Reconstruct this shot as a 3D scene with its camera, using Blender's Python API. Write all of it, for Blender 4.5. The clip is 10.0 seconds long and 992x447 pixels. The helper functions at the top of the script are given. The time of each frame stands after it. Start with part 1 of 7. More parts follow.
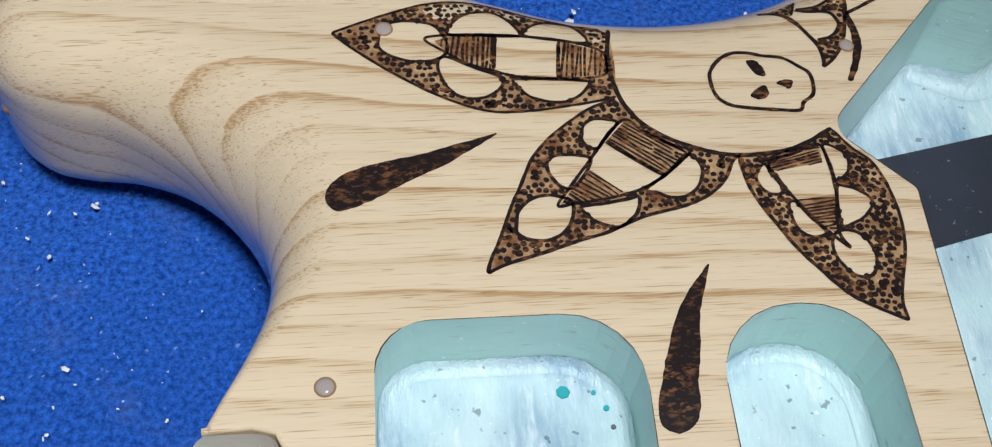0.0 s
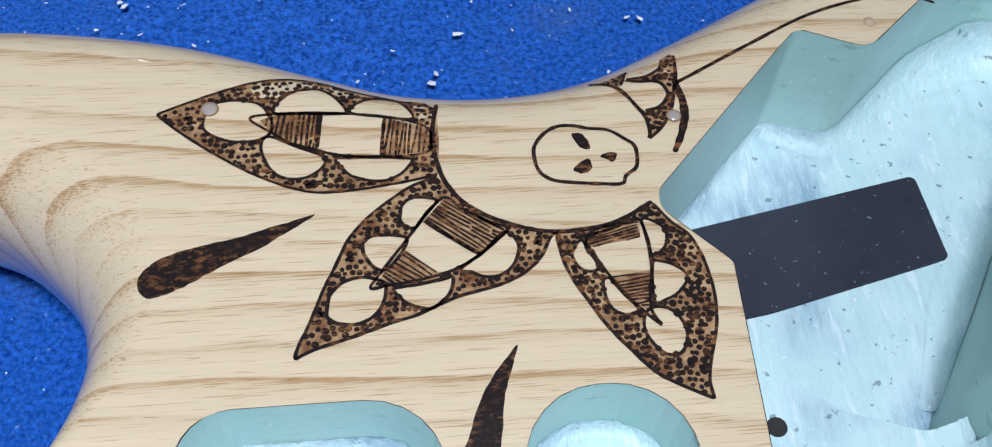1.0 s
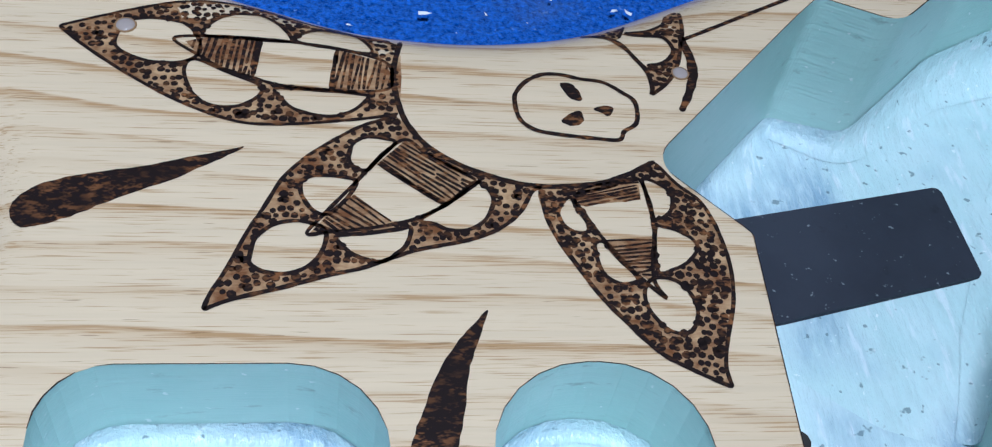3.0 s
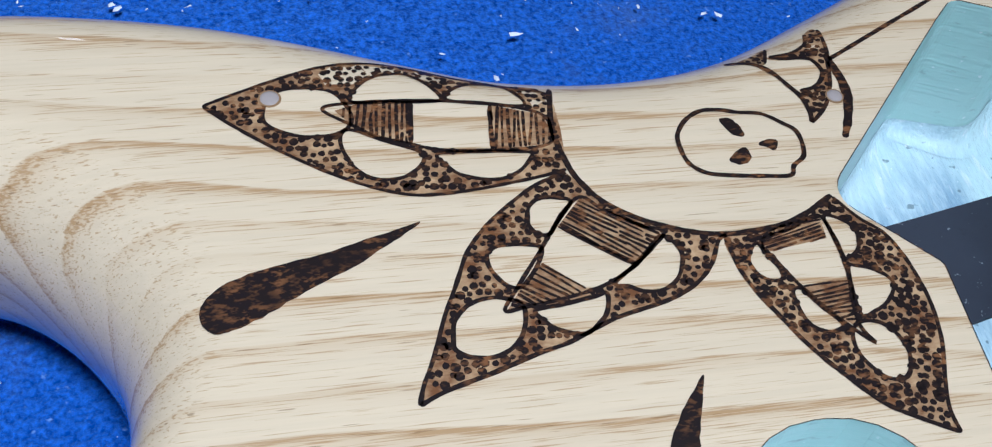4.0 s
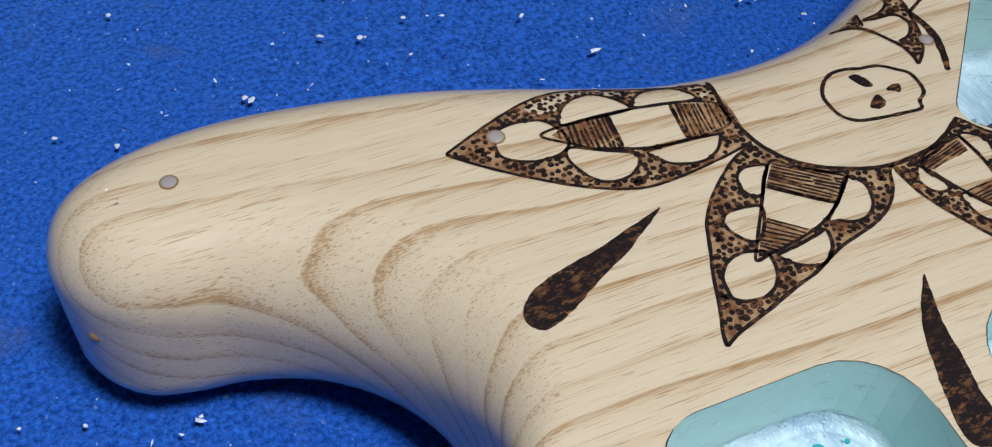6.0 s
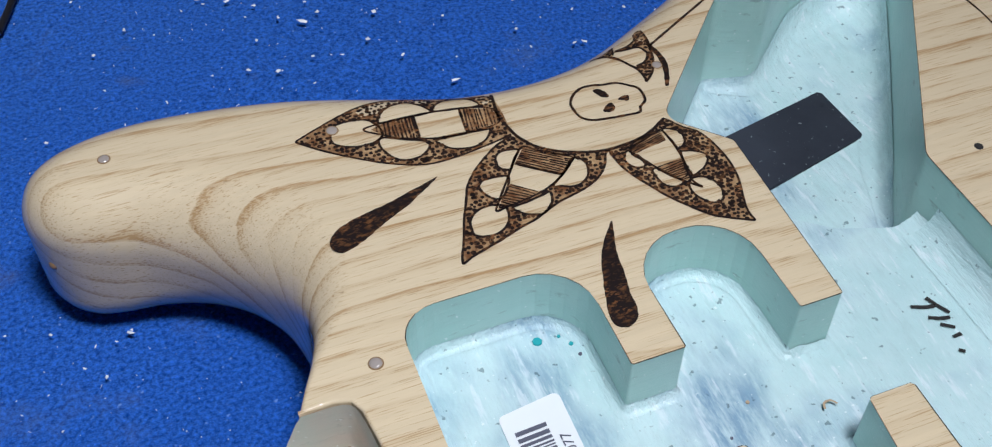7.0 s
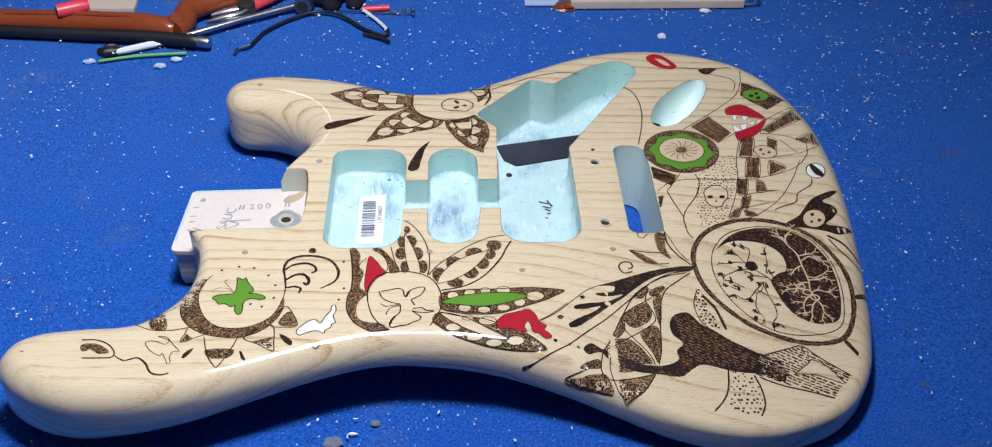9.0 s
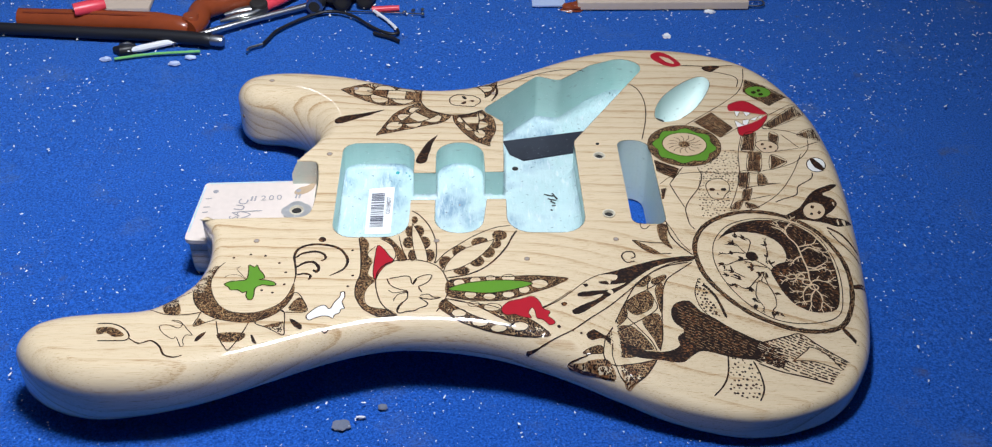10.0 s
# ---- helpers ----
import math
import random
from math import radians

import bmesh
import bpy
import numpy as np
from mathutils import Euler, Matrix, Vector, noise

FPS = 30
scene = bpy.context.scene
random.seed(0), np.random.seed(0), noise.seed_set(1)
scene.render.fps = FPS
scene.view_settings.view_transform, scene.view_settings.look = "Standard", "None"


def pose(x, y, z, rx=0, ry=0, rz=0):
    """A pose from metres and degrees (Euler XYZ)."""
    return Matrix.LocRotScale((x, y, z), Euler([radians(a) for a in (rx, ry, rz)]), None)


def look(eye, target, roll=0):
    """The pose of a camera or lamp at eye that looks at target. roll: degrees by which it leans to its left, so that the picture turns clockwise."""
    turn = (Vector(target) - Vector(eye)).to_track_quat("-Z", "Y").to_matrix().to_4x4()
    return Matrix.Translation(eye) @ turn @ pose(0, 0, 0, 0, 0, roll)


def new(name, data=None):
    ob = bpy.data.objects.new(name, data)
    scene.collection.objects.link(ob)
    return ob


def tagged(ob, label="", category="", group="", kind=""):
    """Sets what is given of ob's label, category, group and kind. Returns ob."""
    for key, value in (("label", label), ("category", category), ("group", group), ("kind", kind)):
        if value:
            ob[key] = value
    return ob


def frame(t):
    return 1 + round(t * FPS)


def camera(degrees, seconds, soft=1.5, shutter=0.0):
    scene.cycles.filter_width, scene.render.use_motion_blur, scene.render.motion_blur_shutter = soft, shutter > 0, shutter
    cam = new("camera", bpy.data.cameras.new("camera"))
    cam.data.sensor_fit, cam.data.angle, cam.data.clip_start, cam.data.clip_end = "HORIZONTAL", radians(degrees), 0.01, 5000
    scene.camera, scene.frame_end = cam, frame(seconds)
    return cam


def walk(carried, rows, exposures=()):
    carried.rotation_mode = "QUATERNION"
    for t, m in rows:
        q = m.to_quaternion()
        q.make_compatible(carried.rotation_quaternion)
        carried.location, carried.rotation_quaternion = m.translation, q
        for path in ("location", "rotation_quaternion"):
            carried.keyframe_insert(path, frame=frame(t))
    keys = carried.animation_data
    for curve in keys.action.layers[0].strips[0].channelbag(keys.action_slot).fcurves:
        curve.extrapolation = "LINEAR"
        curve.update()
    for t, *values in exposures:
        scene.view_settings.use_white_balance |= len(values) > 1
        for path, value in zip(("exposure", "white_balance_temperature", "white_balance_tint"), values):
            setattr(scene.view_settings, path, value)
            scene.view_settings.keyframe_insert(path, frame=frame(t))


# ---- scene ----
cam = camera(46.00, 10.0, soft=1.15)
PATH = [
    (0.0, -0.1514, -0.0431, 0.2147, 31.75, -3.43, -4.70),
    (0.5, -0.1361, -0.0422, 0.2187, 31.53, -2.57, -5.21),
    (1.0, -0.1185, -0.0359, 0.2239, 32.28, -2.89, -5.61),
    (1.5, -0.1039, -0.0425, 0.2091, 37.01, -4.07, -4.14),
    (2.0, -0.0980, -0.0446, 0.1959, 37.90, -5.99, -3.99),
    (2.2, -0.0995, -0.0421, 0.1903, 37.36, -6.54, -3.94),
    (3.3, -0.1271, -0.0304, 0.1740, 38.82, -6.92, -5.50),
    (3.5, -0.1310, -0.0190, 0.1744, 36.51, -6.42, -6.40),
    (4.0, -0.1500, -0.0169, 0.1771, 36.76, -5.56, -9.89),
    (4.5, -0.1736, -0.0197, 0.1731, 37.97, -4.47, -14.82),
    (5.0, -0.1926, -0.0177, 0.1837, 38.41, -3.26, -19.89),
    (5.2, -0.2081, -0.0151, 0.1891, 37.74, -3.63, -22.50),
    (6.3, -0.2136, -0.0325, 0.2034, 39.60, -1.75, -23.60),
    (6.5, -0.2117, -0.0441, 0.2172, 39.96, -1.10, -23.51),
    (7.0, -0.1924, -0.1114, 0.2503, 42.05, -0.37, -21.56),
    (7.5, -0.1717, -0.2123, 0.3065, 44.11, 0.12, -13.65),
    (8.0, -0.1249, -0.3451, 0.3611, 46.27, -0.01, -5.66),
    (8.5, -0.0990, -0.4503, 0.4194, 47.41, -1.31, -3.80),
    (9.0, -0.0866, -0.5244, 0.4535, 50.60, -0.86, -2.30),
    (9.5, -0.0832, -0.5380, 0.4527, 51.30, -0.81, -1.91),
    (10.0, -0.0846, -0.5430, 0.4534, 51.17, -0.69, -1.77),
]
EXPOSURES = [(0.0, -0.10, 5950, 10), (1.0, 0.02, 5500, 10), (2.0, -0.14, 5100, 10), (3.5, -0.08, 5050, 10), (4.0, 0.10, 5150, 10), (4.6, 0.0, 5250, 10), (5.0, -0.12, 5300, 10), (6.5, -0.16, 5800, 10), (7.5, -0.25, 5750, 10), (8.2, -0.08, 5800, 10), (9.0, 0.18, 5750, 10), (10.0, 0.20, 5850, 10)]
walk(cam, [(t, pose(x, y, z, rx, ry, rz)) for t, x, y, z, rx, ry, rz in PATH], EXPOSURES)

# ---- light ----
world = bpy.data.worlds.new("room_light")
scene.world = world
world.use_nodes = True
bg = world.node_tree.nodes["Background"]
bg.inputs["Color"].default_value = (0.75, 0.85, 1.0, 1)
bg.inputs["Strength"].default_value = 0.17


def area_lamp(name, eye, target, size, size_y, watts, colour):
    data = bpy.data.lights.new(name, "AREA")
    data.shape, data.size, data.size_y = "RECTANGLE", size, size_y
    data.energy, data.color = watts, colour
    ob = new(name, data)
    ob.matrix_world = look(eye, target)
    return ob


area_lamp("work_lamp", (-0.10, -0.14, 0.68), (-0.60, 0.20, 0.0), 0.13, 0.13, 6.5, (1.0, 0.98, 0.95))
area_lamp("far_lamp", (-0.40, 1.40, 0.95), (-0.17, 0.1, 0.045), 0.03, 0.08, 0.055, (1.0, 1.0, 1.0))
# broad unseen fill from above, added for ambient light; no known fixture
area_lamp("overhead_fill", (0.0, 0.1, 2.35), (0.0, 0.1, 0.0), 1.8, 1.8, 2.8, (0.90, 0.95, 1.0))

# ---- materials ----


def material(name):
    m = bpy.data.materials.new(name)
    m.use_nodes = True
    nt = m.node_tree
    return m, nt, nt.nodes["Principled BSDF"]


def node(nt, kind, **values):
    n = nt.nodes.new(kind)
    for key, value in values.items():
        n.inputs[key.replace("_", " ")].default_value = value
    return n


def ramp(nt, source, stops):
    r = nt.nodes.new("ShaderNodeValToRGB")
    while len(r.color_ramp.elements) < len(stops):
        r.color_ramp.elements.new(0.5)
    for e, (at, colour) in zip(r.color_ramp.elements, stops):
        e.position, e.color = at, (*colour, 1)
    nt.links.new(source, r.inputs["Fac"])
    return r.outputs["Color"]


def coords(nt, scale, turn=(0, 0, 0)):
    c = nt.nodes.new("ShaderNodeTexCoord")
    mp = nt.nodes.new("ShaderNodeMapping")
    mp.inputs["Scale"].default_value = scale
    mp.inputs["Rotation"].default_value = turn
    nt.links.new(c.outputs["Object"], mp.inputs["Vector"])
    return mp.outputs["Vector"]


def noise_tex(nt, vector, scale, detail=4.0, rough=0.55):
    n = node(nt, "ShaderNodeTexNoise", Scale=scale, Detail=detail, Roughness=rough)
    nt.links.new(vector, n.inputs["Vector"])
    return n.outputs["Fac"]


def mix(nt, fac, a, b, blend="MIX"):
    m = nt.nodes.new("ShaderNodeMix")
    m.data_type, m.blend_type = "RGBA", blend
    for value, socket in ((fac, m.inputs[0]), (a, m.inputs[6]), (b, m.inputs[7])):
        if isinstance(value, (int, float)):
            socket.default_value = value
        elif isinstance(value, tuple):
            socket.default_value = (*value, 1)
        else:
            nt.links.new(value, socket)
    return m.outputs[2]


def maths(nt, op, a, b=0.0):
    m = nt.nodes.new("ShaderNodeMath")
    m.operation = op
    for value, socket in ((a, m.inputs[0]), (b, m.inputs[1])):
        if isinstance(value, (int, float)):
            socket.default_value = value
        else:
            nt.links.new(value, socket)
    return m.outputs[0]


def bump(nt, bsdf, height, strength, distance):
    b = node(nt, "ShaderNodeBump", Strength=strength, Distance=distance)
    nt.links.new(height, b.inputs["Height"])
    nt.links.new(b.outputs["Normal"], bsdf.inputs["Normal"])


def wood_material(name, pale, brown, gloss):
    """Ash with long brown grain lines along x, which turn back where the wood is rounded off."""
    m, nt, b = material(name)
    slow = noise_tex(nt, coords(nt, (2.2, 9.0, 9.0)), 1.0, 3.0)
    wander = noise_tex(nt, coords(nt, (11.0, 45.0, 45.0)), 1.0, 2.0)
    c = nt.nodes.new("ShaderNodeTexCoord")
    s = nt.nodes.new("ShaderNodeSeparateXYZ")
    nt.links.new(c.outputs["Object"], s.inputs[0])
    layer = maths(nt, "SUBTRACT", maths(nt, "MULTIPLY", s.outputs[1], 0.62), maths(nt, "MULTIPLY", s.outputs[2], 0.82))
    layer = maths(nt, "ADD", layer, maths(nt, "MULTIPLY", s.outputs[0], 0.03))
    layer = maths(nt, "ADD", layer, maths(nt, "MULTIPLY", slow, 0.030))
    layer = maths(nt, "ADD", layer, maths(nt, "MULTIPLY", wander, 0.0055))
    rings = maths(nt, "MULTIPLY", layer, 205.0)
    saw = maths(nt, "FRACT", rings)
    own = nt.nodes.new("ShaderNodeTexWhiteNoise")
    own.noise_dimensions = "1D"
    nt.links.new(maths(nt, "FLOOR", rings), own.inputs["W"])
    year = ramp(nt, own.outputs["Value"], [(0.0, (0.45, 0.45, 0.45)), (0.60, (1, 1, 1))])
    patch = noise_tex(nt, coords(nt, (6.0, 60.0, 60.0)), 1.0, 2.0)
    band = ramp(nt, saw, [(0.0, (0, 0, 0)), (0.48, (0.05, 0.05, 0.05)), (0.70, (0.28, 0.28, 0.28)), (0.87, (0.80, 0.80, 0.80)), (0.935, (1, 1, 1)), (0.98, (0.5, 0.5, 0.5)), (1.0, (0, 0, 0))])
    weight = maths(nt, "MULTIPLY", band, ramp(nt, patch, [(0.34, (0.22, 0.22, 0.22)), (0.60, (1, 1, 1))]))
    weight = maths(nt, "MULTIPLY", weight, year)
    fibre = noise_tex(nt, coords(nt, (22.0, 700.0, 700.0)), 1.0, 3.0, 0.65)
    dash = noise_tex(nt, coords(nt, (80.0, 3200.0, 3200.0)), 1.0, 2.0, 0.6)
    dash = maths(nt, "ADD", dash, maths(nt, "MULTIPLY", weight, 0.20))
    dash = ramp(nt, dash, [(0.59, (0, 0, 0)), (0.70, (1, 1, 1))])
    pore = noise_tex(nt, coords(nt, (150.0, 2400.0, 2400.0)), 1.0, 1.0, 0.5)
    pore = ramp(nt, maths(nt, "ADD", pore, maths(nt, "MULTIPLY", weight, 0.12)), [(0.74, (0, 0, 0)), (0.79, (1, 1, 1))])
    tone = mix(nt, noise_tex(nt, coords(nt, (3.0, 11.0, 11.0)), 1.0), pale, tuple(v * 0.86 for v in pale))
    tone = mix(nt, maths(nt, "MULTIPLY", ramp(nt, fibre, [(0.35, (0, 0, 0)), (0.68, (1, 1, 1))]), 0.26), tone, tuple(v * 0.68 for v in pale))
    tone = mix(nt, maths(nt, "MULTIPLY", weight, 0.70), tone, tuple(0.30 * p + 0.70 * q for p, q in zip(pale, brown)))
    tone = mix(nt, maths(nt, "MULTIPLY", dash, 0.66), tone, brown)
    tone = mix(nt, maths(nt, "MULTIPLY", pore, 0.55), tone, tuple(v * 0.55 for v in brown))
    nt.links.new(tone, b.inputs["Base Color"])
    b.inputs["Roughness"].default_value = gloss
    b.inputs["Specular IOR Level"].default_value = 0.12
    b.inputs["Coat Weight"].default_value = 1.0
    b.inputs["Coat Roughness"].default_value = 0.05
    bump(nt, b, maths(nt, "ADD", fibre, maths(nt, "ADD", dash, pore)), 0.14, 0.0003)
    return m


def paint_material(name, colour, worn, rough, shade=None, specks=0.6):
    """Brushed paint with brush lines, drips, scuffs and pale specks; shade colours in dark reflections."""
    m, nt, b = material(name)
    big = noise_tex(nt, coords(nt, (28, 28, 28)), 1.0, 5.0, 0.6)
    fine = noise_tex(nt, coords(nt, (420, 90, 420) if shade else (70, 70, 1300)), 1.0, 4.0, 0.7)
    tone = mix(nt, ramp(nt, big, [(0.38, (0, 0, 0)), (0.66, (1, 1, 1))]), colour, worn)
    lines = ramp(nt, fine, [(0.50, (0, 0, 0)), (0.72, (1, 1, 1))])
    tone = mix(nt, maths(nt, "MULTIPLY", lines, 0.18 if shade else 0.10), tone, tuple(v * 0.55 for v in colour))
    if shade:
        # dark patches coloured in as the gloss paint's reflection of a dark room
        room_reflection = ramp(nt, noise_tex(nt, coords(nt, (1, 1, 1)), 30.0, 2.0), [(0.49, (0, 0, 0)), (0.70, (1, 1, 1))])
        streak = noise_tex(nt, coords(nt, (500, 120, 500)), 1.0, 3.0, 0.7)
        tone = mix(nt, maths(nt, "MULTIPLY", room_reflection, ramp(nt, streak, [(0.3, (0.25, 0.25, 0.25)), (0.6, (0.9, 0.9, 0.9))])), tone, shade)
        white = ramp(nt, noise_tex(nt, coords(nt, (380, 70, 380)), 1.0, 3.0, 0.6), [(0.60, (0, 0, 0)), (0.68, (1, 1, 1))])
        tone = mix(nt, maths(nt, "MULTIPLY", white, 0.5), tone, (0.80, 0.86, 0.90))
        pit = ramp(nt, noise_tex(nt, coords(nt, (1, 1, 1)), 420.0, 2.0), [(0.68, (0, 0, 0)), (0.73, (1, 1, 1))])
        tone = mix(nt, maths(nt, "MULTIPLY", pit, 0.6), tone, (0.05, 0.09, 0.11))
    else:
        smudge = ramp(nt, noise_tex(nt, coords(nt, (160, 160, 420)), 1.0, 4.0, 0.65), [(0.62, (0, 0, 0)), (0.72, (1, 1, 1))])
        tone = mix(nt, maths(nt, "MULTIPLY", smudge, 0.5), tone, tuple(v * 0.38 for v in colour))
    speck = ramp(nt, noise_tex(nt, coords(nt, (1, 1, 1)), 700.0, 2.0), [(0.69, (0, 0, 0)), (0.75, (1, 1, 1))])
    tone = mix(nt, maths(nt, "MULTIPLY", speck, specks), tone, (0.9, 0.95, 0.95))
    nt.links.new(tone, b.inputs["Base Color"])
    b.inputs["Roughness"].default_value = rough
    bump(nt, b, maths(nt, "ADD", fine, big), 0.8 if shade else 0.25, 0.0012)
    return m


def plain_material(name, colour, rough=0.5, metal=0.0, grain=300.0, spread=0.25, relief=0.15):
    m, nt, b = material(name)
    n = noise_tex(nt, coords(nt, (1, 1, 1)), grain, 4.0, 0.6)
    big = noise_tex(nt, coords(nt, (1, 1, 1)), grain / 9.0, 3.0)
    dark = tuple(v * (1 - spread) for v in colour)
    tone = mix(nt, n, dark, colour)
    tone = mix(nt, maths(nt, "MULTIPLY", big, 0.5), tone, tuple(min(1, v * (1 + spread)) for v in colour))
    nt.links.new(tone, b.inputs["Base Color"])
    b.inputs["Roughness"].default_value, b.inputs["Metallic"].default_value = rough, metal
    bump(nt, b, n, relief, 0.0005)
    return m


def carpet_material():
    m, nt, b = material("blue_felt_carpet")
    fuzz = noise_tex(nt, coords(nt, (1, 1, 1)), 800.0, 3.0, 0.7)
    fuzz = ramp(nt, fuzz, [(0.36, (0, 0, 0)), (0.70, (1, 1, 1))])
    tuft = noise_tex(nt, coords(nt, (1, 1, 1)), 190.0, 4.0, 0.6)
    wide = noise_tex(nt, coords(nt, (1, 1, 1)), 9.0, 4.0, 0.6)
    tone = mix(nt, fuzz, (0.004, 0.042, 0.27), (0.046, 0.200, 0.88))
    tone = mix(nt, maths(nt, "MULTIPLY", ramp(nt, wide, [(0.35, (0, 0, 0)), (0.75, (1, 1, 1))]), 0.35), tone, (0.007, 0.075, 0.42))
    dust = ramp(nt, noise_tex(nt, coords(nt, (1, 1, 1)), 22.0, 6.0, 0.7), [(0.56, (0, 0, 0)), (0.76, (1, 1, 1))])
    tone = mix(nt, maths(nt, "MULTIPLY", dust, 0.34), tone, (0.17, 0.21, 0.28))
    grime = ramp(nt, noise_tex(nt, coords(nt, (1, 1, 1)), 34.0, 3.0, 0.6), [(0.66, (0, 0, 0)), (0.76, (1, 1, 1))])
    tone = mix(nt, maths(nt, "MULTIPLY", grime, maths(nt, "MULTIPLY", tuft, 0.9)), tone, (0.10, 0.085, 0.075))
    glint = ramp(nt, noise_tex(nt, coords(nt, (1, 1, 1)), 520.0, 2.0, 0.5), [(0.70, (0, 0, 0)), (0.78, (1, 1, 1))])
    tone = mix(nt, maths(nt, "MULTIPLY", glint, 0.55), tone, (0.30, 0.48, 0.92))
    nt.links.new(tone, b.inputs["Base Color"])
    b.inputs["Roughness"].default_value = 1.0
    b.inputs["Specular IOR Level"].default_value = 0.15
    b.inputs["Sheen Weight"].default_value = 0.30
    b.inputs["Sheen Tint"].default_value = (0.16, 0.40, 1.0, 1)
    bump(nt, b, maths(nt, "ADD", fuzz, maths(nt, "MULTIPLY", tuft, 1.2)), 0.65, 0.002)
    return m


def burn_material():
    """Charred lines, nearly black, browner in streaks where the iron was light."""
    m, nt, b = material("burned_line")
    fleck = ramp(nt, noise_tex(nt, coords(nt, (620, 1250, 900), (0, 0, -0.5)), 1.0, 2.0, 0.6), [(0.50, (0, 0, 0)), (0.66, (1, 1, 1))])
    light = ramp(nt, noise_tex(nt, coords(nt, (1, 1, 1)), 110.0, 2.0), [(0.38, (0.10, 0.10, 0.10)), (0.68, (1, 1, 1))])
    tone = mix(nt, maths(nt, "MULTIPLY", fleck, light), (0.012, 0.007, 0.006), (0.25, 0.105, 0.036))
    nt.links.new(tone, b.inputs["Base Color"])
    b.inputs["Roughness"].default_value = 0.6
    b.inputs["Specular IOR Level"].default_value = 0.15
    b.inputs["Coat Weight"].default_value = 0.6
    b.inputs["Coat Roughness"].default_value = 0.06
    return m


def toast_material(name, pale, brown, share, size=210.0):
    """Wood toasted unevenly by the iron between the burned dots."""
    m, nt, b = material(name)
    patch = noise_tex(nt, coords(nt, (1, 1, 1)), size, 3.0, 0.6)
    fine = noise_tex(nt, coords(nt, (500, 1500, 900)), 1.0, 3.0, 0.65)
    fac = maths(nt, "ADD", maths(nt, "MULTIPLY", patch, 0.7), maths(nt, "MULTIPLY", fine, 0.3))
    tone = ramp(nt, fac, [(share - 0.13, pale), (share + 0.10, brown)])
    nt.links.new(tone, b.inputs["Base Color"])
    b.inputs["Roughness"].default_value = 0.5
    b.inputs["Specular IOR Level"].default_value = 0.15
    b.inputs["Coat Weight"].default_value = 0.7
    b.inputs["Coat Roughness"].default_value = 0.06
    bump(nt, b, fine, 0.12, 0.0003)
    return m


WOOD = wood_material("lacquered_ash", (0.745, 0.605, 0.405), (0.36, 0.20, 0.07), 0.38)
BARE = plain_material("bare_pale_wood", (0.70, 0.61, 0.55), 0.75, 0, 260.0, 0.18, 0.2)
MINT = paint_material("mint_cavity_paint", (0.45, 0.67, 0.62), (0.55, 0.75, 0.70), 0.28)
FLOORMINT = paint_material("pale_mint_paint", (0.52, 0.70, 0.71), (0.65, 0.79, 0.81), 0.26, (0.15, 0.27, 0.42))
CARPET = carpet_material()
BURN = burn_material()
SCORCH = plain_material("scorched_wood", (0.27, 0.16, 0.07), 0.5, 0, 500.0, 0.35, 0.1)
WALLPAINT = plain_material("plain_wall_paint", (0.60, 0.60, 0.60), 0.9, 0, 40.0, 0.06, 0.05)

# ---- building helpers ----


def mm(points):
    return [(x / 1000.0, y / 1000.0) for x, y in points]


def part(name, bm, mat, parent=None, label=""):
    mesh = bpy.data.meshes.new(name)
    bm.to_mesh(mesh)
    bm.free()
    if mat:
        mesh.materials.append(mat)
    ob = new(name, mesh)
    if parent:
        ob.parent = parent
    if label:
        tagged(ob, label)
    return ob


def smooth(ob, angle=0.7):
    ob.data.polygons.foreach_set("use_smooth", [True] * len(ob.data.polygons))
    ob.data.set_sharp_from_angle(angle=angle)
    return ob


def spline(points, closed=False, step=8):
    """A Catmull-Rom curve through tuples of any length."""
    p = [np.array(q, float) for q in points]
    n = len(p)
    out = []
    for i in range(n if closed else n - 1):
        if closed:
            a, b, c, d = p[i - 1], p[i], p[(i + 1) % n], p[(i + 2) % n]
        else:
            a, b, c, d = p[max(i - 1, 0)], p[i], p[i + 1], p[min(i + 2, n - 1)]
        for k in range(step):
            t = k / step
            out.append(0.5 * (2 * b + (c - a) * t + (2 * a - 5 * b + 4 * c - d) * t * t + (3 * b - a - 3 * c + d) * t**3))
    if not closed:
        out.append(p[-1])
    return [tuple(q) for q in out]


def inside(x, y, poly):
    hit = False
    j = len(poly) - 1
    for i in range(len(poly)):
        (xi, yi), (xj, yj) = poly[i][:2], poly[j][:2]
        if (yi > y) != (yj > y) and x < (xj - xi) * (y - yi) / (yj - yi) + xi:
            hit = not hit
        j = i
    return hit


def area_of(poly):
    return 0.5 * sum(poly[i - 1][0] * poly[i][1] - poly[i][0] * poly[i - 1][1] for i in range(len(poly)))


def rounded(corners, step=6):
    """A polygon from (x, y, r) corners, each rounded by its radius."""
    out = []
    n = len(corners)
    for i in range(n):
        a, b, c = (Vector(corners[j % n][:2]) for j in (i - 1, i, i + 1))
        r = corners[i][2]
        u, v = (a - b).normalized(), (c - b).normalized()
        half = u.angle(v) / 2
        if r <= 0 or half > 1.55:
            out.append(tuple(b))
            continue
        reach = min(r / math.tan(half), 0.49 * (a - b).length, 0.49 * (c - b).length)
        r = reach * math.tan(half)
        mid = b + (u + v).normalized() * (r / math.sin(half))
        p, q = b + u * reach - mid, b + v * reach - mid
        turn = p.angle_signed(q)
        for k in range(step + 1):
            w = -turn * k / step
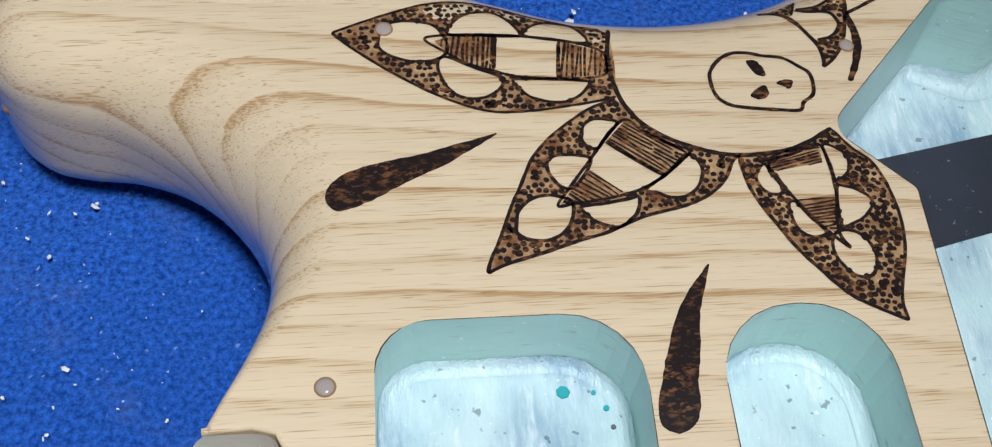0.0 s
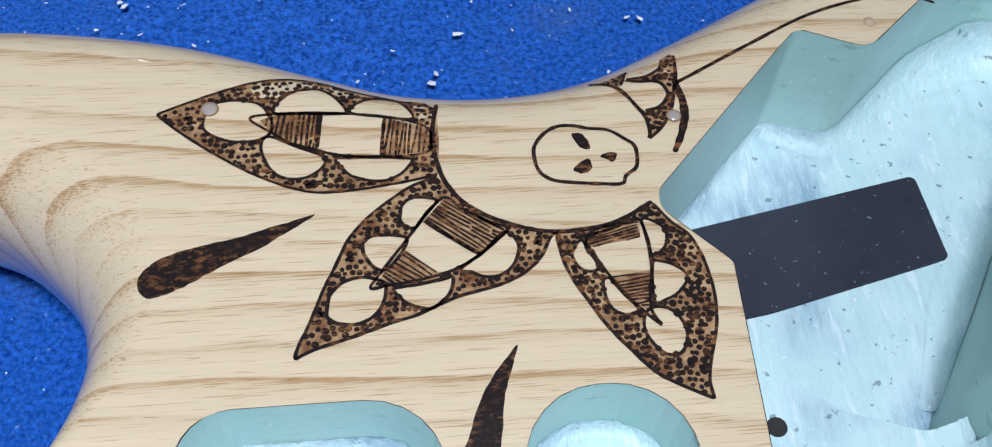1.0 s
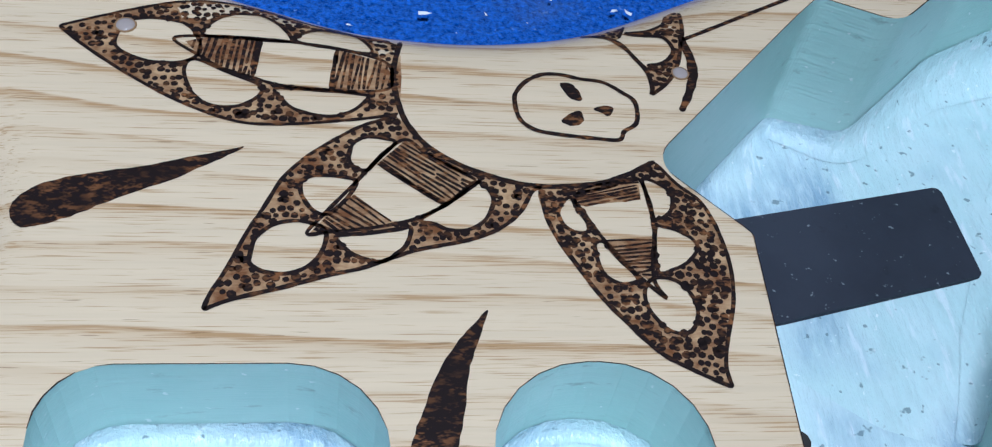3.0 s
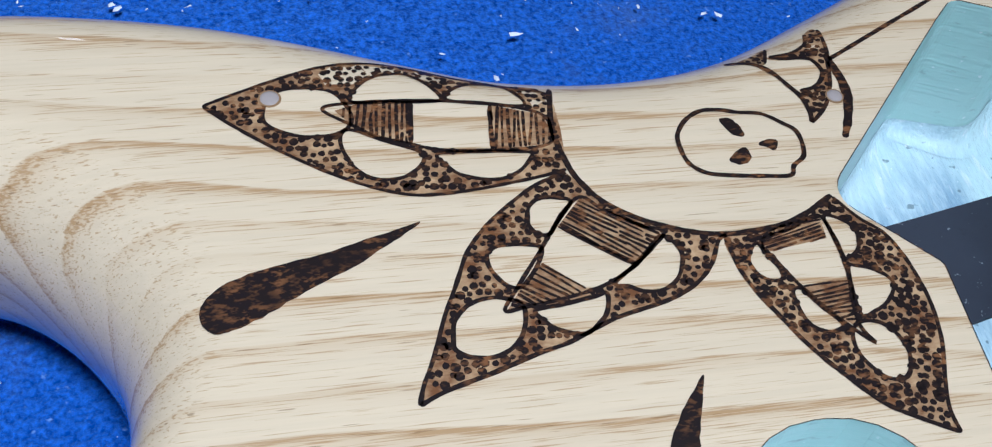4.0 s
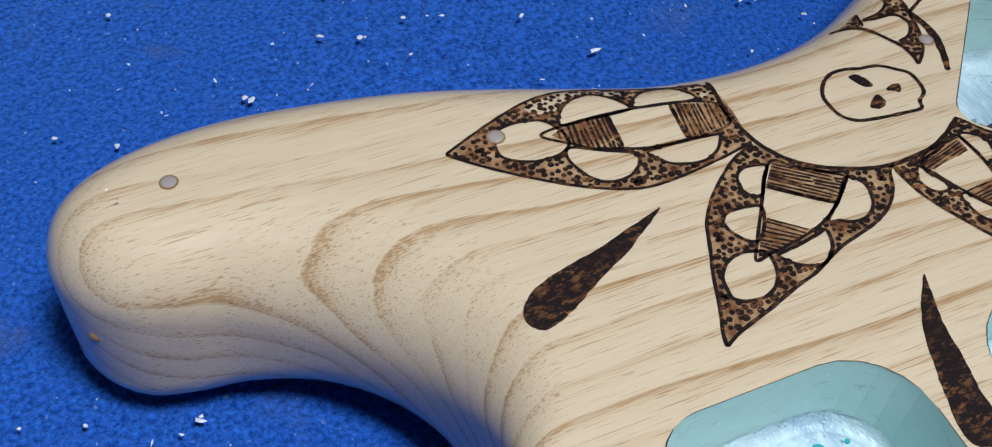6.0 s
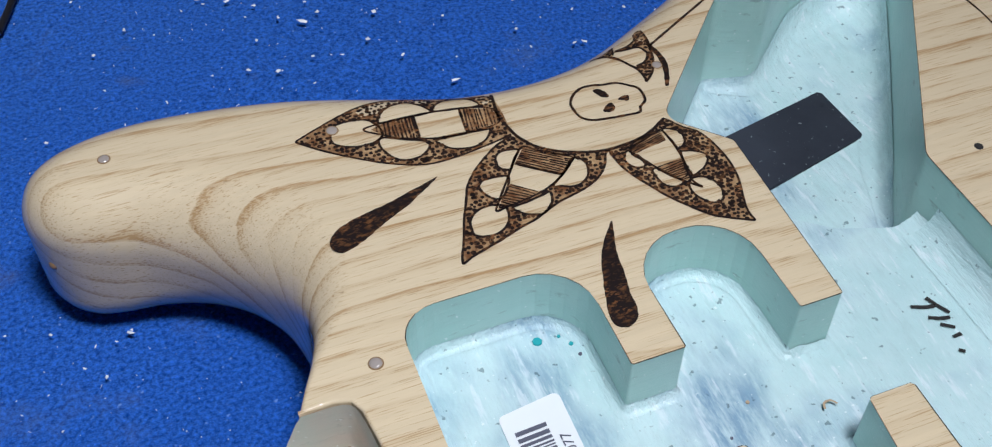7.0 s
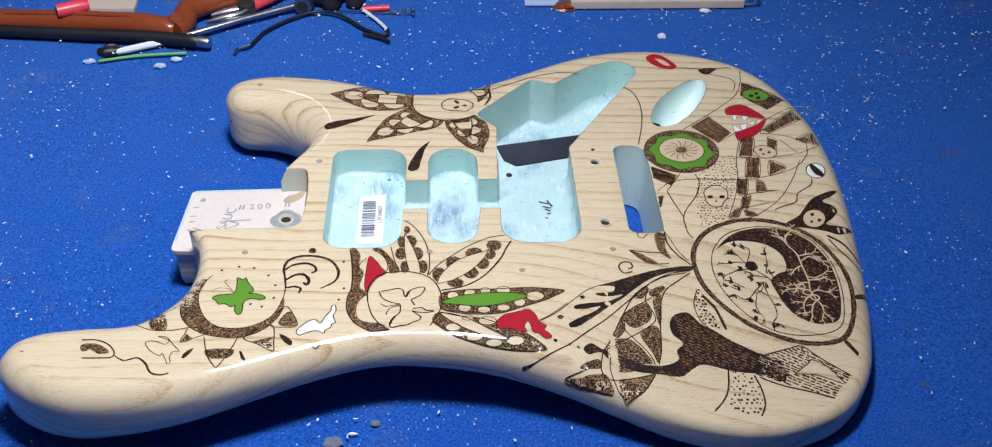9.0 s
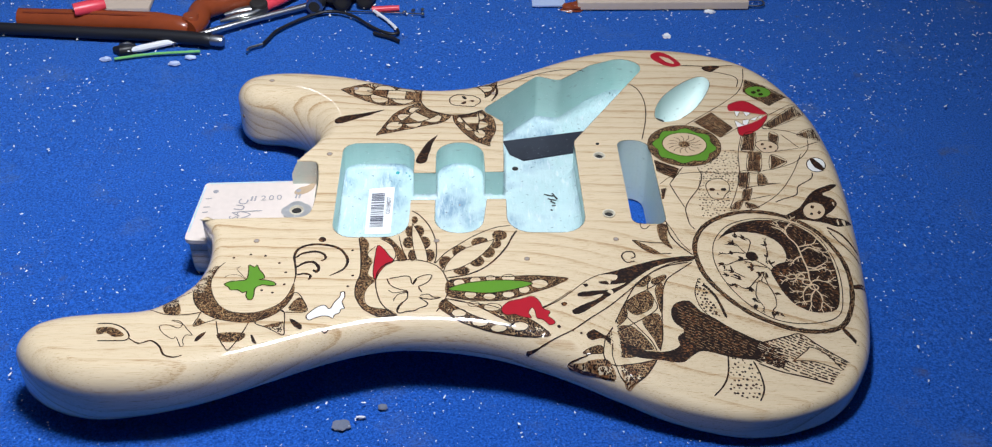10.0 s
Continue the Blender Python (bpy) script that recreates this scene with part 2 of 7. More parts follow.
            out.append((mid.x + p.x * math.cos(w) - p.y * math.sin(w), mid.y + p.x * math.sin(w) + p.y * math.cos(w)))
    return out


def fill(outer, holes=(), grid=0.0, height=None, bm=None, flip=False):
    """A flat or draped face that fills outer, less the holes, with inner points on a grid."""
    from mathutils.geometry import delaunay_2d_cdt
    verts, edges, loops = [], [], [outer, *holes]
    for loop in loops:
        base = len(verts)
        verts += [Vector(q[:2]) for q in loop]
        edges += [(base + i, base + (i + 1) % len(loop)) for i in range(len(loop))]
    if grid:
        xs, ys = [q[0] for q in outer], [q[1] for q in outer]
        for ix in range(int((max(xs) - min(xs)) / grid)):
            for iy in range(int((max(ys) - min(ys)) / grid)):
                x, y = min(xs) + (ix + 0.5) * grid, min(ys) + (iy + 0.5) * grid
                if inside(x, y, outer) and not any(inside(x, y, h) for h in holes):
                    verts.append(Vector((x, y)))
    vs, _, faces, *_ = delaunay_2d_cdt(verts, edges, [], 0, 1e-7)
    own = bm or bmesh.new()
    made = [own.verts.new((v.x, v.y, height(v.x, v.y) if height else 0.0)) for v in vs]
    for f in faces:
        x, y = sum(vs[i].x for i in f) / len(f), sum(vs[i].y for i in f) / len(f)
        if inside(x, y, outer) and not any(inside(x, y, h) for h in holes):
            order = [made[i] for i in f]
            if (area_of([vs[i] for i in f]) < 0) != flip:
                order.reverse()
            own.faces.new(order)
    loose = [v for v in own.verts if not v.link_faces]
    for v in loose:
        own.verts.remove(v)
    return own


def wall(loop, top, bottom, bm=None, steps=1, inward=True):
    """A band that stands on a closed loop, between two heights (numbers or functions)."""
    own = bm or bmesh.new()
    rows = []
    for k in range(steps + 1):
        w = k / steps
        row = []
        for q in loop:
            a = top(q[0], q[1]) if callable(top) else top
            b = bottom(q[0], q[1]) if callable(bottom) else bottom
            row.append(own.verts.new((q[0], q[1], a + (b - a) * w)))
        rows.append(row)
    n = len(loop)
    ccw = area_of(loop) > 0
    for r0, r1 in zip(rows, rows[1:]):
        for i in range(n):
            j = (i + 1) % n
            f = [r0[i], r0[j], r1[j], r1[i]]
            if ccw != inward:
                f.reverse()
            own.faces.new(f)
    return own


# ---- the guitar body: plan in millimetres, x along the strings, z up from the carpet ----
TOP = 0.045
TREBLE = [
    (-180.5, 25.6, 0.8), (-178, 31, 1.2), (-174.5, 38.5, 2.5), (-172, 48, 7), (-172, 58, 13), (-175, 69, 18), (-181.5, 79, 20), (-191, 88, 19), (-202, 94, 16),
    (-212, 96.5, 14), (-220, 99.5, 12.7), (-226, 105, 12.7), (-229, 113, 12.7), (-227, 122, 12.7), (-220, 128.5, 12.7), (-208, 132.5, 12.7),
    (-193, 133.5, 12.7), (-175, 131.5, 12.7), (-158, 128, 12.7), (-144, 123.5, 12.7), (-128, 117.5, 12.7), (-113, 112.5, 12.7),
    (-95, 111, 12.7), (-77, 114, 12.7), (-58, 123, 12.7), (-36, 135, 12.7), (-12, 148, 12.7), (12, 157, 12.7), (37, 161, 12.7)]
LOWER = [
    (62, 159.5, 12.7), (86, 153, 12.7), (108, 141, 12.7), (124, 122, 12.7), (135, 98, 12.7), (142.5, 70, 12.7), (145.5, 38, 12.7),
    (146, 7, 12.7), (145, -25, 12.7), (143, -55, 12.7), (139, -85, 12.7), (131, -113, 9), (119, -134, 7), (105, -147, 5.5),
    (87, -155, 5), (70, -159, 5), (50, -159, 5), (20, -152, 6), (-5, -142, 8)]
BASS = [
    (-33, -131, 11.5), (-64, -122, 12.7), (-95, -118, 12.7), (-122, -118, 12.7), (-150, -124.5, 12.7), (-180, -135, 12.7), (-210, -145, 12.7),
    (-240, -150, 12.7), (-268, -149, 12.7), (-292, -139, 12.7), (-306, -124, 12.7), (-303, -109, 12.7), (-290, -101, 12.7),
    (-270, -98, 12.7), (-252, -97, 12.7), (-242, -94, 12.7), (-232, -86, 12), (-224, -76, 10), (-220, -62, 8), (-220, -48, 6), (-223, -36, 5.5), (-228, -28.5, 2.0)]


def clamp01(v):
    return max(0.0, min(1.0, v))


def arm_cut(x, y):
    """How far the forearm contour lowers the face."""
    v, soft = 0.12 * x - 0.22 * y - 0.0145, 0.004
    v = soft * math.log1p(math.exp(max(-30, min(30, v / soft))))
    v *= clamp01((x + 0.085) / 0.08)
    return v / (1 + (v / 0.0245) ** 6) ** (1 / 6)


def belly_cut(x, y):
    """How far the belly contour lifts the back."""
    along = math.exp(-(((x + 0.12) / (0.13 if x < -0.12 else 0.115)) ** 2))
    return 0.0245 * along * clamp01((-y - 0.045) / 0.07)


def face_height(x, y):
    return TOP - arm_cut(x, y)


def upright(x, y, r):
    """The height of the upper rounding, less where the edge is thin."""
    lift = belly_cut(x, y)
    return min(r, (0.47 + 13.0 * lift) * (face_height(x, y) - lift))


def under(x, y, r):
    """The height of the lower rounding."""
    lift = belly_cut(x, y)
    return min(r, (0.47 - 12.0 * lift) * (face_height(x, y) - lift))


def outline_loop():
    loop = spline(TREBLE + LOWER + BASS, step=8)
    loop += [(-200, -28.2, 0.8), (-176, -28.2, 0.8), (-171.5, -27.2, 0.8), (-168.8, -24.5, 0.8), (-167.6, -20, 0.8), (-166.6, -8, 0.8), (-166.4, 4, 0.8), (-167, 14, 0.8),
             (-168, 22, 0.8), (-169.5, 25, 0.8), (-173, 26, 0.8)]
    return [(x / 1000, y / 1000, r / 1000) for x, y, r in loop]


OUT = outline_loop()


def inset(loop, share):
    """The loop moved inwards by that share of each point's own radius."""
    out, n = [], len(loop)
    sign = 1 if area_of(loop) > 0 else -1
    for i, (x, y, r) in enumerate(loop):
        ax, ay = loop[i - 1][:2]
        bx, by = loop[(i + 1) % n][:2]
        dx, dy = bx - ax, by - ay
        size = math.hypot(dx, dy) or 1
        out.append((x - sign * dy / size * r * share, y + sign * dx / size * r * share, r))
    return out


def body_mesh(holes, through_holes):
    bm = bmesh.new()
    rings = []
    turns = [k / 9 for k in range(10)]
    for k in reversed(turns):
        a = k * math.pi / 2
        rings.append([(x, y, belly_cut(x, y) + under(x, y, r) * (1 - math.cos(a))) for (x, y, r) in inset(OUT, 1 - math.sin(a))])
    rings = rings[::-1]
    for k in turns[::-1]:
        a = k * math.pi / 2
        rings.append([(x, y, face_height(x, y) - upright(x, y, r) * (1 - math.cos(a))) for (x, y, r) in inset(OUT, 1 - math.sin(a))])
    rings.append([(x, y, face_height(x, y)) for (x, y, r) in inset(OUT, 1.12)])
    made = [[bm.verts.new(q) for q in ring] for ring in rings]
    n = len(OUT)
    ccw = area_of(OUT) > 0
    for r0, r1 in zip(made, made[1:]):
        for i in range(n):
            j = (i + 1) % n
            f = [r0[i], r0[j], r1[j], r1[i]]
            if not ccw:
                f.reverse()
            bm.faces.new(f)
    fill([q[:2] for q in rings[-1]], holes, 0.007, face_height, bm)
    fill([q[:2] for q in rings[0]], through_holes, 0.012, belly_cut, bm, flip=True)
    bmesh.ops.remove_doubles(bm, verts=bm.verts, dist=0.00002)
    return bm


CAVITY = mm(rounded([
    (-154, 43, 9), (-110.5, 43, 13), (-111, 12, 0.6), (-98, 12, 0.6), (-98, 43, 13.5), (-69.5, 43, 13.5), (-69, 12.5, 0.6), (-58, 12.5, 0.6),
    (-56.5, 65, 2), (-69.5, 79, 5), (-37, 114, 6), (-32, 119, 3), (-18, 113, 6), (4, 132, 12), (26, 142, 14), (41, 131, 13), (-14, 43, 6),
    (-13.5, -44, 14), (-58, -44, 14), (-57.5, -13.5, 1), (-68.5, -13.5, 1), (-72, -44, 12), (-98.5, -44, 13), (-98, -14, 1), (-112, -14, 1),
    (-113, -47, 13), (-155, -47, 12)]))
CONTROL = mm(rounded([(-56.7, 58, 0), (-56.5, 65, 2), (-69.5, 79, 5), (-37, 114, 6), (-32, 119, 3), (-18, 113, 6), (4, 132, 12), (26, 142, 14), (41, 131, 13),
                      (-14, 43, 6), (-13.95, 39, 0), (-22, 37, 6), (-36, 42, 12)]))
POSTS = [[(0.0032 * math.cos(k * math.tau / 16), y + 0.0032 * math.sin(k * math.tau / 16)) for k in range(16)] for y in (0.028, -0.028)]
SLOT = mm(rounded([(12, 44, 6), (31.5, 44, 10), (32, -36, 5), (12.5, -36, 5)]))
JACK = mm(spline([(39.5, 70), (43, 84), (52, 98.5), (66, 112), (77, 117), (81, 110), (76.5, 96), (66, 78), (54, 66.5), (44, 64)], True, 5))

guitar = new("guitar_body")
tagged(guitar, "pale ash electric guitar body with burned drawings, lying on blue carpet", "guitar body")

# ---- carpet and room ----


def carpet():
    bm = bmesh.new()
    bmesh.ops.create_grid(bm, x_segments=60, y_segments=60, size=2.0)
    for v in bm.verts:
        v.co.z = 0.0015 * noise.noise(v.co * 9.0) - 0.0015
    ob = smooth(part("carpet", bm, CARPET))
    return tagged(ob, "bright blue felt carpet dusted with white lint", "carpet", kind="structure")


carpet()


def box_bm(lo, hi, bevel=0.0):
    bm = bmesh.new()
    bmesh.ops.create_cube(bm, size=1.0)
    for v in bm.verts:
        v.co = Vector([l + (h - l) * (c + 0.5) for l, h, c in zip(lo, hi, v.co)])
    if bevel:
        bmesh.ops.bevel(bm, geom=bm.edges[:], offset=bevel, segments=2, affect="EDGES", profile=0.6)
    return bm


for name, lo, hi in (("wall_north", (-2.1, 2.0, -0.1), (2.1, 2.1, 2.4)), ("wall_south", (-2.1, -2.1, -0.1), (2.1, -2.0, 2.4)),
                     ("wall_west", (-2.1, -2.0, -0.1), (-2.0, 2.0, 2.4)), ("wall_east", (2.0, -2.0, -0.1), (2.1, 2.0, 2.4)),
                     ("ceiling", (-2.1, -2.1, 2.4), (2.1, 2.1, 2.5))):
    tagged(part(name, box_bm(lo, hi), WALLPAINT), "plain matt painted surface of a dim workshop", name.split("_")[0], kind="structure")

smooth(part("wooden_body", body_mesh([CAVITY, SLOT, JACK, *POSTS], [SLOT]), WOOD, guitar, "pale lacquered ash with rounded edges"), 0.6)

FLOOR_Z, DEEP_Z = 0.027, 0.011
# the same mint with a lighter colour, making up for weak light inside
SLOTPAINT = paint_material("brightened_mint_paint", (0.66, 0.80, 0.77), (0.72, 0.82, 0.79), 0.40)


def ridge(loop, floor, keep):
    """A thin uneven fillet of paint between a floor and its wall."""
    dense = []
    for a, b in zip(loop, loop[1:] + loop[:1]):
        steps = max(1, int(math.hypot(b[0] - a[0], b[1] - a[1]) / 0.0012))
        dense += [(a[0] + (b[0] - a[0]) * k / steps, a[1] + (b[1] - a[1]) * k / steps, 0.001) for k in range(steps)]
    rows = []
    bm = bmesh.new()
    for share in (0.15, 0.75, 1.6):
        row = []
        for x, y, _ in inset(dense, share):
            rough = 1.0 + 0.9 * noise.noise((x * 260, y * 260, 4)) + 0.5 * noise.noise((x * 700, y * 700, 9))
            rise = {0.15: 0.0019 * max(0.1, rough), 0.75: 0.0007 * max(0.2, rough), 1.6: 0.00012}[share]
            row.append(bm.verts.new((x, y, floor + rise)))
        rows.append(row)
    for r0, r1 in zip(rows, rows[1:]):
        for k in range(len(dense)):
            if keep(*dense[k][:2]) and keep(*dense[k - 1][:2]):
                bm.faces.new((r0[k - 1], r0[k], r1[k], r1[k - 1]))
    for v in [v for v in bm.verts if not v.link_faces]:
        bm.verts.remove(v)
    bmesh.ops.recalc_face_normals(bm, faces=bm.faces)
    for f in bm.faces:
        f.smooth = True
        if f.normal.z < 0:
            f.normal_flip()
    return bm


def fillet(loop, floor, radius, keep):
    """A smooth hollow between a floor and its wall, where the router's round bit left it."""
    dense = []
    for a, b in zip(loop, loop[1:] + loop[:1]):
        steps = max(1, int(math.hypot(b[0] - a[0], b[1] - a[1]) / 0.002))
        for k in range(steps):
            x, y = a[0] + (b[0] - a[0]) * k / steps, a[1] + (b[1] - a[1]) * k / steps
            dense.append((x, y, radius(x, y)))
    bm, rows = bmesh.new(), []
    for k in range(7):
        a = k / 6 * math.pi / 2
        rows.append([bm.verts.new((x, y, floor + 0.00015 + r * (1 - math.cos(a)))) for x, y, r in inset(dense, 1.02 - math.sin(a))])
    for r0, r1 in zip(rows, rows[1:]):
        for k in range(len(dense)):
            if keep(*dense[k][:2]) and keep(*dense[k - 1][:2]):
                face = bm.faces.new((r0[k - 1], r0[k], r1[k], r1[k - 1]))
                face.smooth = True
    for v in [v for v in bm.verts if not v.link_faces]:
        bm.verts.remove(v)
    bmesh.ops.recalc_face_normals(bm, faces=bm.faces)
    if sum(q.normal.z for q in bm.faces) < 0:
        bmesh.ops.reverse_faces(bm, faces=bm.faces)
    return bm


def cavity():
    bm = wall(CAVITY, face_height, lambda x, y: FLOOR_Z, steps=2)
    part("cavity_wall", bm, MINT, guitar, "mint-green painted cavity wall")
    inner = [q for q in CONTROL]
    bm = bmesh.new()
    fill(CAVITY, [inner], 0.006, lambda x, y: FLOOR_Z, bm)
    part("cavity_floor", bm, FLOORMINT, guitar, "pale mint painted cavity floor with scuffs and dark reflections in its colour")
    part("paint_ridge", ridge(CAVITY, FLOOR_Z, lambda x, y: y < 0.045 and (y < 0.039 or x < -0.062)), FLOORMINT, guitar, "uneven paint built up along the cavity floor")
    part("cavity_fillet", fillet(CAVITY, FLOOR_Z, lambda x, y: 0.008, lambda x, y: x > -0.030 and -0.038 < y < 0.034), FLOORMINT, guitar, "smooth hollow along the cavity floor")
    part("cavity_fillet", fillet(CAVITY, FLOOR_Z, lambda x, y: 0.0025, lambda x, y: x < -0.068 and y < 0.044), FLOORMINT, guitar, "smooth hollow along the cavity floor")
    part("control_cavity_fillet", fillet(CONTROL, DEEP_Z, lambda x, y: 0.003 + 0.007 * clamp01((x + 0.03) / 0.05) * clamp01((y - 0.045) / 0.02), lambda x, y: y > 0.046), FLOORMINT, guitar, "smooth hollow along the deep floor")
    bm = wall(inner, FLOOR_Z, DEEP_Z, steps=1)
    part("control_cavity_wall", bm, MINT, guitar, "mint-green painted deep wall")
    bm = fill(inner, (), 0.006, lambda x, y: DEEP_Z)
    part("control_cavity_floor", bm, FLOORMINT, guitar, "pale mint painted deep floor")
    bm = wall(SLOT, face_height, 0.0, steps=3)
    part("tremolo_slot_wall", bm, SLOTPAINT, guitar, "mint painted through slot, its colour lightened against weak light")
    cx, cy = 0.0605, 0.091
    bm = bmesh.new()
    rows = []
    for k in range(9):
        a = k / 8 * math.pi / 2
        rows.append([bm.verts.new((cx + (x - cx) * math.cos(a) - 0.004 * math.sin(a), cy + (y - cy) * math.cos(a), TOP - 0.024 * math.sin(a))) for x, y in JACK])
    for r0, r1 in zip(rows, rows[1:]):
        for i in range(len(JACK)):
            bm.faces.new((r0[i - 1], r0[i], r1[i], r1[i - 1]))
    bmesh.ops.remove_doubles(bm, verts=bm.verts, dist=0.00005)
    bmesh.ops.recalc_face_normals(bm, faces=bm.faces)
    smooth(part("jack_cavity", bm, SLOTPAINT, guitar, "pale mint slanted oval jack recess"), 1.2)


cavity()

# neck pocket tongue
POCKET_Z = 0.028
tongue = mm(rounded([(-237, 27, 3), (-186.5, 28.3, 0.5), (-165, 28.3, 0), (-165, -28.1, 0), (-226, -28.1, 0), (-241, -27, 3)]))
bm = fill(tongue, (), 0.006, lambda x, y: POCKET_Z)
part("neck_pocket", bm, BARE, guitar, "bare pale wood neck pocket with pencil marks")
part("pocket_side", wall(tongue, POCKET_Z, POCKET_Z - 0.0024, None, 1, inward=False), BARE, guitar, "bare wood edge of the neck pocket")


def heel():
    """The lacquered wood under the neck pocket, a little inside its bare lip, rounded at the bottom."""
    bm = bmesh.new()
    rows = []
    for z, share in ((POCKET_Z - 0.0023, 0.3), (POCKET_Z - 0.0028, 1.2), (POCKET_Z - 0.005, 1.8), (0.012, 2.0), (0.006, 2.2), (0.002, 3.2), (0.0004, 4.4)):
        rows.append([bm.verts.new((x, y, z)) for x, y, _ in inset([(x, y, 0.001) for x, y in tongue], share)])
    ccw = area_of(tongue) > 0
    for r0, r1 in zip(rows, rows[1:]):
        for i in range(len(tongue)):
            f = [r0[i - 1], r0[i], r1[i], r1[i - 1]]
            bm.faces.new(f[::-1] if ccw else f)
    return smooth(part("heel", bm, WOOD, guitar, "lacquered wood heel under the neck pocket"), 0.6)


heel()


def pocket_wall():
    """The painted upright end of the neck pocket."""
    line = [(-184.3, 25.6), (-180, 25.6), (-173, 25.6), (-169.7, 24.7), (-168.3, 21.9), (-167.3, 14), (-166.7, 4), (-166.9, -8)]
    bm = bmesh.new()
    rows = [[bm.verts.new((x / 1000 - 0.0002, y / 1000 - 0.0002, POCKET_Z - 0.0005 + k * (min(TOP - 0.0006, 0.0444 + (x + 180.5) * 0.0024) - POCKET_Z + 0.0005))) for x, y in spline(line, False, 4)] for k in (0, 0.5, 1)]
    for r0, r1 in zip(rows, rows[1:]):
        for a, b, c, d in zip(r0, r0[1:], r1[1:], r1):
            bm.faces.new((a, b, c, d))
    smooth(part("pocket_wall", bm, GREYMINT, guitar, "grey-green painted end of the neck pocket"))


GREYMINT = paint_material("worn_grey_mint_paint", (0.50, 0.64, 0.56), (0.66, 0.59, 0.52), 0.5)
pocket_wall()

# ---- drawings on the face: control points in millimetres ----
GREEN = plain_material("green_paint", (0.115, 0.27, 0.022), 0.35, 0, 200.0, 0.15, 0.05)
RED = plain_material("red_paint", (0.40, 0.010, 0.022), 0.35, 0, 200.0, 0.18, 0.05)
WHITE = plain_material("white_paint", (0.80, 0.79, 0.76), 0.4, 0, 200.0, 0.06, 0.05)
PALE = plain_material("unburned_wood", (0.62, 0.47, 0.30), 0.35, 0, 120.0, 0.12, 0.05)
for paint in (GREEN, RED, WHITE, PALE, SCORCH):
    paint.node_tree.nodes["Principled BSDF"].inputs["Coat Weight"].default_value = 0.6
    paint.node_tree.nodes["Principled BSDF"].inputs["Coat Roughness"].default_value = 0.06
TOAST = toast_material("toasted_wood", (0.50, 0.33, 0.17), (0.16, 0.066, 0.024), 0.50)
DEEPBURN = toast_material("deeply_toasted_wood", (0.50, 0.33, 0.16), (0.11, 0.050, 0.020), 0.49, 650.0)
dice = random.Random(7)


class Drawing:
    """One drawn motif: a mesh that lies on the face, with its colours as material slots."""

    def __init__(self, name, parent, label):
        self.mesh = bpy.data.meshes.new(name)
        self.ob = new(name, self.mesh)
        self.ob.parent = parent
        if label:
            tagged(self.ob, label)
        self.layer, self.slots, self.v, self.f, self.m = 0, [], [], [], []
        DRAWN.append(self)

    def _slot(self, mat):
        if mat not in self.slots:
            self.slots.append(mat)
        return self.slots.index(mat)

    def _put(self, points, faces, mat, lift):
        base, k = len(self.v), self._slot(mat)
        z = (lift + 0.09 * self.layer) / 1000.0
        self.v += [(x / 1000, y / 1000, surface(x / 1000, y / 1000) + z) for x, y in points]
        self.f += [tuple(base + i for i in f) for f in faces]
        self.m += [k] * len(faces)

    def line(self, points, width, closed=False, taper=0.0, mat=None, raw=False):
        p = points if raw else spline(points, closed, 7)
        width *= 1.0 if mat else 0.74
        n, side, faces = len(p), [], []
        wob = dice.random() * 9
        for i in range(n):
            ax, ay = p[i - 1] if (i or closed) else p[0]
            bx, by = p[(i + 1) % n] if (i < n - 1 or closed) else p[-1]
            dx, dy = bx - ax, by - ay
            s = math.hypot(dx, dy) or 1.0
            w = width / 2 * (1 + 0.28 * noise.noise((p[i][0] * 0.7, p[i][1] * 0.7, wob)))
            if taper:
                w *= 1 - taper * abs(2 * i / (n - 1) - 1) ** 2
            if not closed and i in (0, n - 1):
                w *= 0.45
            side += [(p[i][0] - dy / s * w, p[i][1] + dx / s * w), (p[i][0] + dy / s * w, p[i][1] - dx / s * w)]
        for i in range(n if closed else n - 1):
            j = (i + 1) % n
            faces.append((2 * i, 2 * i + 1, 2 * j + 1, 2 * j))
        self._put(side, faces, mat or BURN, 0.12)

    def blob(self, points, mat, sharp=False):
        loop = points if sharp else spline(points, True, 5)
        if mat is BURN:
            loop = [(x + 0.25 * noise.noise((x, y, 1)), y + 0.25 * noise.noise((x, y, 5))) for x, y in loop]
        own = fill([(x / 1000, y / 1000) for x, y in loop], (), 0.0035)
        own.verts.index_update()
        self._put([(v.co.x * 1000, v.co.y * 1000) for v in own.verts], [tuple(v.index for v in f.verts) for f in own.faces], mat, 0.05)
        own.free()

    def dot(self, x, y, size):
        n, turn = 8, dice.random() * 6
        ring = [(x + size * dice.uniform(0.85, 1.12) * math.cos(turn + k * math.tau / n), y + size * dice.uniform(0.85, 1.12) * math.sin(turn + k * math.tau / n)) for k in range(n)]
        self._put(ring, [tuple(range(n))], BURN, 0.09)

    def stipple(self, points, holes, gap, size, sharp=False):
        loop = points if sharp else spline(points, True, 4)
        gaps = [spline(h, True, 4) for h in holes]
        if gap < 2.0:
            self.ground(loop, gaps, TOAST if gap > 1.2 else DEEPBURN)
            gap, size = gap * 0.88, size * 0.84
        xs, ys = [q[0] for q in loop], [q[1] for q in loop]
        for ix in range(int((max(xs) - min(xs)) / gap) + 1):
            for iy in range(int((max(ys) - min(ys)) / gap) + 1):
                x = min(xs) + (ix + (0.5 if iy % 2 else 0.0) + dice.uniform(-0.3, 0.3)) * gap
                y = min(ys) + (iy + dice.uniform(-0.3, 0.3)) * gap
                r = size * dice.uniform(0.8, 1.45)
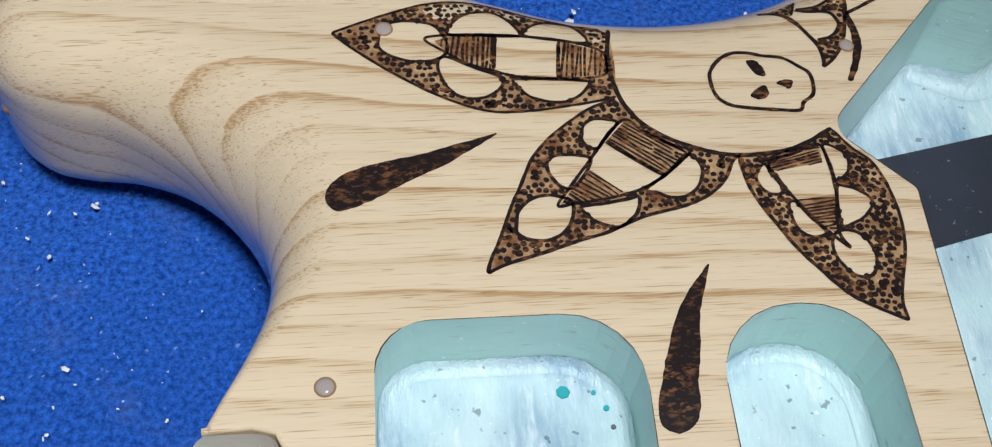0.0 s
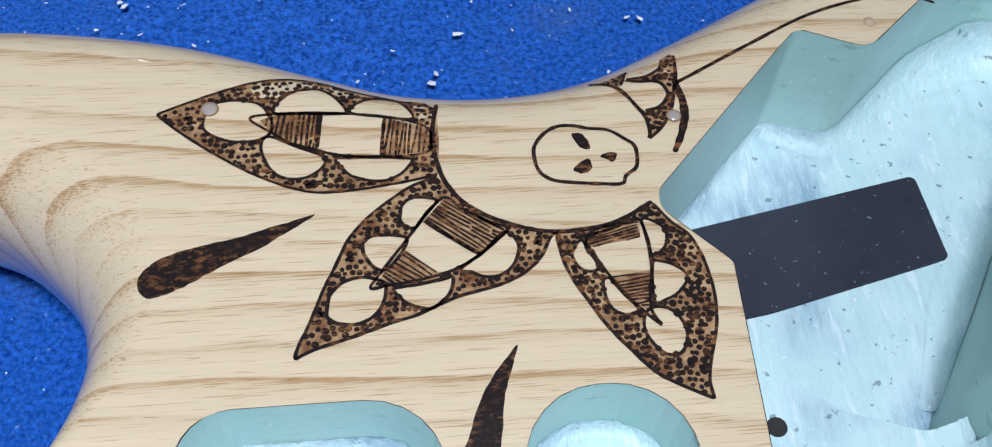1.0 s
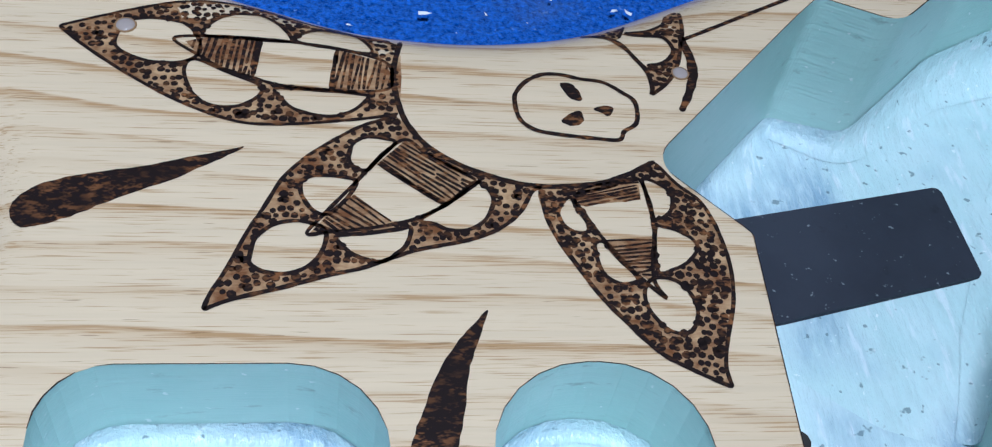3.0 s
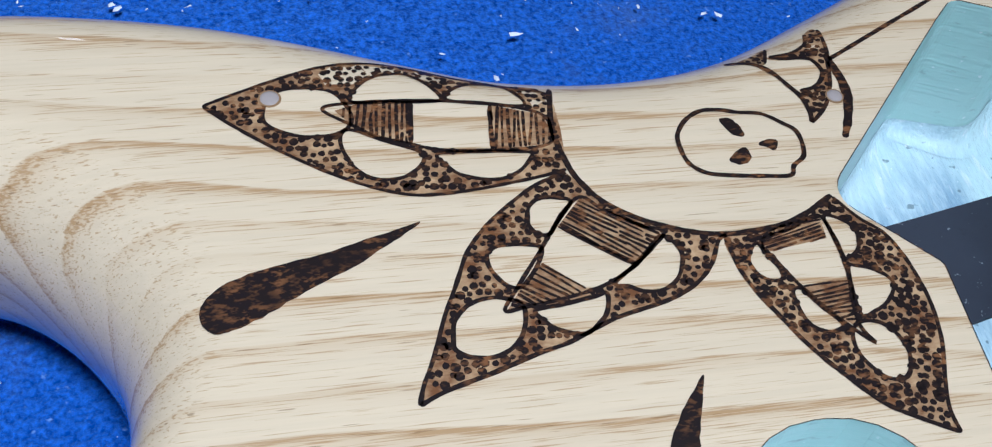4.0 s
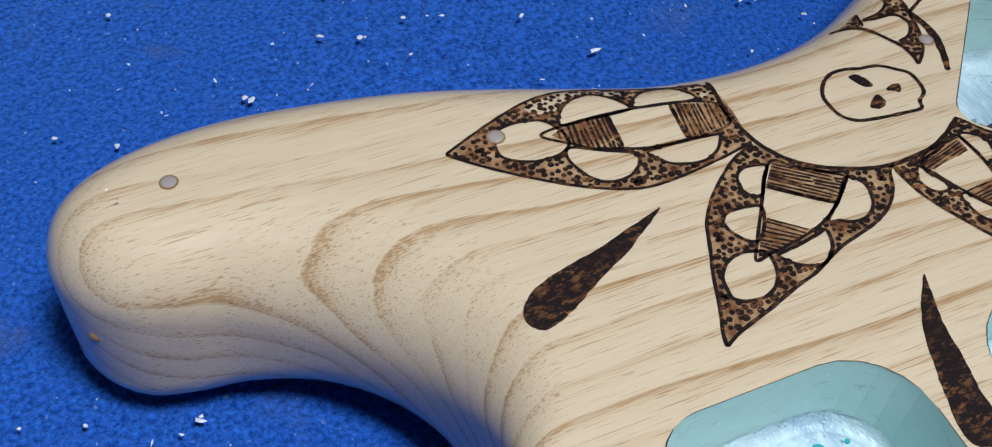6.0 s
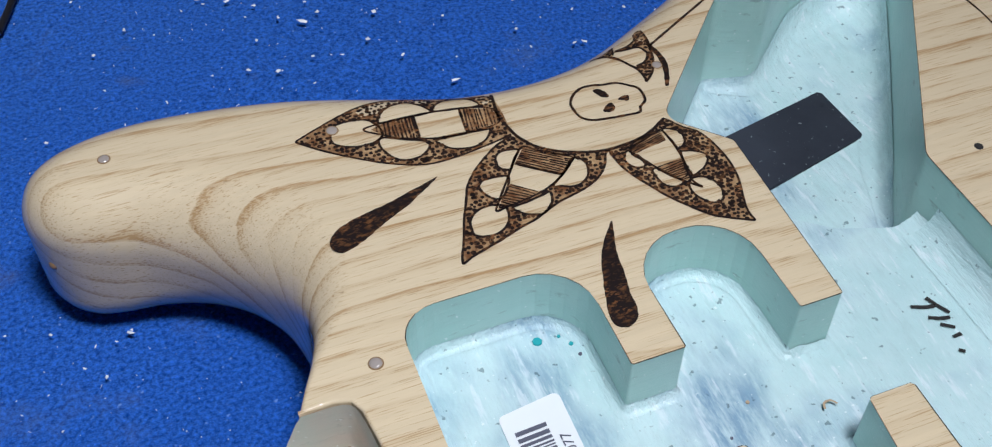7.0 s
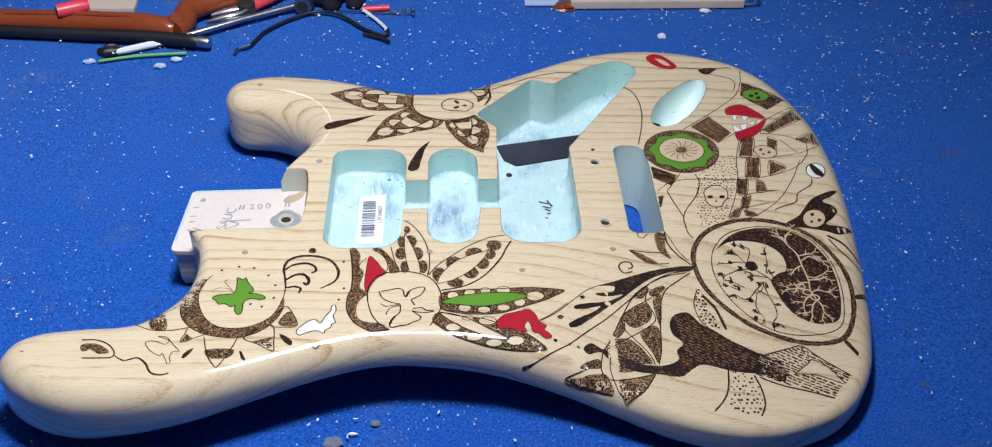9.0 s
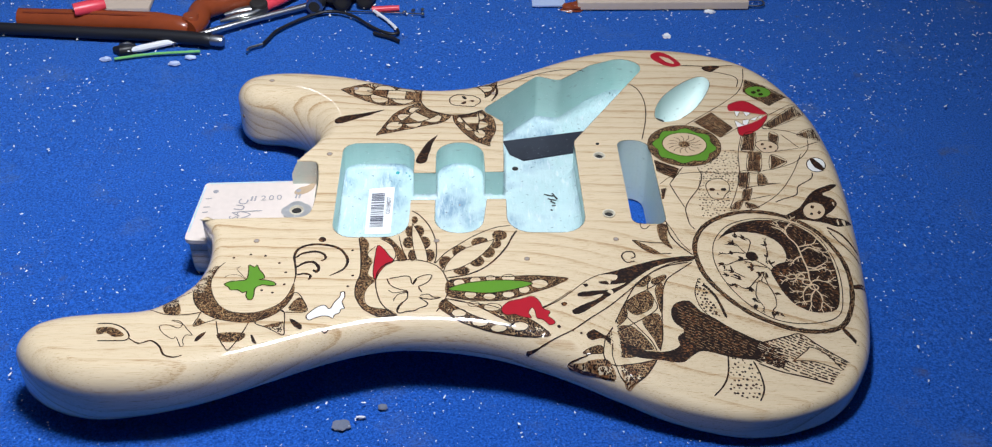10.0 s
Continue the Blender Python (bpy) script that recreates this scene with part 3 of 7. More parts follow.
                if all(inside(x + r * a, y + r * b, loop) for a, b in ((0.7, 0), (-0.7, 0), (0, 0.7), (0, -0.7))) and not any(inside(x, y, h) for h in gaps):
                    self.dot(x, y, r)

    def ground(self, loop, gaps, mat):
        """The lightly scorched ground of a dotted field."""
        own = fill([(x / 1000, y / 1000) for x, y in loop], [[(x / 1000, y / 1000) for x, y in h] for h in gaps], 0.004)
        own.verts.index_update()
        self._put([(v.co.x * 1000, v.co.y * 1000) for v in own.verts], [tuple(v.index for v in f.verts) for f in own.faces], mat, 0.04)
        own.free()

    def hatch(self, points, angle, gap, width, mat=None, reach=(3.0, 14.0), skip=0.0):
        """Close strokes along an angle, cut off at the field's edge."""
        if gap < 1.0:
            self.ground(points, [], TOAST)
        c, s = math.cos(radians(angle)), math.sin(radians(angle))
        turned = [(x * c + y * s, -x * s + y * c) for x, y in points]
        v = min(q[1] for q in turned) + gap * 0.4
        while v < max(q[1] for q in turned):
            cuts = sorted(a[0] + (v - a[1]) * (b[0] - a[0]) / (b[1] - a[1]) for a, b in zip(turned, turned[1:] + turned[:1]) if (a[1] > v) != (b[1] > v))
            for a, b in zip(cuts[::2], cuts[1::2]):
                while b - a > 0.8:
                    e = min(b, a + dice.uniform(*reach))
                    m = (a + e) / 2
                    k = dice.uniform(-0.25, 0.25)
                    pts = [(a, v + k), (m, v + k * 0.3), (e, v - k)]
                    self.line([(u * c - w * s, u * s + w * c) for u, w in pts], width * dice.uniform(0.75, 1.3), mat=mat)
                    a = e + dice.uniform(-0.4, 0.5) + skip * dice.uniform(0.5, 1.5)
            v += gap * dice.uniform(0.8, 1.2)

    def finish(self):
        self.mesh.from_pydata(self.v, [], self.f)
        for mat in self.slots:
            self.mesh.materials.append(mat)
        self.mesh.polygons.foreach_set("material_index", self.m)
        for poly in self.mesh.polygons:
            if poly.normal.z < 0:
                poly.flip()
        self.mesh.update()


DRAWN = []
RIM = [(x, y, r) for x, y, r in OUT[::3]]


def surface(x, y):
    """The height of the face, rounded off towards the rim."""
    z = face_height(x, y)
    if abs(x + 0.05) < 0.15 and abs(y) < 0.09:
        return z
    cell = (round(x / 0.004), round(y / 0.004))
    if cell not in FAR:
        FAR[cell] = rim_distance(cell[0] * 0.004, cell[1] * 0.004)[0] > 0.025
    if FAR[cell]:
        return z
    near, r = rim_distance(x, y)
    if near < r:
        z -= upright(x, y, r) * (1 - math.sqrt(max(0.0, 1 - (1 - near / r) ** 2)))
    return z


FAR = {}


def rim_distance(x, y):
    near, r = 1.0, 0.0127
    for i in range(len(RIM)):
        ax, ay, ar = RIM[i - 1]
        bx, by, _ = RIM[i]
        dx, dy = bx - ax, by - ay
        t = clamp01(((x - ax) * dx + (y - ay) * dy) / (dx * dx + dy * dy + 1e-12))
        d = math.hypot(x - ax - t * dx, y - ay - t * dy)
        if d < near:
            near, r = d, ar
    return near, r


# flower with a skull in its middle
flower = Drawing("flower_drawing", guitar, "burned half flower round a skull")
flower.line([(-107.2, 104.7), (-108.7, 96.1), (-108.2, 90.2), (-106.8, 85.1), (-103.1, 79.9), (-96.6, 75.8), (-88.7, 73.4), (-80.6, 73.7), (-75.1, 75.3), (-69.2, 78.7)], 1.29)
petal = Drawing("petal", flower.ob, "")
petal.stipple([(-160.2, 104.3), (-154.1, 106.9), (-148.3, 109.1), (-142.3, 111.0), (-135.1, 112.2), (-129.0, 111.3), (-123.0, 108.8), (-115.7, 106.4), (-108.0, 103.5), (-108.2, 87.3), (-111.4, 86.5), (-116.7, 85.6), (-123.7, 84.7), (-130.6, 84.6), (-136.3, 86.4), (-142.0, 89.4), (-147.9, 93.4), (-152.6, 97.1), (-157.4, 101.3)], [[(-151.6, 101.2), (-150.2, 105.6), (-146.8, 106.8), (-141.6, 105.9), (-139.3, 103.0), (-138.6, 99.4), (-141.0, 97.2), (-145.6, 97.0), (-149.7, 98.6)], [(-138.4, 103.4), (-136.8, 106.7), (-133.8, 108.6), (-129.6, 109.0), (-126.6, 106.5), (-124.6, 102.9), (-126.7, 102.4), (-132.7, 102.8)], [(-123.9, 102.6), (-122.4, 105.1), (-119.3, 106.4), (-115.1, 105.9), (-112.8, 103.2), (-112.3, 100.4), (-118.3, 101.3)], [(-140.7, 95.5), (-139.2, 97.8), (-133.9, 95.0), (-129.5, 92.8), (-129.1, 90.5), (-132.2, 88.1), (-136.3, 88.1), (-139.2, 90.7)], [(-126.6, 92.0), (-125.8, 89.8), (-123.6, 87.6), (-119.0, 86.4), (-115.4, 87.5), (-112.9, 90.2), (-113.5, 91.2), (-119.9, 91.8)], [(-142.8, 102.3), (-137.4, 103.1), (-130.3, 102.9), (-123.1, 102.2), (-115.9, 100.9), (-109.8, 98.4), (-108.9, 95.1), (-109.7, 92.5), (-114.0, 91.8), (-118.7, 92.0), (-125.8, 92.6), (-130.4, 94.2), (-135.1, 96.1), (-138.6, 98.6)]], 1.5, 0.62)
petal.line([(-160.2, 104.3), (-154.1, 106.9), (-148.3, 109.1), (-142.3, 111.0), (-135.1, 112.2), (-129.0, 111.3), (-123.0, 108.8), (-115.7, 106.4), (-108.0, 103.5)], 0.774)
petal.line([(-160.2, 104.3), (-157.4, 101.3), (-152.6, 97.1), (-147.9, 93.4), (-142.0, 89.4), (-136.3, 86.4), (-130.6, 84.6), (-123.7, 84.7), (-116.7, 85.6), (-111.4, 86.5), (-108.2, 87.3)], 0.774)
petal.line([(-151.6, 101.2), (-150.2, 105.6), (-146.8, 106.8), (-141.6, 105.9), (-139.3, 103.0), (-138.6, 99.4), (-141.0, 97.2), (-145.6, 97.0), (-149.7, 98.6)], 0.86, closed=True)
petal.line([(-138.4, 103.4), (-136.8, 106.7), (-133.8, 108.6), (-129.6, 109.0), (-126.6, 106.5), (-124.6, 102.9), (-126.7, 102.4), (-132.7, 102.8)], 0.86, closed=True)
petal.line([(-123.9, 102.6), (-122.4, 105.1), (-119.3, 106.4), (-115.1, 105.9), (-112.8, 103.2), (-112.3, 100.4), (-118.3, 101.3)], 0.86, closed=True)
petal.line([(-140.7, 95.5), (-139.2, 97.8), (-133.9, 95.0), (-129.5, 92.8), (-129.1, 90.5), (-132.2, 88.1), (-136.3, 88.1), (-139.2, 90.7)], 0.86, closed=True)
petal.line([(-126.6, 92.0), (-125.8, 89.8), (-123.6, 87.6), (-119.0, 86.4), (-115.4, 87.5), (-112.9, 90.2), (-113.5, 91.2), (-119.9, 91.8)], 0.86, closed=True)
petal.line([(-142.8, 102.3), (-137.4, 103.1), (-130.3, 102.9), (-123.1, 102.2), (-115.9, 100.9), (-109.8, 98.4), (-108.9, 95.1), (-109.7, 92.5), (-114.0, 91.8), (-118.7, 92.0), (-125.8, 92.6), (-130.4, 94.2), (-135.1, 96.1), (-138.6, 98.6)], 0.86, closed=True)
petal.hatch([(-138.6, 98.6), (-141.0, 101.8), (-137.4, 102.9), (-129.6, 102.8), (-130.4, 94.0), (-135.1, 96.1)], -98, 0.936, 0.684)
petal.hatch([(-117.5, 101.0), (-109.8, 98.4), (-108.9, 95.1), (-109.7, 92.5), (-118.1, 92.0)], -100, 0.864, 0.648)
petal.line([(-129.4, 102.6), (-130.4, 94.3)], 1.032)
petal.line([(-117.5, 100.8), (-118.5, 92.1)], 1.032)
petal = Drawing("petal", flower.ob, "")
petal.stipple([(-134.8, 51.2), (-134.0, 53.9), (-132.1, 58.0), (-129.8, 64.0), (-127.5, 68.9), (-125.2, 74.0), (-122.2, 77.8), (-119.2, 80.6), (-114.4, 84.2), (-111.1, 85.8), (-108.4, 86.7), (-103.1, 79.9), (-96.6, 75.8), (-88.7, 73.4), (-88.9, 72.2), (-91.1, 68.3), (-94.3, 65.3), (-99.0, 63.1), (-106.9, 61.1), (-113.7, 58.2), (-118.1, 57.0), (-124.7, 54.8), (-131.1, 52.9)], [[(-129.2, 60.2), (-128.5, 63.2), (-126.0, 65.6), (-122.6, 66.2), (-119.9, 65.3), (-118.9, 63.8), (-119.6, 60.7), (-121.3, 58.4), (-124.1, 57.1), (-127.3, 57.4), (-129.1, 58.7)], [(-122.5, 71.1), (-122.4, 73.5), (-120.6, 74.6), (-117.3, 74.5), (-114.8, 73.8), (-115.5, 71.3), (-117.3, 68.8), (-118.9, 67.4), (-120.9, 68.2)], [(-115.7, 78.0), (-115.2, 80.7), (-113.4, 82.3), (-110.5, 82.2), (-108.8, 81.3), (-110.7, 79.1), (-112.1, 77.1), (-113.2, 75.8), (-114.9, 76.2)], [(-117.4, 63.6), (-113.4, 64.1), (-108.9, 64.9), (-107.1, 65.2), (-107.7, 62.4), (-109.2, 60.6), (-111.5, 59.2), (-114.7, 60.1), (-116.8, 62.0)], [(-102.1, 69.4), (-99.9, 71.3), (-97.1, 73.9), (-95.2, 72.2), (-94.9, 69.9), (-96.4, 66.7), (-98.8, 65.0), (-101.6, 64.9), (-103.8, 66.0), (-105.6, 66.7)], [(-121.6, 64.0), (-119.3, 67.4), (-115.1, 73.0), (-111.3, 78.1), (-107.4, 82.0), (-104.3, 79.3), (-100.0, 76.3), (-96.5, 74.7), (-98.7, 72.2), (-102.4, 69.1), (-106.5, 66.8), (-109.9, 65.7), (-114.4, 64.8), (-118.9, 64.2)]], 1.5, 0.62)
petal.line([(-134.8, 51.2), (-134.0, 53.9), (-132.1, 58.0), (-129.8, 64.0), (-127.5, 68.9), (-125.2, 74.0), (-122.2, 77.8), (-119.2, 80.6), (-114.4, 84.2), (-111.1, 85.8), (-108.4, 86.7)], 0.86)
petal.line([(-134.8, 51.2), (-131.1, 52.9), (-124.7, 54.8), (-118.1, 57.0), (-113.7, 58.2), (-106.9, 61.1), (-99.0, 63.1), (-94.3, 65.3), (-91.1, 68.3), (-88.9, 72.2), (-87.4, 73.2)], 0.946)
petal.line([(-129.2, 60.2), (-128.5, 63.2), (-126.0, 65.6), (-122.6, 66.2), (-119.9, 65.3), (-118.9, 63.8), (-119.6, 60.7), (-121.3, 58.4), (-124.1, 57.1), (-127.3, 57.4), (-129.1, 58.7)], 0.946, closed=True)
petal.line([(-122.5, 71.1), (-122.4, 73.5), (-120.6, 74.6), (-117.3, 74.5), (-114.8, 73.8), (-115.5, 71.3), (-117.3, 68.8), (-118.9, 67.4), (-120.9, 68.2)], 0.946, closed=True)
petal.line([(-115.7, 78.0), (-115.2, 80.7), (-113.4, 82.3), (-110.5, 82.2), (-108.8, 81.3), (-110.7, 79.1), (-112.1, 77.1), (-113.2, 75.8), (-114.9, 76.2)], 0.946, closed=True)
petal.line([(-117.4, 63.6), (-113.4, 64.1), (-108.9, 64.9), (-107.1, 65.2), (-107.7, 62.4), (-109.2, 60.6), (-111.5, 59.2), (-114.7, 60.1), (-116.8, 62.0)], 0.946, closed=True)
petal.line([(-102.1, 69.4), (-99.9, 71.3), (-97.1, 73.9), (-95.2, 72.2), (-94.9, 69.9), (-96.4, 66.7), (-98.8, 65.0), (-101.6, 64.9), (-103.8, 66.0), (-105.6, 66.7)], 0.946, closed=True)
petal.line([(-121.6, 64.0), (-119.3, 67.4), (-115.1, 73.0), (-111.3, 78.1), (-107.4, 82.0), (-104.3, 79.3), (-100.0, 76.3), (-96.5, 74.7), (-98.7, 72.2), (-102.4, 69.1), (-106.5, 66.8), (-109.9, 65.7), (-114.4, 64.8), (-118.9, 64.2)], 0.86, closed=True)
petal.hatch([(-111.6, 77.1), (-107.3, 81.9), (-96.7, 74.7), (-102.1, 69.4)], -39, 0.9, 0.648)
petal.hatch([(-121.3, 64.0), (-118.5, 67.6), (-115.0, 71.2), (-109.7, 66.4), (-111.1, 65.6), (-115.5, 64.6)], -39, 0.864, 0.648)
petal.line([(-111.6, 77.1), (-102.1, 69.4)], 0.86)
petal = Drawing("petal", flower.ob, "")
petal.stipple([(-87.7, 72.8), (-87.2, 67.4), (-86.0, 63.4), (-83.8, 58.8), (-81.2, 53.7), (-77.6, 48.6), (-74.0, 44.2), (-69.6, 41.3), (-65.2, 38.9), (-65.4, 42.3), (-64.1, 47.0), (-62.1, 52.9), (-61.3, 59.2), (-61.9, 65.7), (-63.5, 70.9), (-66.4, 74.1), (-69.2, 78.4), (-75.1, 75.3), (-80.6, 73.7)], [[(-85.4, 68.6), (-83.4, 71.3), (-82.4, 68.8), (-81.1, 65.6), (-82.5, 64.6), (-84.7, 65.8)], [(-80.8, 62.2), (-79.4, 63.0), (-77.8, 60.3), (-75.7, 57.4), (-75.6, 56.1), (-77.9, 55.7), (-80.2, 57.5)], [(-71.7, 75.0), (-68.8, 73.8), (-67.7, 71.6), (-68.5, 68.8), (-70.6, 67.2), (-71.2, 67.7), (-71.3, 70.5)], [(-71.3, 65.4), (-69.6, 65.8), (-66.9, 64.6), (-65.5, 62.4), (-67.2, 59.8), (-69.7, 58.3), (-72.2, 58.1)], [(-73.1, 56.6), (-70.1, 56.4), (-68.1, 54.0), (-67.7, 50.7), (-69.3, 47.7), (-72.2, 47.9), (-74.5, 51.2), (-74.7, 54.4)], [(-82.6, 71.5), (-77.7, 73.2), (-72.5, 75.2), (-71.5, 70.5), (-71.6, 64.9), (-72.8, 58.9), (-72.9, 55.6), (-71.8, 53.3), (-74.0, 55.6), (-76.7, 59.2), (-79.6, 64.0), (-81.6, 68.4)]], 1.4, 0.66)
petal.line([(-87.7, 72.8), (-87.2, 67.4), (-86.0, 63.4), (-83.8, 58.8), (-81.2, 53.7), (-77.6, 48.6), (-74.0, 44.2), (-69.6, 41.3), (-65.2, 38.9)], 0.946)
petal.line([(-65.2, 38.9), (-65.4, 42.3), (-64.1, 47.0), (-62.1, 52.9), (-61.3, 59.2), (-61.9, 65.7), (-63.5, 70.9), (-66.4, 74.1), (-69.2, 78.4)], 0.86)
petal.line([(-85.4, 68.6), (-83.4, 71.3), (-82.4, 68.8), (-81.1, 65.6), (-82.5, 64.6), (-84.7, 65.8)], 0.86, closed=True)
petal.line([(-80.8, 62.2), (-79.4, 63.0), (-77.8, 60.3), (-75.7, 57.4), (-75.6, 56.1), (-77.9, 55.7), (-80.2, 57.5)], 0.86, closed=True)
petal.line([(-71.7, 75.0), (-68.8, 73.8), (-67.7, 71.6), (-68.5, 68.8), (-70.6, 67.2), (-71.2, 67.7), (-71.3, 70.5)], 0.86, closed=True)
petal.line([(-71.3, 65.4), (-69.6, 65.8), (-66.9, 64.6), (-65.5, 62.4), (-67.2, 59.8), (-69.7, 58.3), (-72.2, 58.1)], 0.86, closed=True)
petal.line([(-73.1, 56.6), (-70.1, 56.4), (-68.1, 54.0), (-67.7, 50.7), (-69.3, 47.7), (-72.2, 47.9), (-74.5, 51.2), (-74.7, 54.4)], 0.86, closed=True)
petal.line([(-82.6, 71.5), (-77.7, 73.2), (-72.5, 75.2), (-71.5, 70.5), (-71.6, 64.9), (-72.8, 58.9), (-72.9, 55.6), (-71.8, 53.3), (-74.0, 55.6), (-76.7, 59.2), (-79.6, 64.0), (-81.6, 68.4)], 0.86, closed=True)
petal.hatch([(-84.9, 72.0), (-72.3, 75.8), (-72.6, 71.1), (-81.7, 69.7)], 14, 0.648, 0.54)
petal.hatch([(-79.2, 63.4), (-72.0, 64.2), (-72.8, 58.9), (-73.1, 55.6), (-76.7, 59.2)], 6, 0.72, 0.576)
petal = Drawing("petal", flower.ob, "")
petal.line([(-76.7, 108.3), (-74.4, 107.8), (-72.2, 106.5), (-70.1, 103.8), (-68.4, 100.8), (-67.2, 98.5), (-66.8, 95.1), (-67.2, 93.0)], 1.204)
petal.line([(-67.2, 93.0), (-65.1, 94.8), (-63.2, 97.1), (-61.6, 100.2), (-60.7, 102.9), (-60.1, 105.6), (-59.3, 108.3), (-58.6, 114.2)], 0.946)
petal.stipple([(-75.2, 107.9), (-72.1, 109.4), (-68.7, 111.1), (-70.6, 106.4), (-72.1, 106.8)], [], 1.2, 0.6)
petal.line([(-68.7, 111.1), (-70.6, 106.4)], 0.774)
petal.stipple([(-69.3, 108.3), (-65.4, 108.4), (-62.3, 110.4), (-61.0, 113.6), (-58.8, 114.5), (-59.3, 108.3), (-60.6, 103.4), (-61.8, 103.1), (-62.1, 105.3), (-63.2, 106.7), (-66.4, 107.0), (-69.4, 107.6)], [], 1.3, 0.66)
petal.line([(-69.3, 108.1), (-67.2, 107.2), (-63.4, 106.8), (-62.0, 105.1), (-61.9, 102.9), (-64.0, 100.5), (-66.9, 99.7)], 1.032)
petal.line([(-69.2, 108.4), (-65.4, 108.5), (-62.3, 110.5), (-61.1, 113.4)], 0.86)
petal.stipple([(-67.2, 99.5), (-64.8, 100.3), (-62.1, 102.4), (-60.9, 102.9), (-61.6, 100.2), (-63.2, 97.1), (-65.1, 94.8), (-67.0, 93.2), (-67.0, 96.7)], [], 1.3, 0.66)
petal.line([(-59.9, 107.5), (-59.5, 104.5), (-59.1, 101.3), (-59.5, 97.6), (-60.9, 93.5), (-62.9, 89.5)], 2.236, taper=0.3)
petal.line([(-59.8, 106.4), (-58.0, 107.1), (-43.3, 115.1), (-28.4, 122.7), (-14.4, 126.7), (-5.5, 126.6), (-0.5, 124.5)], 1.032)
skull = Drawing("skull_drawing", guitar, "burned outline of a small skull")
skull.line([(-89.8, 91.2), (-89.0, 93.4), (-87.2, 95.5), (-84.6, 96.9), (-81.6, 96.9), (-78.6, 96.1), (-75.0, 95.5), (-72.2, 93.4), (-70.3, 91.2), (-70.7, 86.8), (-73.0, 84.8), (-74.1, 83.0), (-78.0, 83.2), (-83.9, 83.9), (-87.3, 84.8), (-89.4, 87.1)], 1.032, closed=True)
skull.blob([(-82.1, 94.9), (-80.2, 95.0), (-78.9, 92.6), (-79.3, 91.2), (-81.0, 92.0)], BURN)
skull.blob([(-81.9, 87.8), (-79.6, 89.1), (-79.2, 86.9), (-80.6, 85.8), (-82.6, 86.4)], BURN)
skull.blob([(-77.3, 89.7), (-75.1, 90.3), (-74.0, 89.8), (-74.9, 88.1), (-76.6, 88.9)], BURN)

# drops burned solid
drop = Drawing("drop_drawing", guitar, "solid dark burned drop")
drop.blob([(-131.0, 80.0), (-137.4, 78.0), (-145.2, 75.8), (-152.8, 74.1), (-157.7, 72.4), (-160.8, 69.9), (-161.6, 67.2), (-160.1, 64.8), (-157.3, 64.9), (-152.6, 67.1), (-146.2, 70.6), (-139.6, 74.0), (-134.1, 77.6)], BURN)
drop = Drawing("drop_drawing", guitar, "solid dark burned drop")
drop.blob([(-97.1, 51.3), (-99.2, 49.1), (-102.0, 45.6), (-105.0, 40.4), (-107.0, 34.8), (-108.9, 29.4), (-109.9, 25.1), (-109.5, 22.5), (-107.1, 21.3), (-104.4, 22.7), (-103.0, 25.8), (-102.6, 30.1), (-101.3, 35.7), (-100.4, 41.4), (-98.7, 46.6)], BURN)

# sun with a green butterfly
sun = Drawing("sun_drawing", guitar, "burned sun with a dotted ring and pointed rays")
sun.stipple([(-213.2, -73.3), (-214.3, -83.3), (-211.7, -93.1), (-206.6, -101.3), (-199.6, -105.7), (-189.9, -106.3), (-182.3, -103.7), (-176.4, -99.0), (-172.9, -91.9), (-171.1, -84.0), (-170.3, -92.4), (-173.0, -100.0), (-178.6, -107.5), (-187.5, -112.4), (-197.0, -112.7), (-208.5, -109.7), (-217.6, -102.5), (-221.8, -92.9), (-221.7, -81.5), (-219.0, -75.7)], [], 1.15, 0.5)
sun.line([(-209.2, -66.7), (-213.2, -73.3), (-214.3, -83.3), (-211.7, -93.1), (-206.6, -101.3), (-199.6, -105.7), (-189.9, -106.3), (-182.3, -103.7), (-176.4, -99.0), (-172.9, -91.9), (-171.1, -84.0)], 0.774)
sun.line([(-219.0, -75.7), (-221.7, -81.5), (-221.8, -92.9), (-217.6, -102.5), (-208.5, -109.7), (-197.0, -112.7), (-187.5, -112.4), (-178.6, -107.5), (-173.0, -100.0), (-170.3, -92.4)], 0.774)
sun.line([(-242.7, -101.6), (-236.3, -96.5), (-228.9, -92.8), (-222.5, -89.2)], 0.688)
sun.line([(-242.7, -101.6), (-234.4, -106.5), (-223.2, -107.1), (-214.7, -104.9)], 0.774)
sun.stipple([(-236.4, -97.5), (-230.1, -93.8), (-226.2, -106.1), (-233.6, -106.0)], [], 1.15, 0.5)
sun.line([(-223.3, -88.3), (-223.2, -82.6), (-219.3, -77.6)], 0.688)
sun.line([(-220.0, -88.5), (-220.9, -80.7)], 0.516)
sun.stipple([(-218.5, -74.8), (-214.7, -70.3), (-211.8, -71.3), (-215.0, -78.8)], [], 1.15, 0.5)
sun.line([(-219.0, -75.7), (-216.4, -70.6), (-211.3, -70.2)], 0.602)
sun.line([(-218.0, -115.5), (-216.8, -109.6), (-214.7, -104.9), (-205.5, -108.8), (-212.1, -112.9)], 0.774, closed=True)
sun.stipple([(-218.0, -115.5), (-216.4, -109.6), (-212.1, -112.9)], [], 1.15, 0.5, sharp=True)
sun.line([(-207.2, -112.0), (-204.2, -123.4), (-200.7, -130.1), (-198.0, -131.8), (-193.9, -123.6), (-190.6, -112.8)], 0.86)
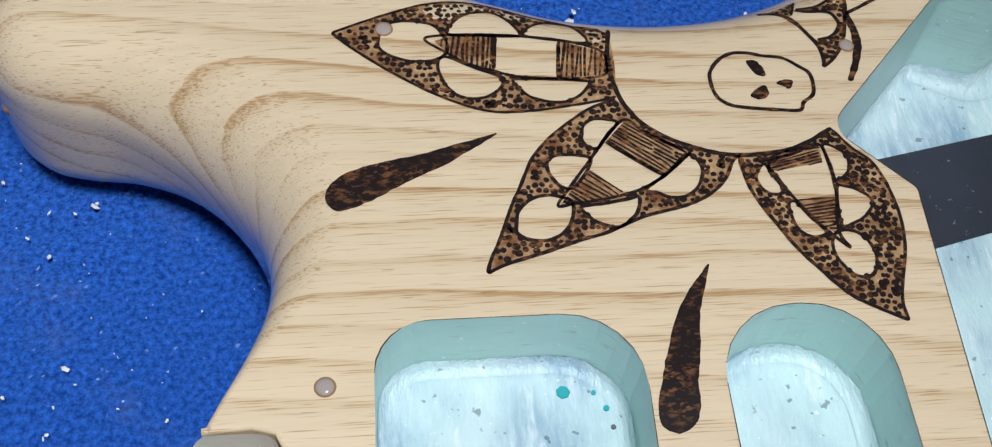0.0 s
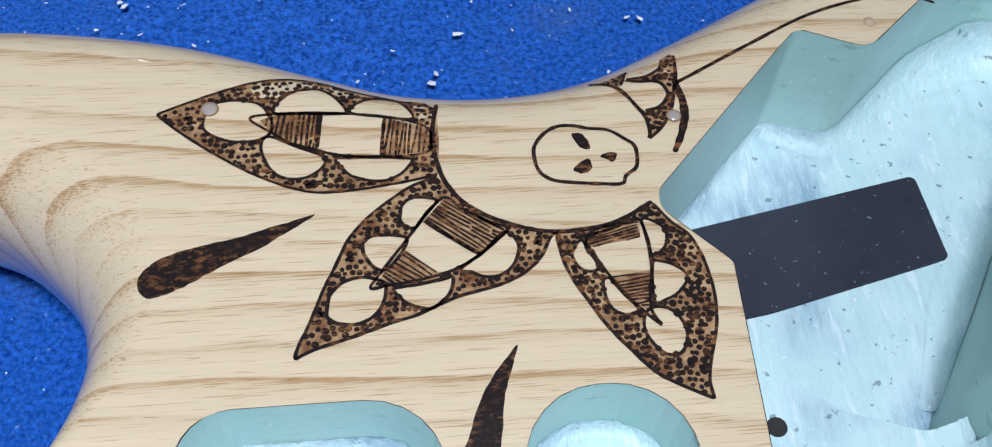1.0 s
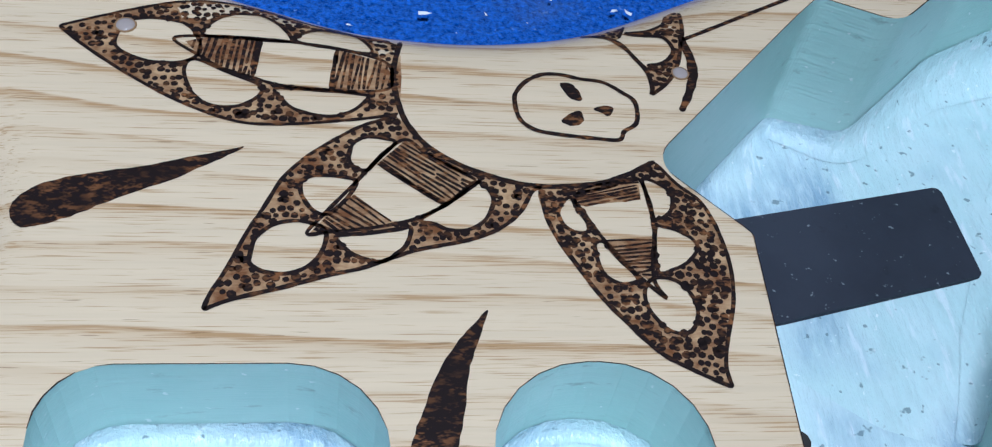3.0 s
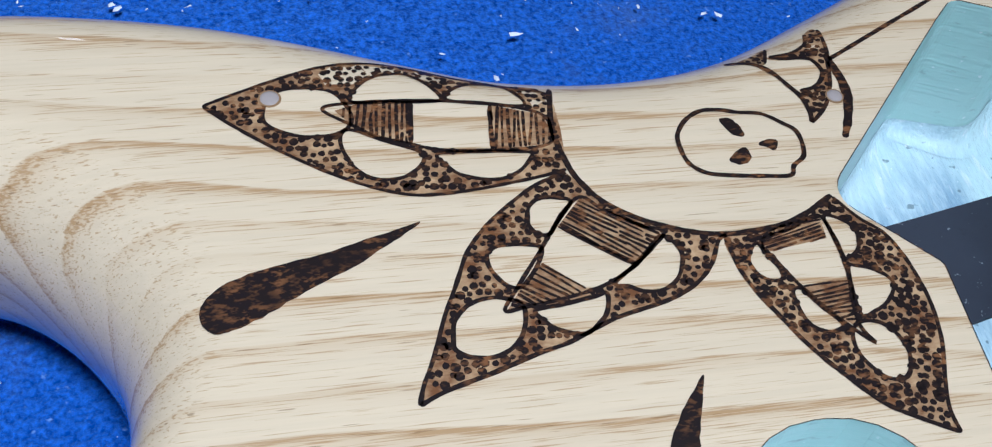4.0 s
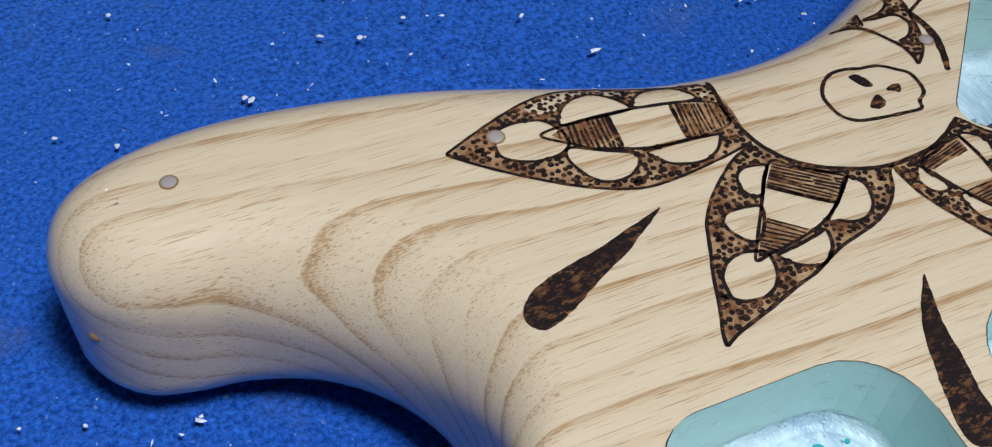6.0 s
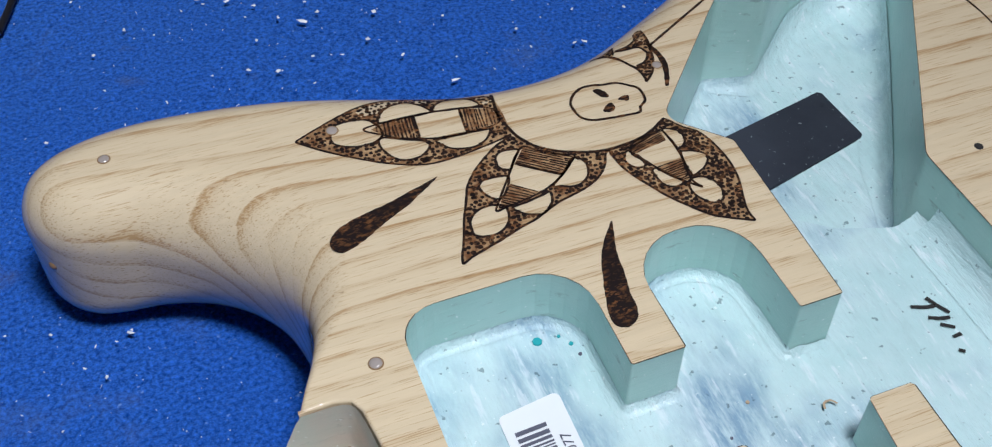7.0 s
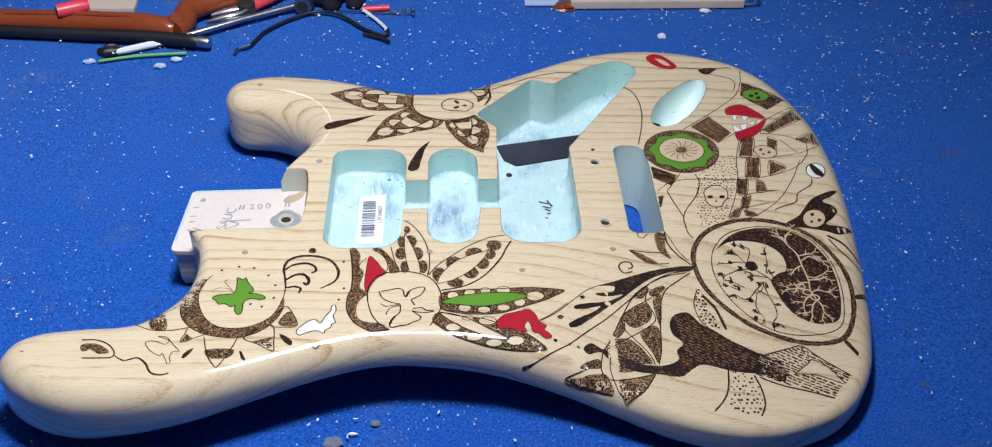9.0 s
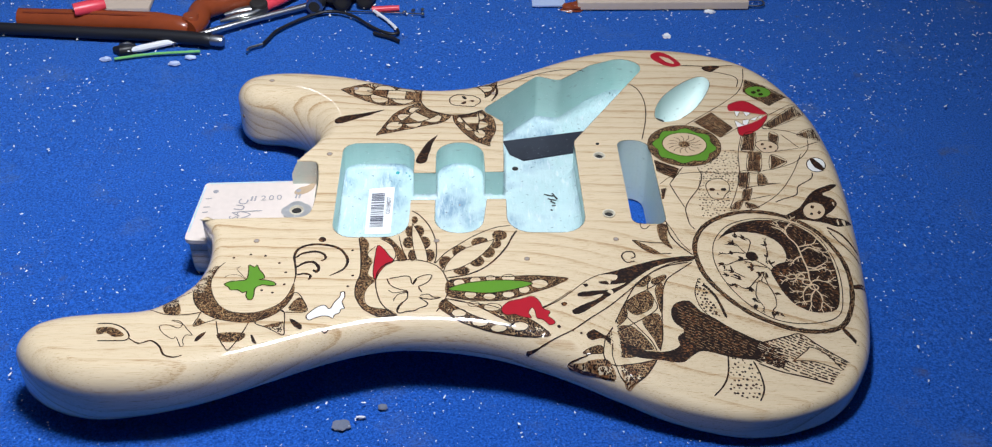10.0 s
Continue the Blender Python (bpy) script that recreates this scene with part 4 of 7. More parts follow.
sun.stipple([(-204.9, -120.7), (-191.7, -121.0), (-193.8, -126.7), (-202.5, -126.6)], [], 1.15, 0.5)
sun.line([(-187.5, -112.9), (-175.1, -104.7), (-172.7, -117.2), (-172.9, -122.3), (-180.6, -117.6)], 0.86, closed=True)
sun.stipple([(-183.3, -115.7), (-173.6, -112.7), (-172.9, -121.9)], [], 1.15, 0.5, sharp=True)
sun.line([(-175.7, -104.7), (-173.4, -96.2), (-169.7, -91.4), (-166.5, -94.4), (-162.3, -105.0), (-169.2, -106.2)], 0.774, closed=True)
sun.stipple([(-172.1, -102.9), (-167.1, -94.9), (-162.6, -104.5), (-167.6, -105.8)], [], 1.15, 0.5)
butterfly = Drawing("butterfly", guitar, "flat green painted butterfly with burned outline")
WINGS = [(-207.2, -84.2), (-204.3, -82.1), (-199.9, -81.6), (-196.2, -80.4), (-196.0, -74.1), (-196.3, -69.2), (-193.3, -70.9), (-192.1, -69.2), (-190.4, -72.9), (-187.7, -77.0), (-187.0, -79.7), (-189.4, -81.0), (-185.8, -81.4), (-181.7, -83.0), (-180.5, -85.2), (-183.4, -85.9), (-187.4, -85.1), (-190.8, -87.7), (-190.8, -92.9), (-191.3, -96.0), (-193.1, -96.5), (-194.8, -93.4), (-194.9, -90.2), (-196.9, -91.0), (-199.8, -88.8), (-203.3, -88.8), (-204.9, -86.4)]
butterfly.blob(WINGS, GREEN)
butterfly.line(WINGS, 0.75, closed=True)
butterfly.line([(-196.5, -81.1), (-200.3, -77.5), (-205.3, -77.0), (-208.3, -79.4)], 0.43)
butterfly.line([(-196.6, -80.1), (-200.6, -75.0), (-202.4, -71.9), (-200.3, -70.4)], 0.43)
swirl = Drawing("swirl_drawing", guitar, "burned feathery curl")
swirl.line([(-171.1, -84.0), (-170.9, -76.5), (-172.0, -68.9), (-173.1, -62.1), (-171.0, -55.8), (-164.4, -52.7), (-155.8, -53.4), (-148.7, -57.2), (-144.4, -65.7), (-145.9, -72.9), (-150.6, -76.9), (-153.2, -78.4)], 2.3, taper=0.7)
swirl.line([(-172.2, -63.7), (-168.9, -60.1), (-162.2, -58.6), (-157.6, -60.8), (-156.3, -64.5), (-158.5, -66.5)], 2.1, taper=0.3)
swirl.line([(-171.1, -71.4), (-167.1, -67.9), (-162.4, -67.5), (-159.4, -71.6), (-160.1, -75.2), (-162.2, -73.6)], 2.5, taper=0.3)
swirl.line([(-170.5, -77.6), (-166.3, -76.6), (-163.1, -78.2), (-163.8, -81.7)], 2.0, taper=0.3)
swirl.blob([(-161.4, -48.4), (-160.5, -46.8), (-158.8, -46.3), (-157.3, -48.5), (-158.5, -50.6), (-160.6, -50.1)], BURN)
swirl.dot(-205.3, -63.1, 0.8)
swirl.dot(-196.6, -60.6, 0.8)
swirl.dot(-188.6, -61.8, 0.8)
swirl.dot(-180.5, -67.7, 0.8)
swirl.dot(-176.3, -75.4, 0.8)
swirl.dot(-176.0, -84.9, 0.8)
swirl.dot(-187.3, -89.2, 0.8)
swirl.dot(-181.5, -91.2, 0.8)
swirl.dot(-142.2, -57.9, 0.8)
swirl.dot(-140.8, -78.6, 0.8)
swirl.dot(-142.9, -87.0, 0.8)
swirl.dot(-144.6, -67.3, 0.8)
butterfly = Drawing("butterfly", guitar, "flat white painted butterfly with burned outline")
WINGS = [(-162.4, -110.0), (-161.2, -106.8), (-157.2, -102.5), (-153.8, -101.3), (-151.0, -103.9), (-148.8, -98.9), (-146.5, -95.0), (-146.2, -91.9), (-144.5, -91.1), (-143.9, -95.1), (-145.0, -98.9), (-143.6, -103.6), (-145.3, -104.5), (-145.8, -107.1), (-148.1, -108.5), (-148.9, -111.0), (-151.4, -109.5), (-154.9, -109.4), (-158.2, -110.9), (-160.7, -112.1)]
butterfly.blob(WINGS, WHITE)
butterfly.line(WINGS, 0.75, closed=True)
butterfly.line([(-154.5, -118.3), (-152.2, -119.4), (-150.4, -117.4)], 0.774)
butterfly = Drawing("butterfly", guitar, "burned outline of a butterfly")
butterfly.line([(-234.7, -115.2), (-230.7, -114.4), (-225.3, -116.7), (-223.6, -114.0), (-225.6, -111.7), (-229.4, -111.2), (-223.6, -114.0), (-220.7, -117.7), (-217.5, -121.8), (-220.6, -121.8), (-221.6, -125.3), (-220.6, -128.9), (-222.0, -129.7), (-223.6, -126.2), (-225.4, -123.0), (-226.4, -124.3), (-229.1, -123.0), (-232.9, -119.3)], 0.602, closed=True)
seed = Drawing("seed_drawing", guitar, "small burned seed")
seed.blob([(-215.9, -125.9), (-214.4, -121.9), (-211.0, -119.7), (-212.3, -123.3), (-214.6, -126.3)], BURN)
seed = Drawing("seed_drawing", guitar, "small burned seed")
seed.blob([(-188.7, -122.4), (-187.4, -122.8), (-185.3, -127.6), (-187.2, -127.0)], BURN)
seed = Drawing("seed_drawing", guitar, "small burned seed")
seed.blob([(-170.6, -110.9), (-166.9, -112.8), (-163.7, -116.5), (-164.8, -118.6), (-168.2, -116.0)], BURN)
pod = Drawing("pod_drawing", guitar, "burned pod with a curling tail")
pod.line([(-266.2, -112.8), (-259.3, -112.9), (-253.0, -115.8), (-248.7, -121.2), (-249.5, -124.8), (-255.6, -125.1), (-263.4, -125.0)], 1.032)
pod.stipple([(-265.5, -116.0), (-259.4, -115.2), (-253.8, -118.0), (-251.1, -121.7), (-256.2, -122.4), (-260.0, -119.7), (-264.4, -120.5)], [], 1.15, 0.5)
pod.line([(-248.3, -123.5), (-242.9, -127.1), (-237.0, -125.5), (-232.2, -129.5), (-229.0, -135.2), (-224.1, -136.9), (-220.1, -135.7)], 1.462, taper=0.5)

# large flower with green, red and plain petals
flower = Drawing("flower_drawing", guitar, "burned flower with a butterfly in its middle")
flower.line([(-128.7, -82.3), (-127.4, -74.7), (-122.6, -68.7), (-114.3, -66.2), (-104.1, -67.4), (-95.6, -72.7), (-91.2, -82.9), (-90.9, -92.8), (-93.1, -100.0), (-96.6, -107.0)], 0.946)
flower.line([(-128.7, -82.3), (-128.0, -89.7), (-125.3, -99.5), (-120.4, -106.6), (-116.5, -108.9)], 0.946)
flower.line([(-121.7, -81.2), (-117.8, -80.5), (-113.4, -79.4), (-110.6, -80.6), (-109.4, -85.6), (-107.3, -81.5), (-103.4, -79.0), (-99.3, -79.1), (-101.1, -84.1), (-104.4, -86.8), (-106.0, -88.1), (-104.3, -92.2)], 0.95)
flower.line([(-105.3, -94.7), (-101.0, -93.9), (-98.2, -96.1), (-94.6, -96.5), (-98.8, -97.7), (-103.1, -97.1), (-105.5, -96.3), (-101.4, -100.3), (-101.9, -102.7), (-105.1, -104.2), (-107.8, -106.1), (-111.5, -106.5), (-115.3, -107.5), (-116.6, -105.9), (-115.4, -101.7), (-111.8, -97.0), (-111.7, -91.3)], 0.95)
flower.line([(-122.8, -81.2), (-120.9, -86.2), (-116.4, -89.6), (-111.8, -90.8)], 0.9)
flower.line([(-112.0, -91.3), (-115.8, -92.0), (-119.0, -92.5), (-121.8, -90.3)], 0.75)
flower.line([(-111.9, -92.1), (-116.3, -93.7), (-118.3, -96.8), (-118.5, -98.9)], 0.75)
flower.line([(-109.4, -85.8), (-108.6, -85.1), (-107.3, -81.8)], 1.7)
flower.line([(-116.6, -105.9), (-115.7, -102.8), (-113.9, -99.6)], 1.6)
petal = Drawing("petal", flower.ob, "")
petal.stipple([(-139.0, -48.3), (-135.5, -48.3), (-133.5, -53.7), (-133.8, -61.7), (-131.1, -67.0), (-132.9, -77.2), (-128.7, -82.3), (-133.3, -89.6), (-133.7, -99.3), (-127.6, -104.2), (-120.5, -105.2), (-117.2, -108.6), (-127.4, -109.0), (-134.7, -103.6), (-138.5, -94.4), (-137.9, -83.1), (-136.8, -74.6)], [], 1.15, 0.5)
petal.line([(-139.4, -47.2), (-137.5, -61.6), (-136.9, -77.1), (-138.5, -84.6), (-138.5, -94.4), (-134.1, -104.0), (-127.4, -109.0), (-122.6, -109.3), (-117.2, -108.9)], 1.118)
petal.line([(-134.7, -64.3), (-133.2, -59.1), (-130.0, -54.9)], 0.602)
petal.line([(-133.3, -77.2), (-132.0, -69.5), (-130.1, -68.0)], 0.602)
petal.line([(-128.6, -83.3), (-132.7, -88.2), (-133.9, -95.9), (-130.9, -102.7), (-120.5, -105.2)], 0.602)
petal.blob([(-129.0, -54.4), (-125.9, -56.5), (-122.2, -62.9), (-119.6, -67.2), (-124.2, -71.2), (-127.3, -77.3), (-128.7, -82.3), (-130.3, -77.2), (-130.1, -67.0)], RED)
petal.line([(-129.0, -54.4), (-125.9, -56.5), (-122.2, -62.9), (-119.6, -67.2), (-124.2, -71.2), (-127.3, -77.3), (-128.7, -82.3), (-130.3, -77.2), (-130.1, -67.0)], 0.602, closed=True)
petal.stipple([(-127.6, -47.9), (-122.8, -47.4), (-114.8, -59.4), (-112.6, -66.2), (-117.6, -67.2), (-118.9, -60.9), (-122.6, -52.3)], [], 1.15, 0.5)
petal.line([(-127.6, -48.4), (-121.5, -53.9), (-118.8, -62.0), (-120.0, -67.2)], 0.602)
petal = Drawing("petal", flower.ob, "")
petal.line([(-110.9, -24.1), (-106.6, -28.2), (-101.1, -37.8), (-97.5, -50.6), (-97.0, -62.3), (-98.0, -69.6)], 0.946)
petal.line([(-117.7, -45.9), (-115.6, -56.7), (-112.6, -66.8)], 0.774)
petal.line([(-110.6, -34.9), (-106.2, -46.1), (-102.5, -59.6), (-101.7, -68.0)], 0.688)
petal.line([(-110.6, -34.9), (-110.2, -51.4), (-107.5, -66.3)], 0.688)
petal.stipple([(-103.8, -42.2), (-104.8, -46.1), (-107.2, -47.7), (-109.7, -46.0), (-110.8, -42.1), (-109.9, -38.2), (-107.4, -36.6), (-104.9, -38.3)], [[(-110.6, -34.9), (-106.2, -46.1), (-102.5, -59.6), (-101.7, -68.0), (-107.5, -66.3), (-109.9, -51.4)]], 1.05, 0.5)
petal.stipple([(-100.2, -52.1), (-101.2, -55.9), (-103.6, -57.4), (-106.0, -55.8), (-107.1, -52.0), (-106.2, -48.2), (-103.8, -46.6), (-101.3, -48.3)], [[(-110.6, -34.9), (-106.2, -46.1), (-102.5, -59.6), (-101.7, -68.0), (-107.5, -66.3), (-109.9, -51.4)]], 1.05, 0.5)
petal.stipple([(-97.7, -62.8), (-98.6, -66.5), (-100.7, -68.0), (-102.9, -66.4), (-103.8, -62.7), (-103.0, -59.0), (-100.8, -57.5), (-98.6, -59.1)], [[(-110.6, -34.9), (-106.2, -46.1), (-102.5, -59.6), (-101.7, -68.0), (-107.5, -66.3), (-109.9, -51.4)]], 1.05, 0.5)
petal.stipple([(-109.4, -42.2), (-110.0, -45.7), (-111.7, -47.1), (-113.5, -45.6), (-114.3, -42.1), (-113.7, -38.6), (-112.0, -37.1), (-110.2, -38.6)], [[(-110.6, -34.9), (-106.2, -46.1), (-102.5, -59.6), (-101.7, -68.0), (-107.5, -66.3), (-109.9, -51.4)]], 1.05, 0.5)
petal.stipple([(-109.2, -52.0), (-110.0, -55.4), (-112.2, -56.8), (-114.4, -55.3), (-115.4, -51.9), (-114.6, -48.5), (-112.4, -47.1), (-110.2, -48.5)], [[(-110.6, -34.9), (-106.2, -46.1), (-102.5, -59.6), (-101.7, -68.0), (-107.5, -66.3), (-109.9, -51.4)]], 1.05, 0.5)
petal.stipple([(-107.6, -62.7), (-108.2, -66.0), (-109.8, -67.3), (-111.5, -65.9), (-112.3, -62.6), (-111.7, -59.2), (-110.1, -57.9), (-108.3, -59.3)], [[(-110.6, -34.9), (-106.2, -46.1), (-102.5, -59.6), (-101.7, -68.0), (-107.5, -66.3), (-109.9, -51.4)]], 1.05, 0.5)
petal.stipple([(-107.5, -32.1), (-108.0, -34.5), (-109.2, -35.5), (-110.5, -34.5), (-111.1, -32.1), (-110.6, -29.7), (-109.4, -28.7), (-108.1, -29.7)], [[(-110.6, -34.9), (-106.2, -46.1), (-102.5, -59.6), (-101.7, -68.0), (-107.5, -66.3), (-109.9, -51.4)]], 1.05, 0.5)
petal = Drawing("petal", flower.ob, "")
petal.line([(-97.6, -69.6), (-92.3, -61.3), (-85.4, -54.5), (-74.9, -45.5), (-64.3, -39.5), (-56.1, -37.9)], 0.86)
petal.line([(-91.2, -81.4), (-78.8, -78.1), (-68.6, -70.5), (-59.6, -57.5), (-55.8, -48.4), (-52.8, -42.4)], 1.29)
petal.line([(-93.2, -76.4), (-90.2, -67.7), (-81.3, -57.3), (-65.3, -49.9)], 0.688)
petal.line([(-93.2, -76.4), (-83.8, -72.9), (-74.6, -65.3), (-68.2, -56.4), (-65.3, -49.9)], 0.688)
petal.stipple([(-88.2, -69.3), (-89.3, -73.2), (-91.9, -74.8), (-94.5, -73.2), (-95.6, -69.1), (-94.6, -65.1), (-91.9, -63.5), (-89.3, -65.2)], [[(-93.2, -76.4), (-90.2, -67.7), (-81.3, -57.3), (-65.3, -49.9), (-68.2, -56.4), (-74.6, -65.3), (-83.8, -72.9)]], 1.05, 0.5)
petal.stipple([(-79.6, -59.9), (-81.0, -63.7), (-84.1, -65.2), (-87.2, -63.6), (-88.5, -59.8), (-87.2, -56.1), (-84.0, -54.6), (-80.9, -56.2)], [[(-93.2, -76.4), (-90.2, -67.7), (-81.3, -57.3), (-65.3, -49.9), (-68.2, -56.4), (-74.6, -65.3), (-83.8, -72.9)]], 1.05, 0.5)
petal.stipple([(-68.5, -52.6), (-70.0, -56.0), (-73.4, -57.4), (-76.8, -55.9), (-78.1, -52.5), (-76.7, -49.1), (-73.2, -47.7), (-69.8, -49.1)], [[(-93.2, -76.4), (-90.2, -67.7), (-81.3, -57.3), (-65.3, -49.9), (-68.2, -56.4), (-74.6, -65.3), (-83.8, -72.9)]], 1.05, 0.5)
petal.stipple([(-58.2, -46.2), (-59.5, -49.3), (-62.5, -50.5), (-65.4, -49.2), (-66.5, -46.1), (-65.2, -43.0), (-62.2, -41.8), (-59.3, -43.1)], [[(-93.2, -76.4), (-90.2, -67.7), (-81.3, -57.3), (-65.3, -49.9), (-68.2, -56.4), (-74.6, -65.3), (-83.8, -72.9)]], 1.05, 0.5)
petal.stipple([(-61.6, -53.2), (-62.6, -56.2), (-64.8, -57.5), (-67.0, -56.2), (-67.8, -53.1), (-66.8, -50.1), (-64.5, -48.9), (-62.4, -50.2)], [[(-93.2, -76.4), (-90.2, -67.7), (-81.3, -57.3), (-65.3, -49.9), (-68.2, -56.4), (-74.6, -65.3), (-83.8, -72.9)]], 1.05, 0.5)
petal.stipple([(-65.2, -60.6), (-66.4, -63.9), (-69.1, -65.3), (-71.7, -63.9), (-72.8, -60.6), (-71.6, -57.2), (-68.9, -55.8), (-66.2, -57.2)], [[(-93.2, -76.4), (-90.2, -67.7), (-81.3, -57.3), (-65.3, -49.9), (-68.2, -56.4), (-74.6, -65.3), (-83.8, -72.9)]], 1.05, 0.5)
petal.stipple([(-71.2, -67.9), (-72.5, -71.2), (-75.4, -72.5), (-78.2, -71.1), (-79.4, -67.8), (-78.1, -64.5), (-75.2, -63.2), (-72.4, -64.6)], [[(-93.2, -76.4), (-90.2, -67.7), (-81.3, -57.3), (-65.3, -49.9), (-68.2, -56.4), (-74.6, -65.3), (-83.8, -72.9)]], 1.05, 0.5)
petal.stipple([(-79.1, -75.5), (-80.4, -78.0), (-83.5, -79.0), (-86.6, -78.0), (-87.9, -75.4), (-86.6, -72.9), (-83.5, -71.9), (-80.4, -73.0)], [[(-93.2, -76.4), (-90.2, -67.7), (-81.3, -57.3), (-65.3, -49.9), (-68.2, -56.4), (-74.6, -65.3), (-83.8, -72.9)]], 1.05, 0.5)
petal = Drawing("petal", flower.ob, "")
petal.stipple([(-90.9, -83.4), (-78.9, -81.1), (-62.2, -80.5), (-45.4, -79.3), (-26.9, -80.3), (-35.8, -86.9), (-49.4, -93.2), (-62.8, -98.4), (-79.1, -98.7), (-90.9, -95.3)], [[(-81.9, -85.6), (-82.8, -87.7), (-84.9, -88.5), (-87.0, -87.6), (-87.9, -85.5), (-87.0, -83.4), (-84.9, -82.5), (-82.8, -83.4)], [(-73.3, -83.6), (-74.2, -85.7), (-76.3, -86.6), (-78.4, -85.7), (-79.2, -83.6), (-78.3, -81.5), (-76.2, -80.6), (-74.1, -81.5)], [(-65.6, -82.1), (-66.4, -83.8), (-68.3, -84.5), (-70.2, -83.8), (-70.9, -82.1), (-70.1, -80.3), (-68.2, -79.6), (-66.3, -80.3)], [(-55.2, -81.4), (-56.3, -83.5), (-59.0, -84.4), (-61.5, -83.6), (-62.5, -81.5), (-61.4, -79.4), (-58.7, -78.5), (-56.2, -79.4)], [(-38.0, -85.1), (-39.5, -87.5), (-42.9, -88.7), (-46.1, -87.9), (-47.4, -85.6), (-45.9, -83.1), (-42.5, -82.0), (-39.2, -82.9)], [(-75.8, -94.3), (-76.8, -96.4), (-79.1, -97.3), (-81.4, -96.4), (-82.3, -94.4), (-81.4, -92.3), (-79.0, -91.5), (-76.7, -92.3)], [(-66.0, -95.6), (-67.0, -97.3), (-69.3, -98.1), (-71.6, -97.4), (-72.5, -95.7), (-71.5, -94.0), (-69.2, -93.3), (-66.9, -94.0)], [(-56.0, -93.9), (-57.1, -95.6), (-59.4, -96.4), (-61.7, -95.8), (-62.6, -94.1), (-61.6, -92.4), (-59.3, -91.7), (-56.9, -92.3)], [(-47.9, -89.8), (-48.9, -91.9), (-51.0, -92.8), (-53.1, -92.0), (-53.9, -90.1), (-52.9, -88.0), (-50.8, -87.1), (-48.7, -87.9)], [(-90.5, -90.4), (-82.3, -86.1), (-68.9, -83.6), (-55.6, -83.4), (-46.4, -85.5), (-55.9, -90.1), (-69.2, -93.3), (-80.7, -92.4)]], 1.15, 0.5)
petal.line([(-90.9, -83.4), (-78.9, -81.1), (-62.2, -80.5), (-45.4, -79.3), (-26.9, -80.3)], 0.86)
petal.line([(-90.9, -95.3), (-79.1, -98.7), (-62.8, -98.4), (-49.4, -93.2), (-35.8, -86.9), (-26.9, -80.3)], 0.86)
petal.line([(-81.9, -85.6), (-82.8, -87.7), (-84.9, -88.5), (-87.0, -87.6), (-87.9, -85.5), (-87.0, -83.4), (-84.9, -82.5), (-82.8, -83.4)], 0.602, closed=True)
petal.line([(-73.3, -83.6), (-74.2, -85.7), (-76.3, -86.6), (-78.4, -85.7), (-79.2, -83.6), (-78.3, -81.5), (-76.2, -80.6), (-74.1, -81.5)], 0.602, closed=True)
petal.line([(-65.6, -82.1), (-66.4, -83.8), (-68.3, -84.5), (-70.2, -83.8), (-70.9, -82.1), (-70.1, -80.3), (-68.2, -79.6), (-66.3, -80.3)], 0.602, closed=True)
petal.line([(-55.2, -81.4), (-56.3, -83.5), (-59.0, -84.4), (-61.5, -83.6), (-62.5, -81.5), (-61.4, -79.4), (-58.7, -78.5), (-56.2, -79.4)], 0.602, closed=True)
petal.line([(-38.0, -85.1), (-39.5, -87.5), (-42.9, -88.7), (-46.1, -87.9), (-47.4, -85.6), (-45.9, -83.1), (-42.5, -82.0), (-39.2, -82.9)], 0.602, closed=True)
petal.line([(-75.8, -94.3), (-76.8, -96.4), (-79.1, -97.3), (-81.4, -96.4), (-82.3, -94.4), (-81.4, -92.3), (-79.0, -91.5), (-76.7, -92.3)], 0.602, closed=True)
petal.line([(-66.0, -95.6), (-67.0, -97.3), (-69.3, -98.1), (-71.6, -97.4), (-72.5, -95.7), (-71.5, -94.0), (-69.2, -93.3), (-66.9, -94.0)], 0.602, closed=True)
petal.line([(-56.0, -93.9), (-57.1, -95.6), (-59.4, -96.4), (-61.7, -95.8), (-62.6, -94.1), (-61.6, -92.4), (-59.3, -91.7), (-56.9, -92.3)], 0.602, closed=True)
petal.line([(-47.9, -89.8), (-48.9, -91.9), (-51.0, -92.8), (-53.1, -92.0), (-53.9, -90.1), (-52.9, -88.0), (-50.8, -87.1), (-48.7, -87.9)], 0.602, closed=True)
petal.layer = 2
petal.blob([(-90.5, -90.4), (-82.3, -86.1), (-68.9, -83.6), (-55.6, -83.4), (-46.4, -85.5), (-55.9, -90.1), (-69.2, -93.3), (-80.7, -92.4)], GREEN)
petal.line([(-90.5, -90.4), (-82.3, -86.1), (-68.9, -83.6), (-55.6, -83.4), (-46.4, -85.5), (-55.9, -90.1), (-69.2, -93.3), (-80.7, -92.4)], 0.688, closed=True)
petal.layer = 0
petal = Drawing("petal", flower.ob, "")
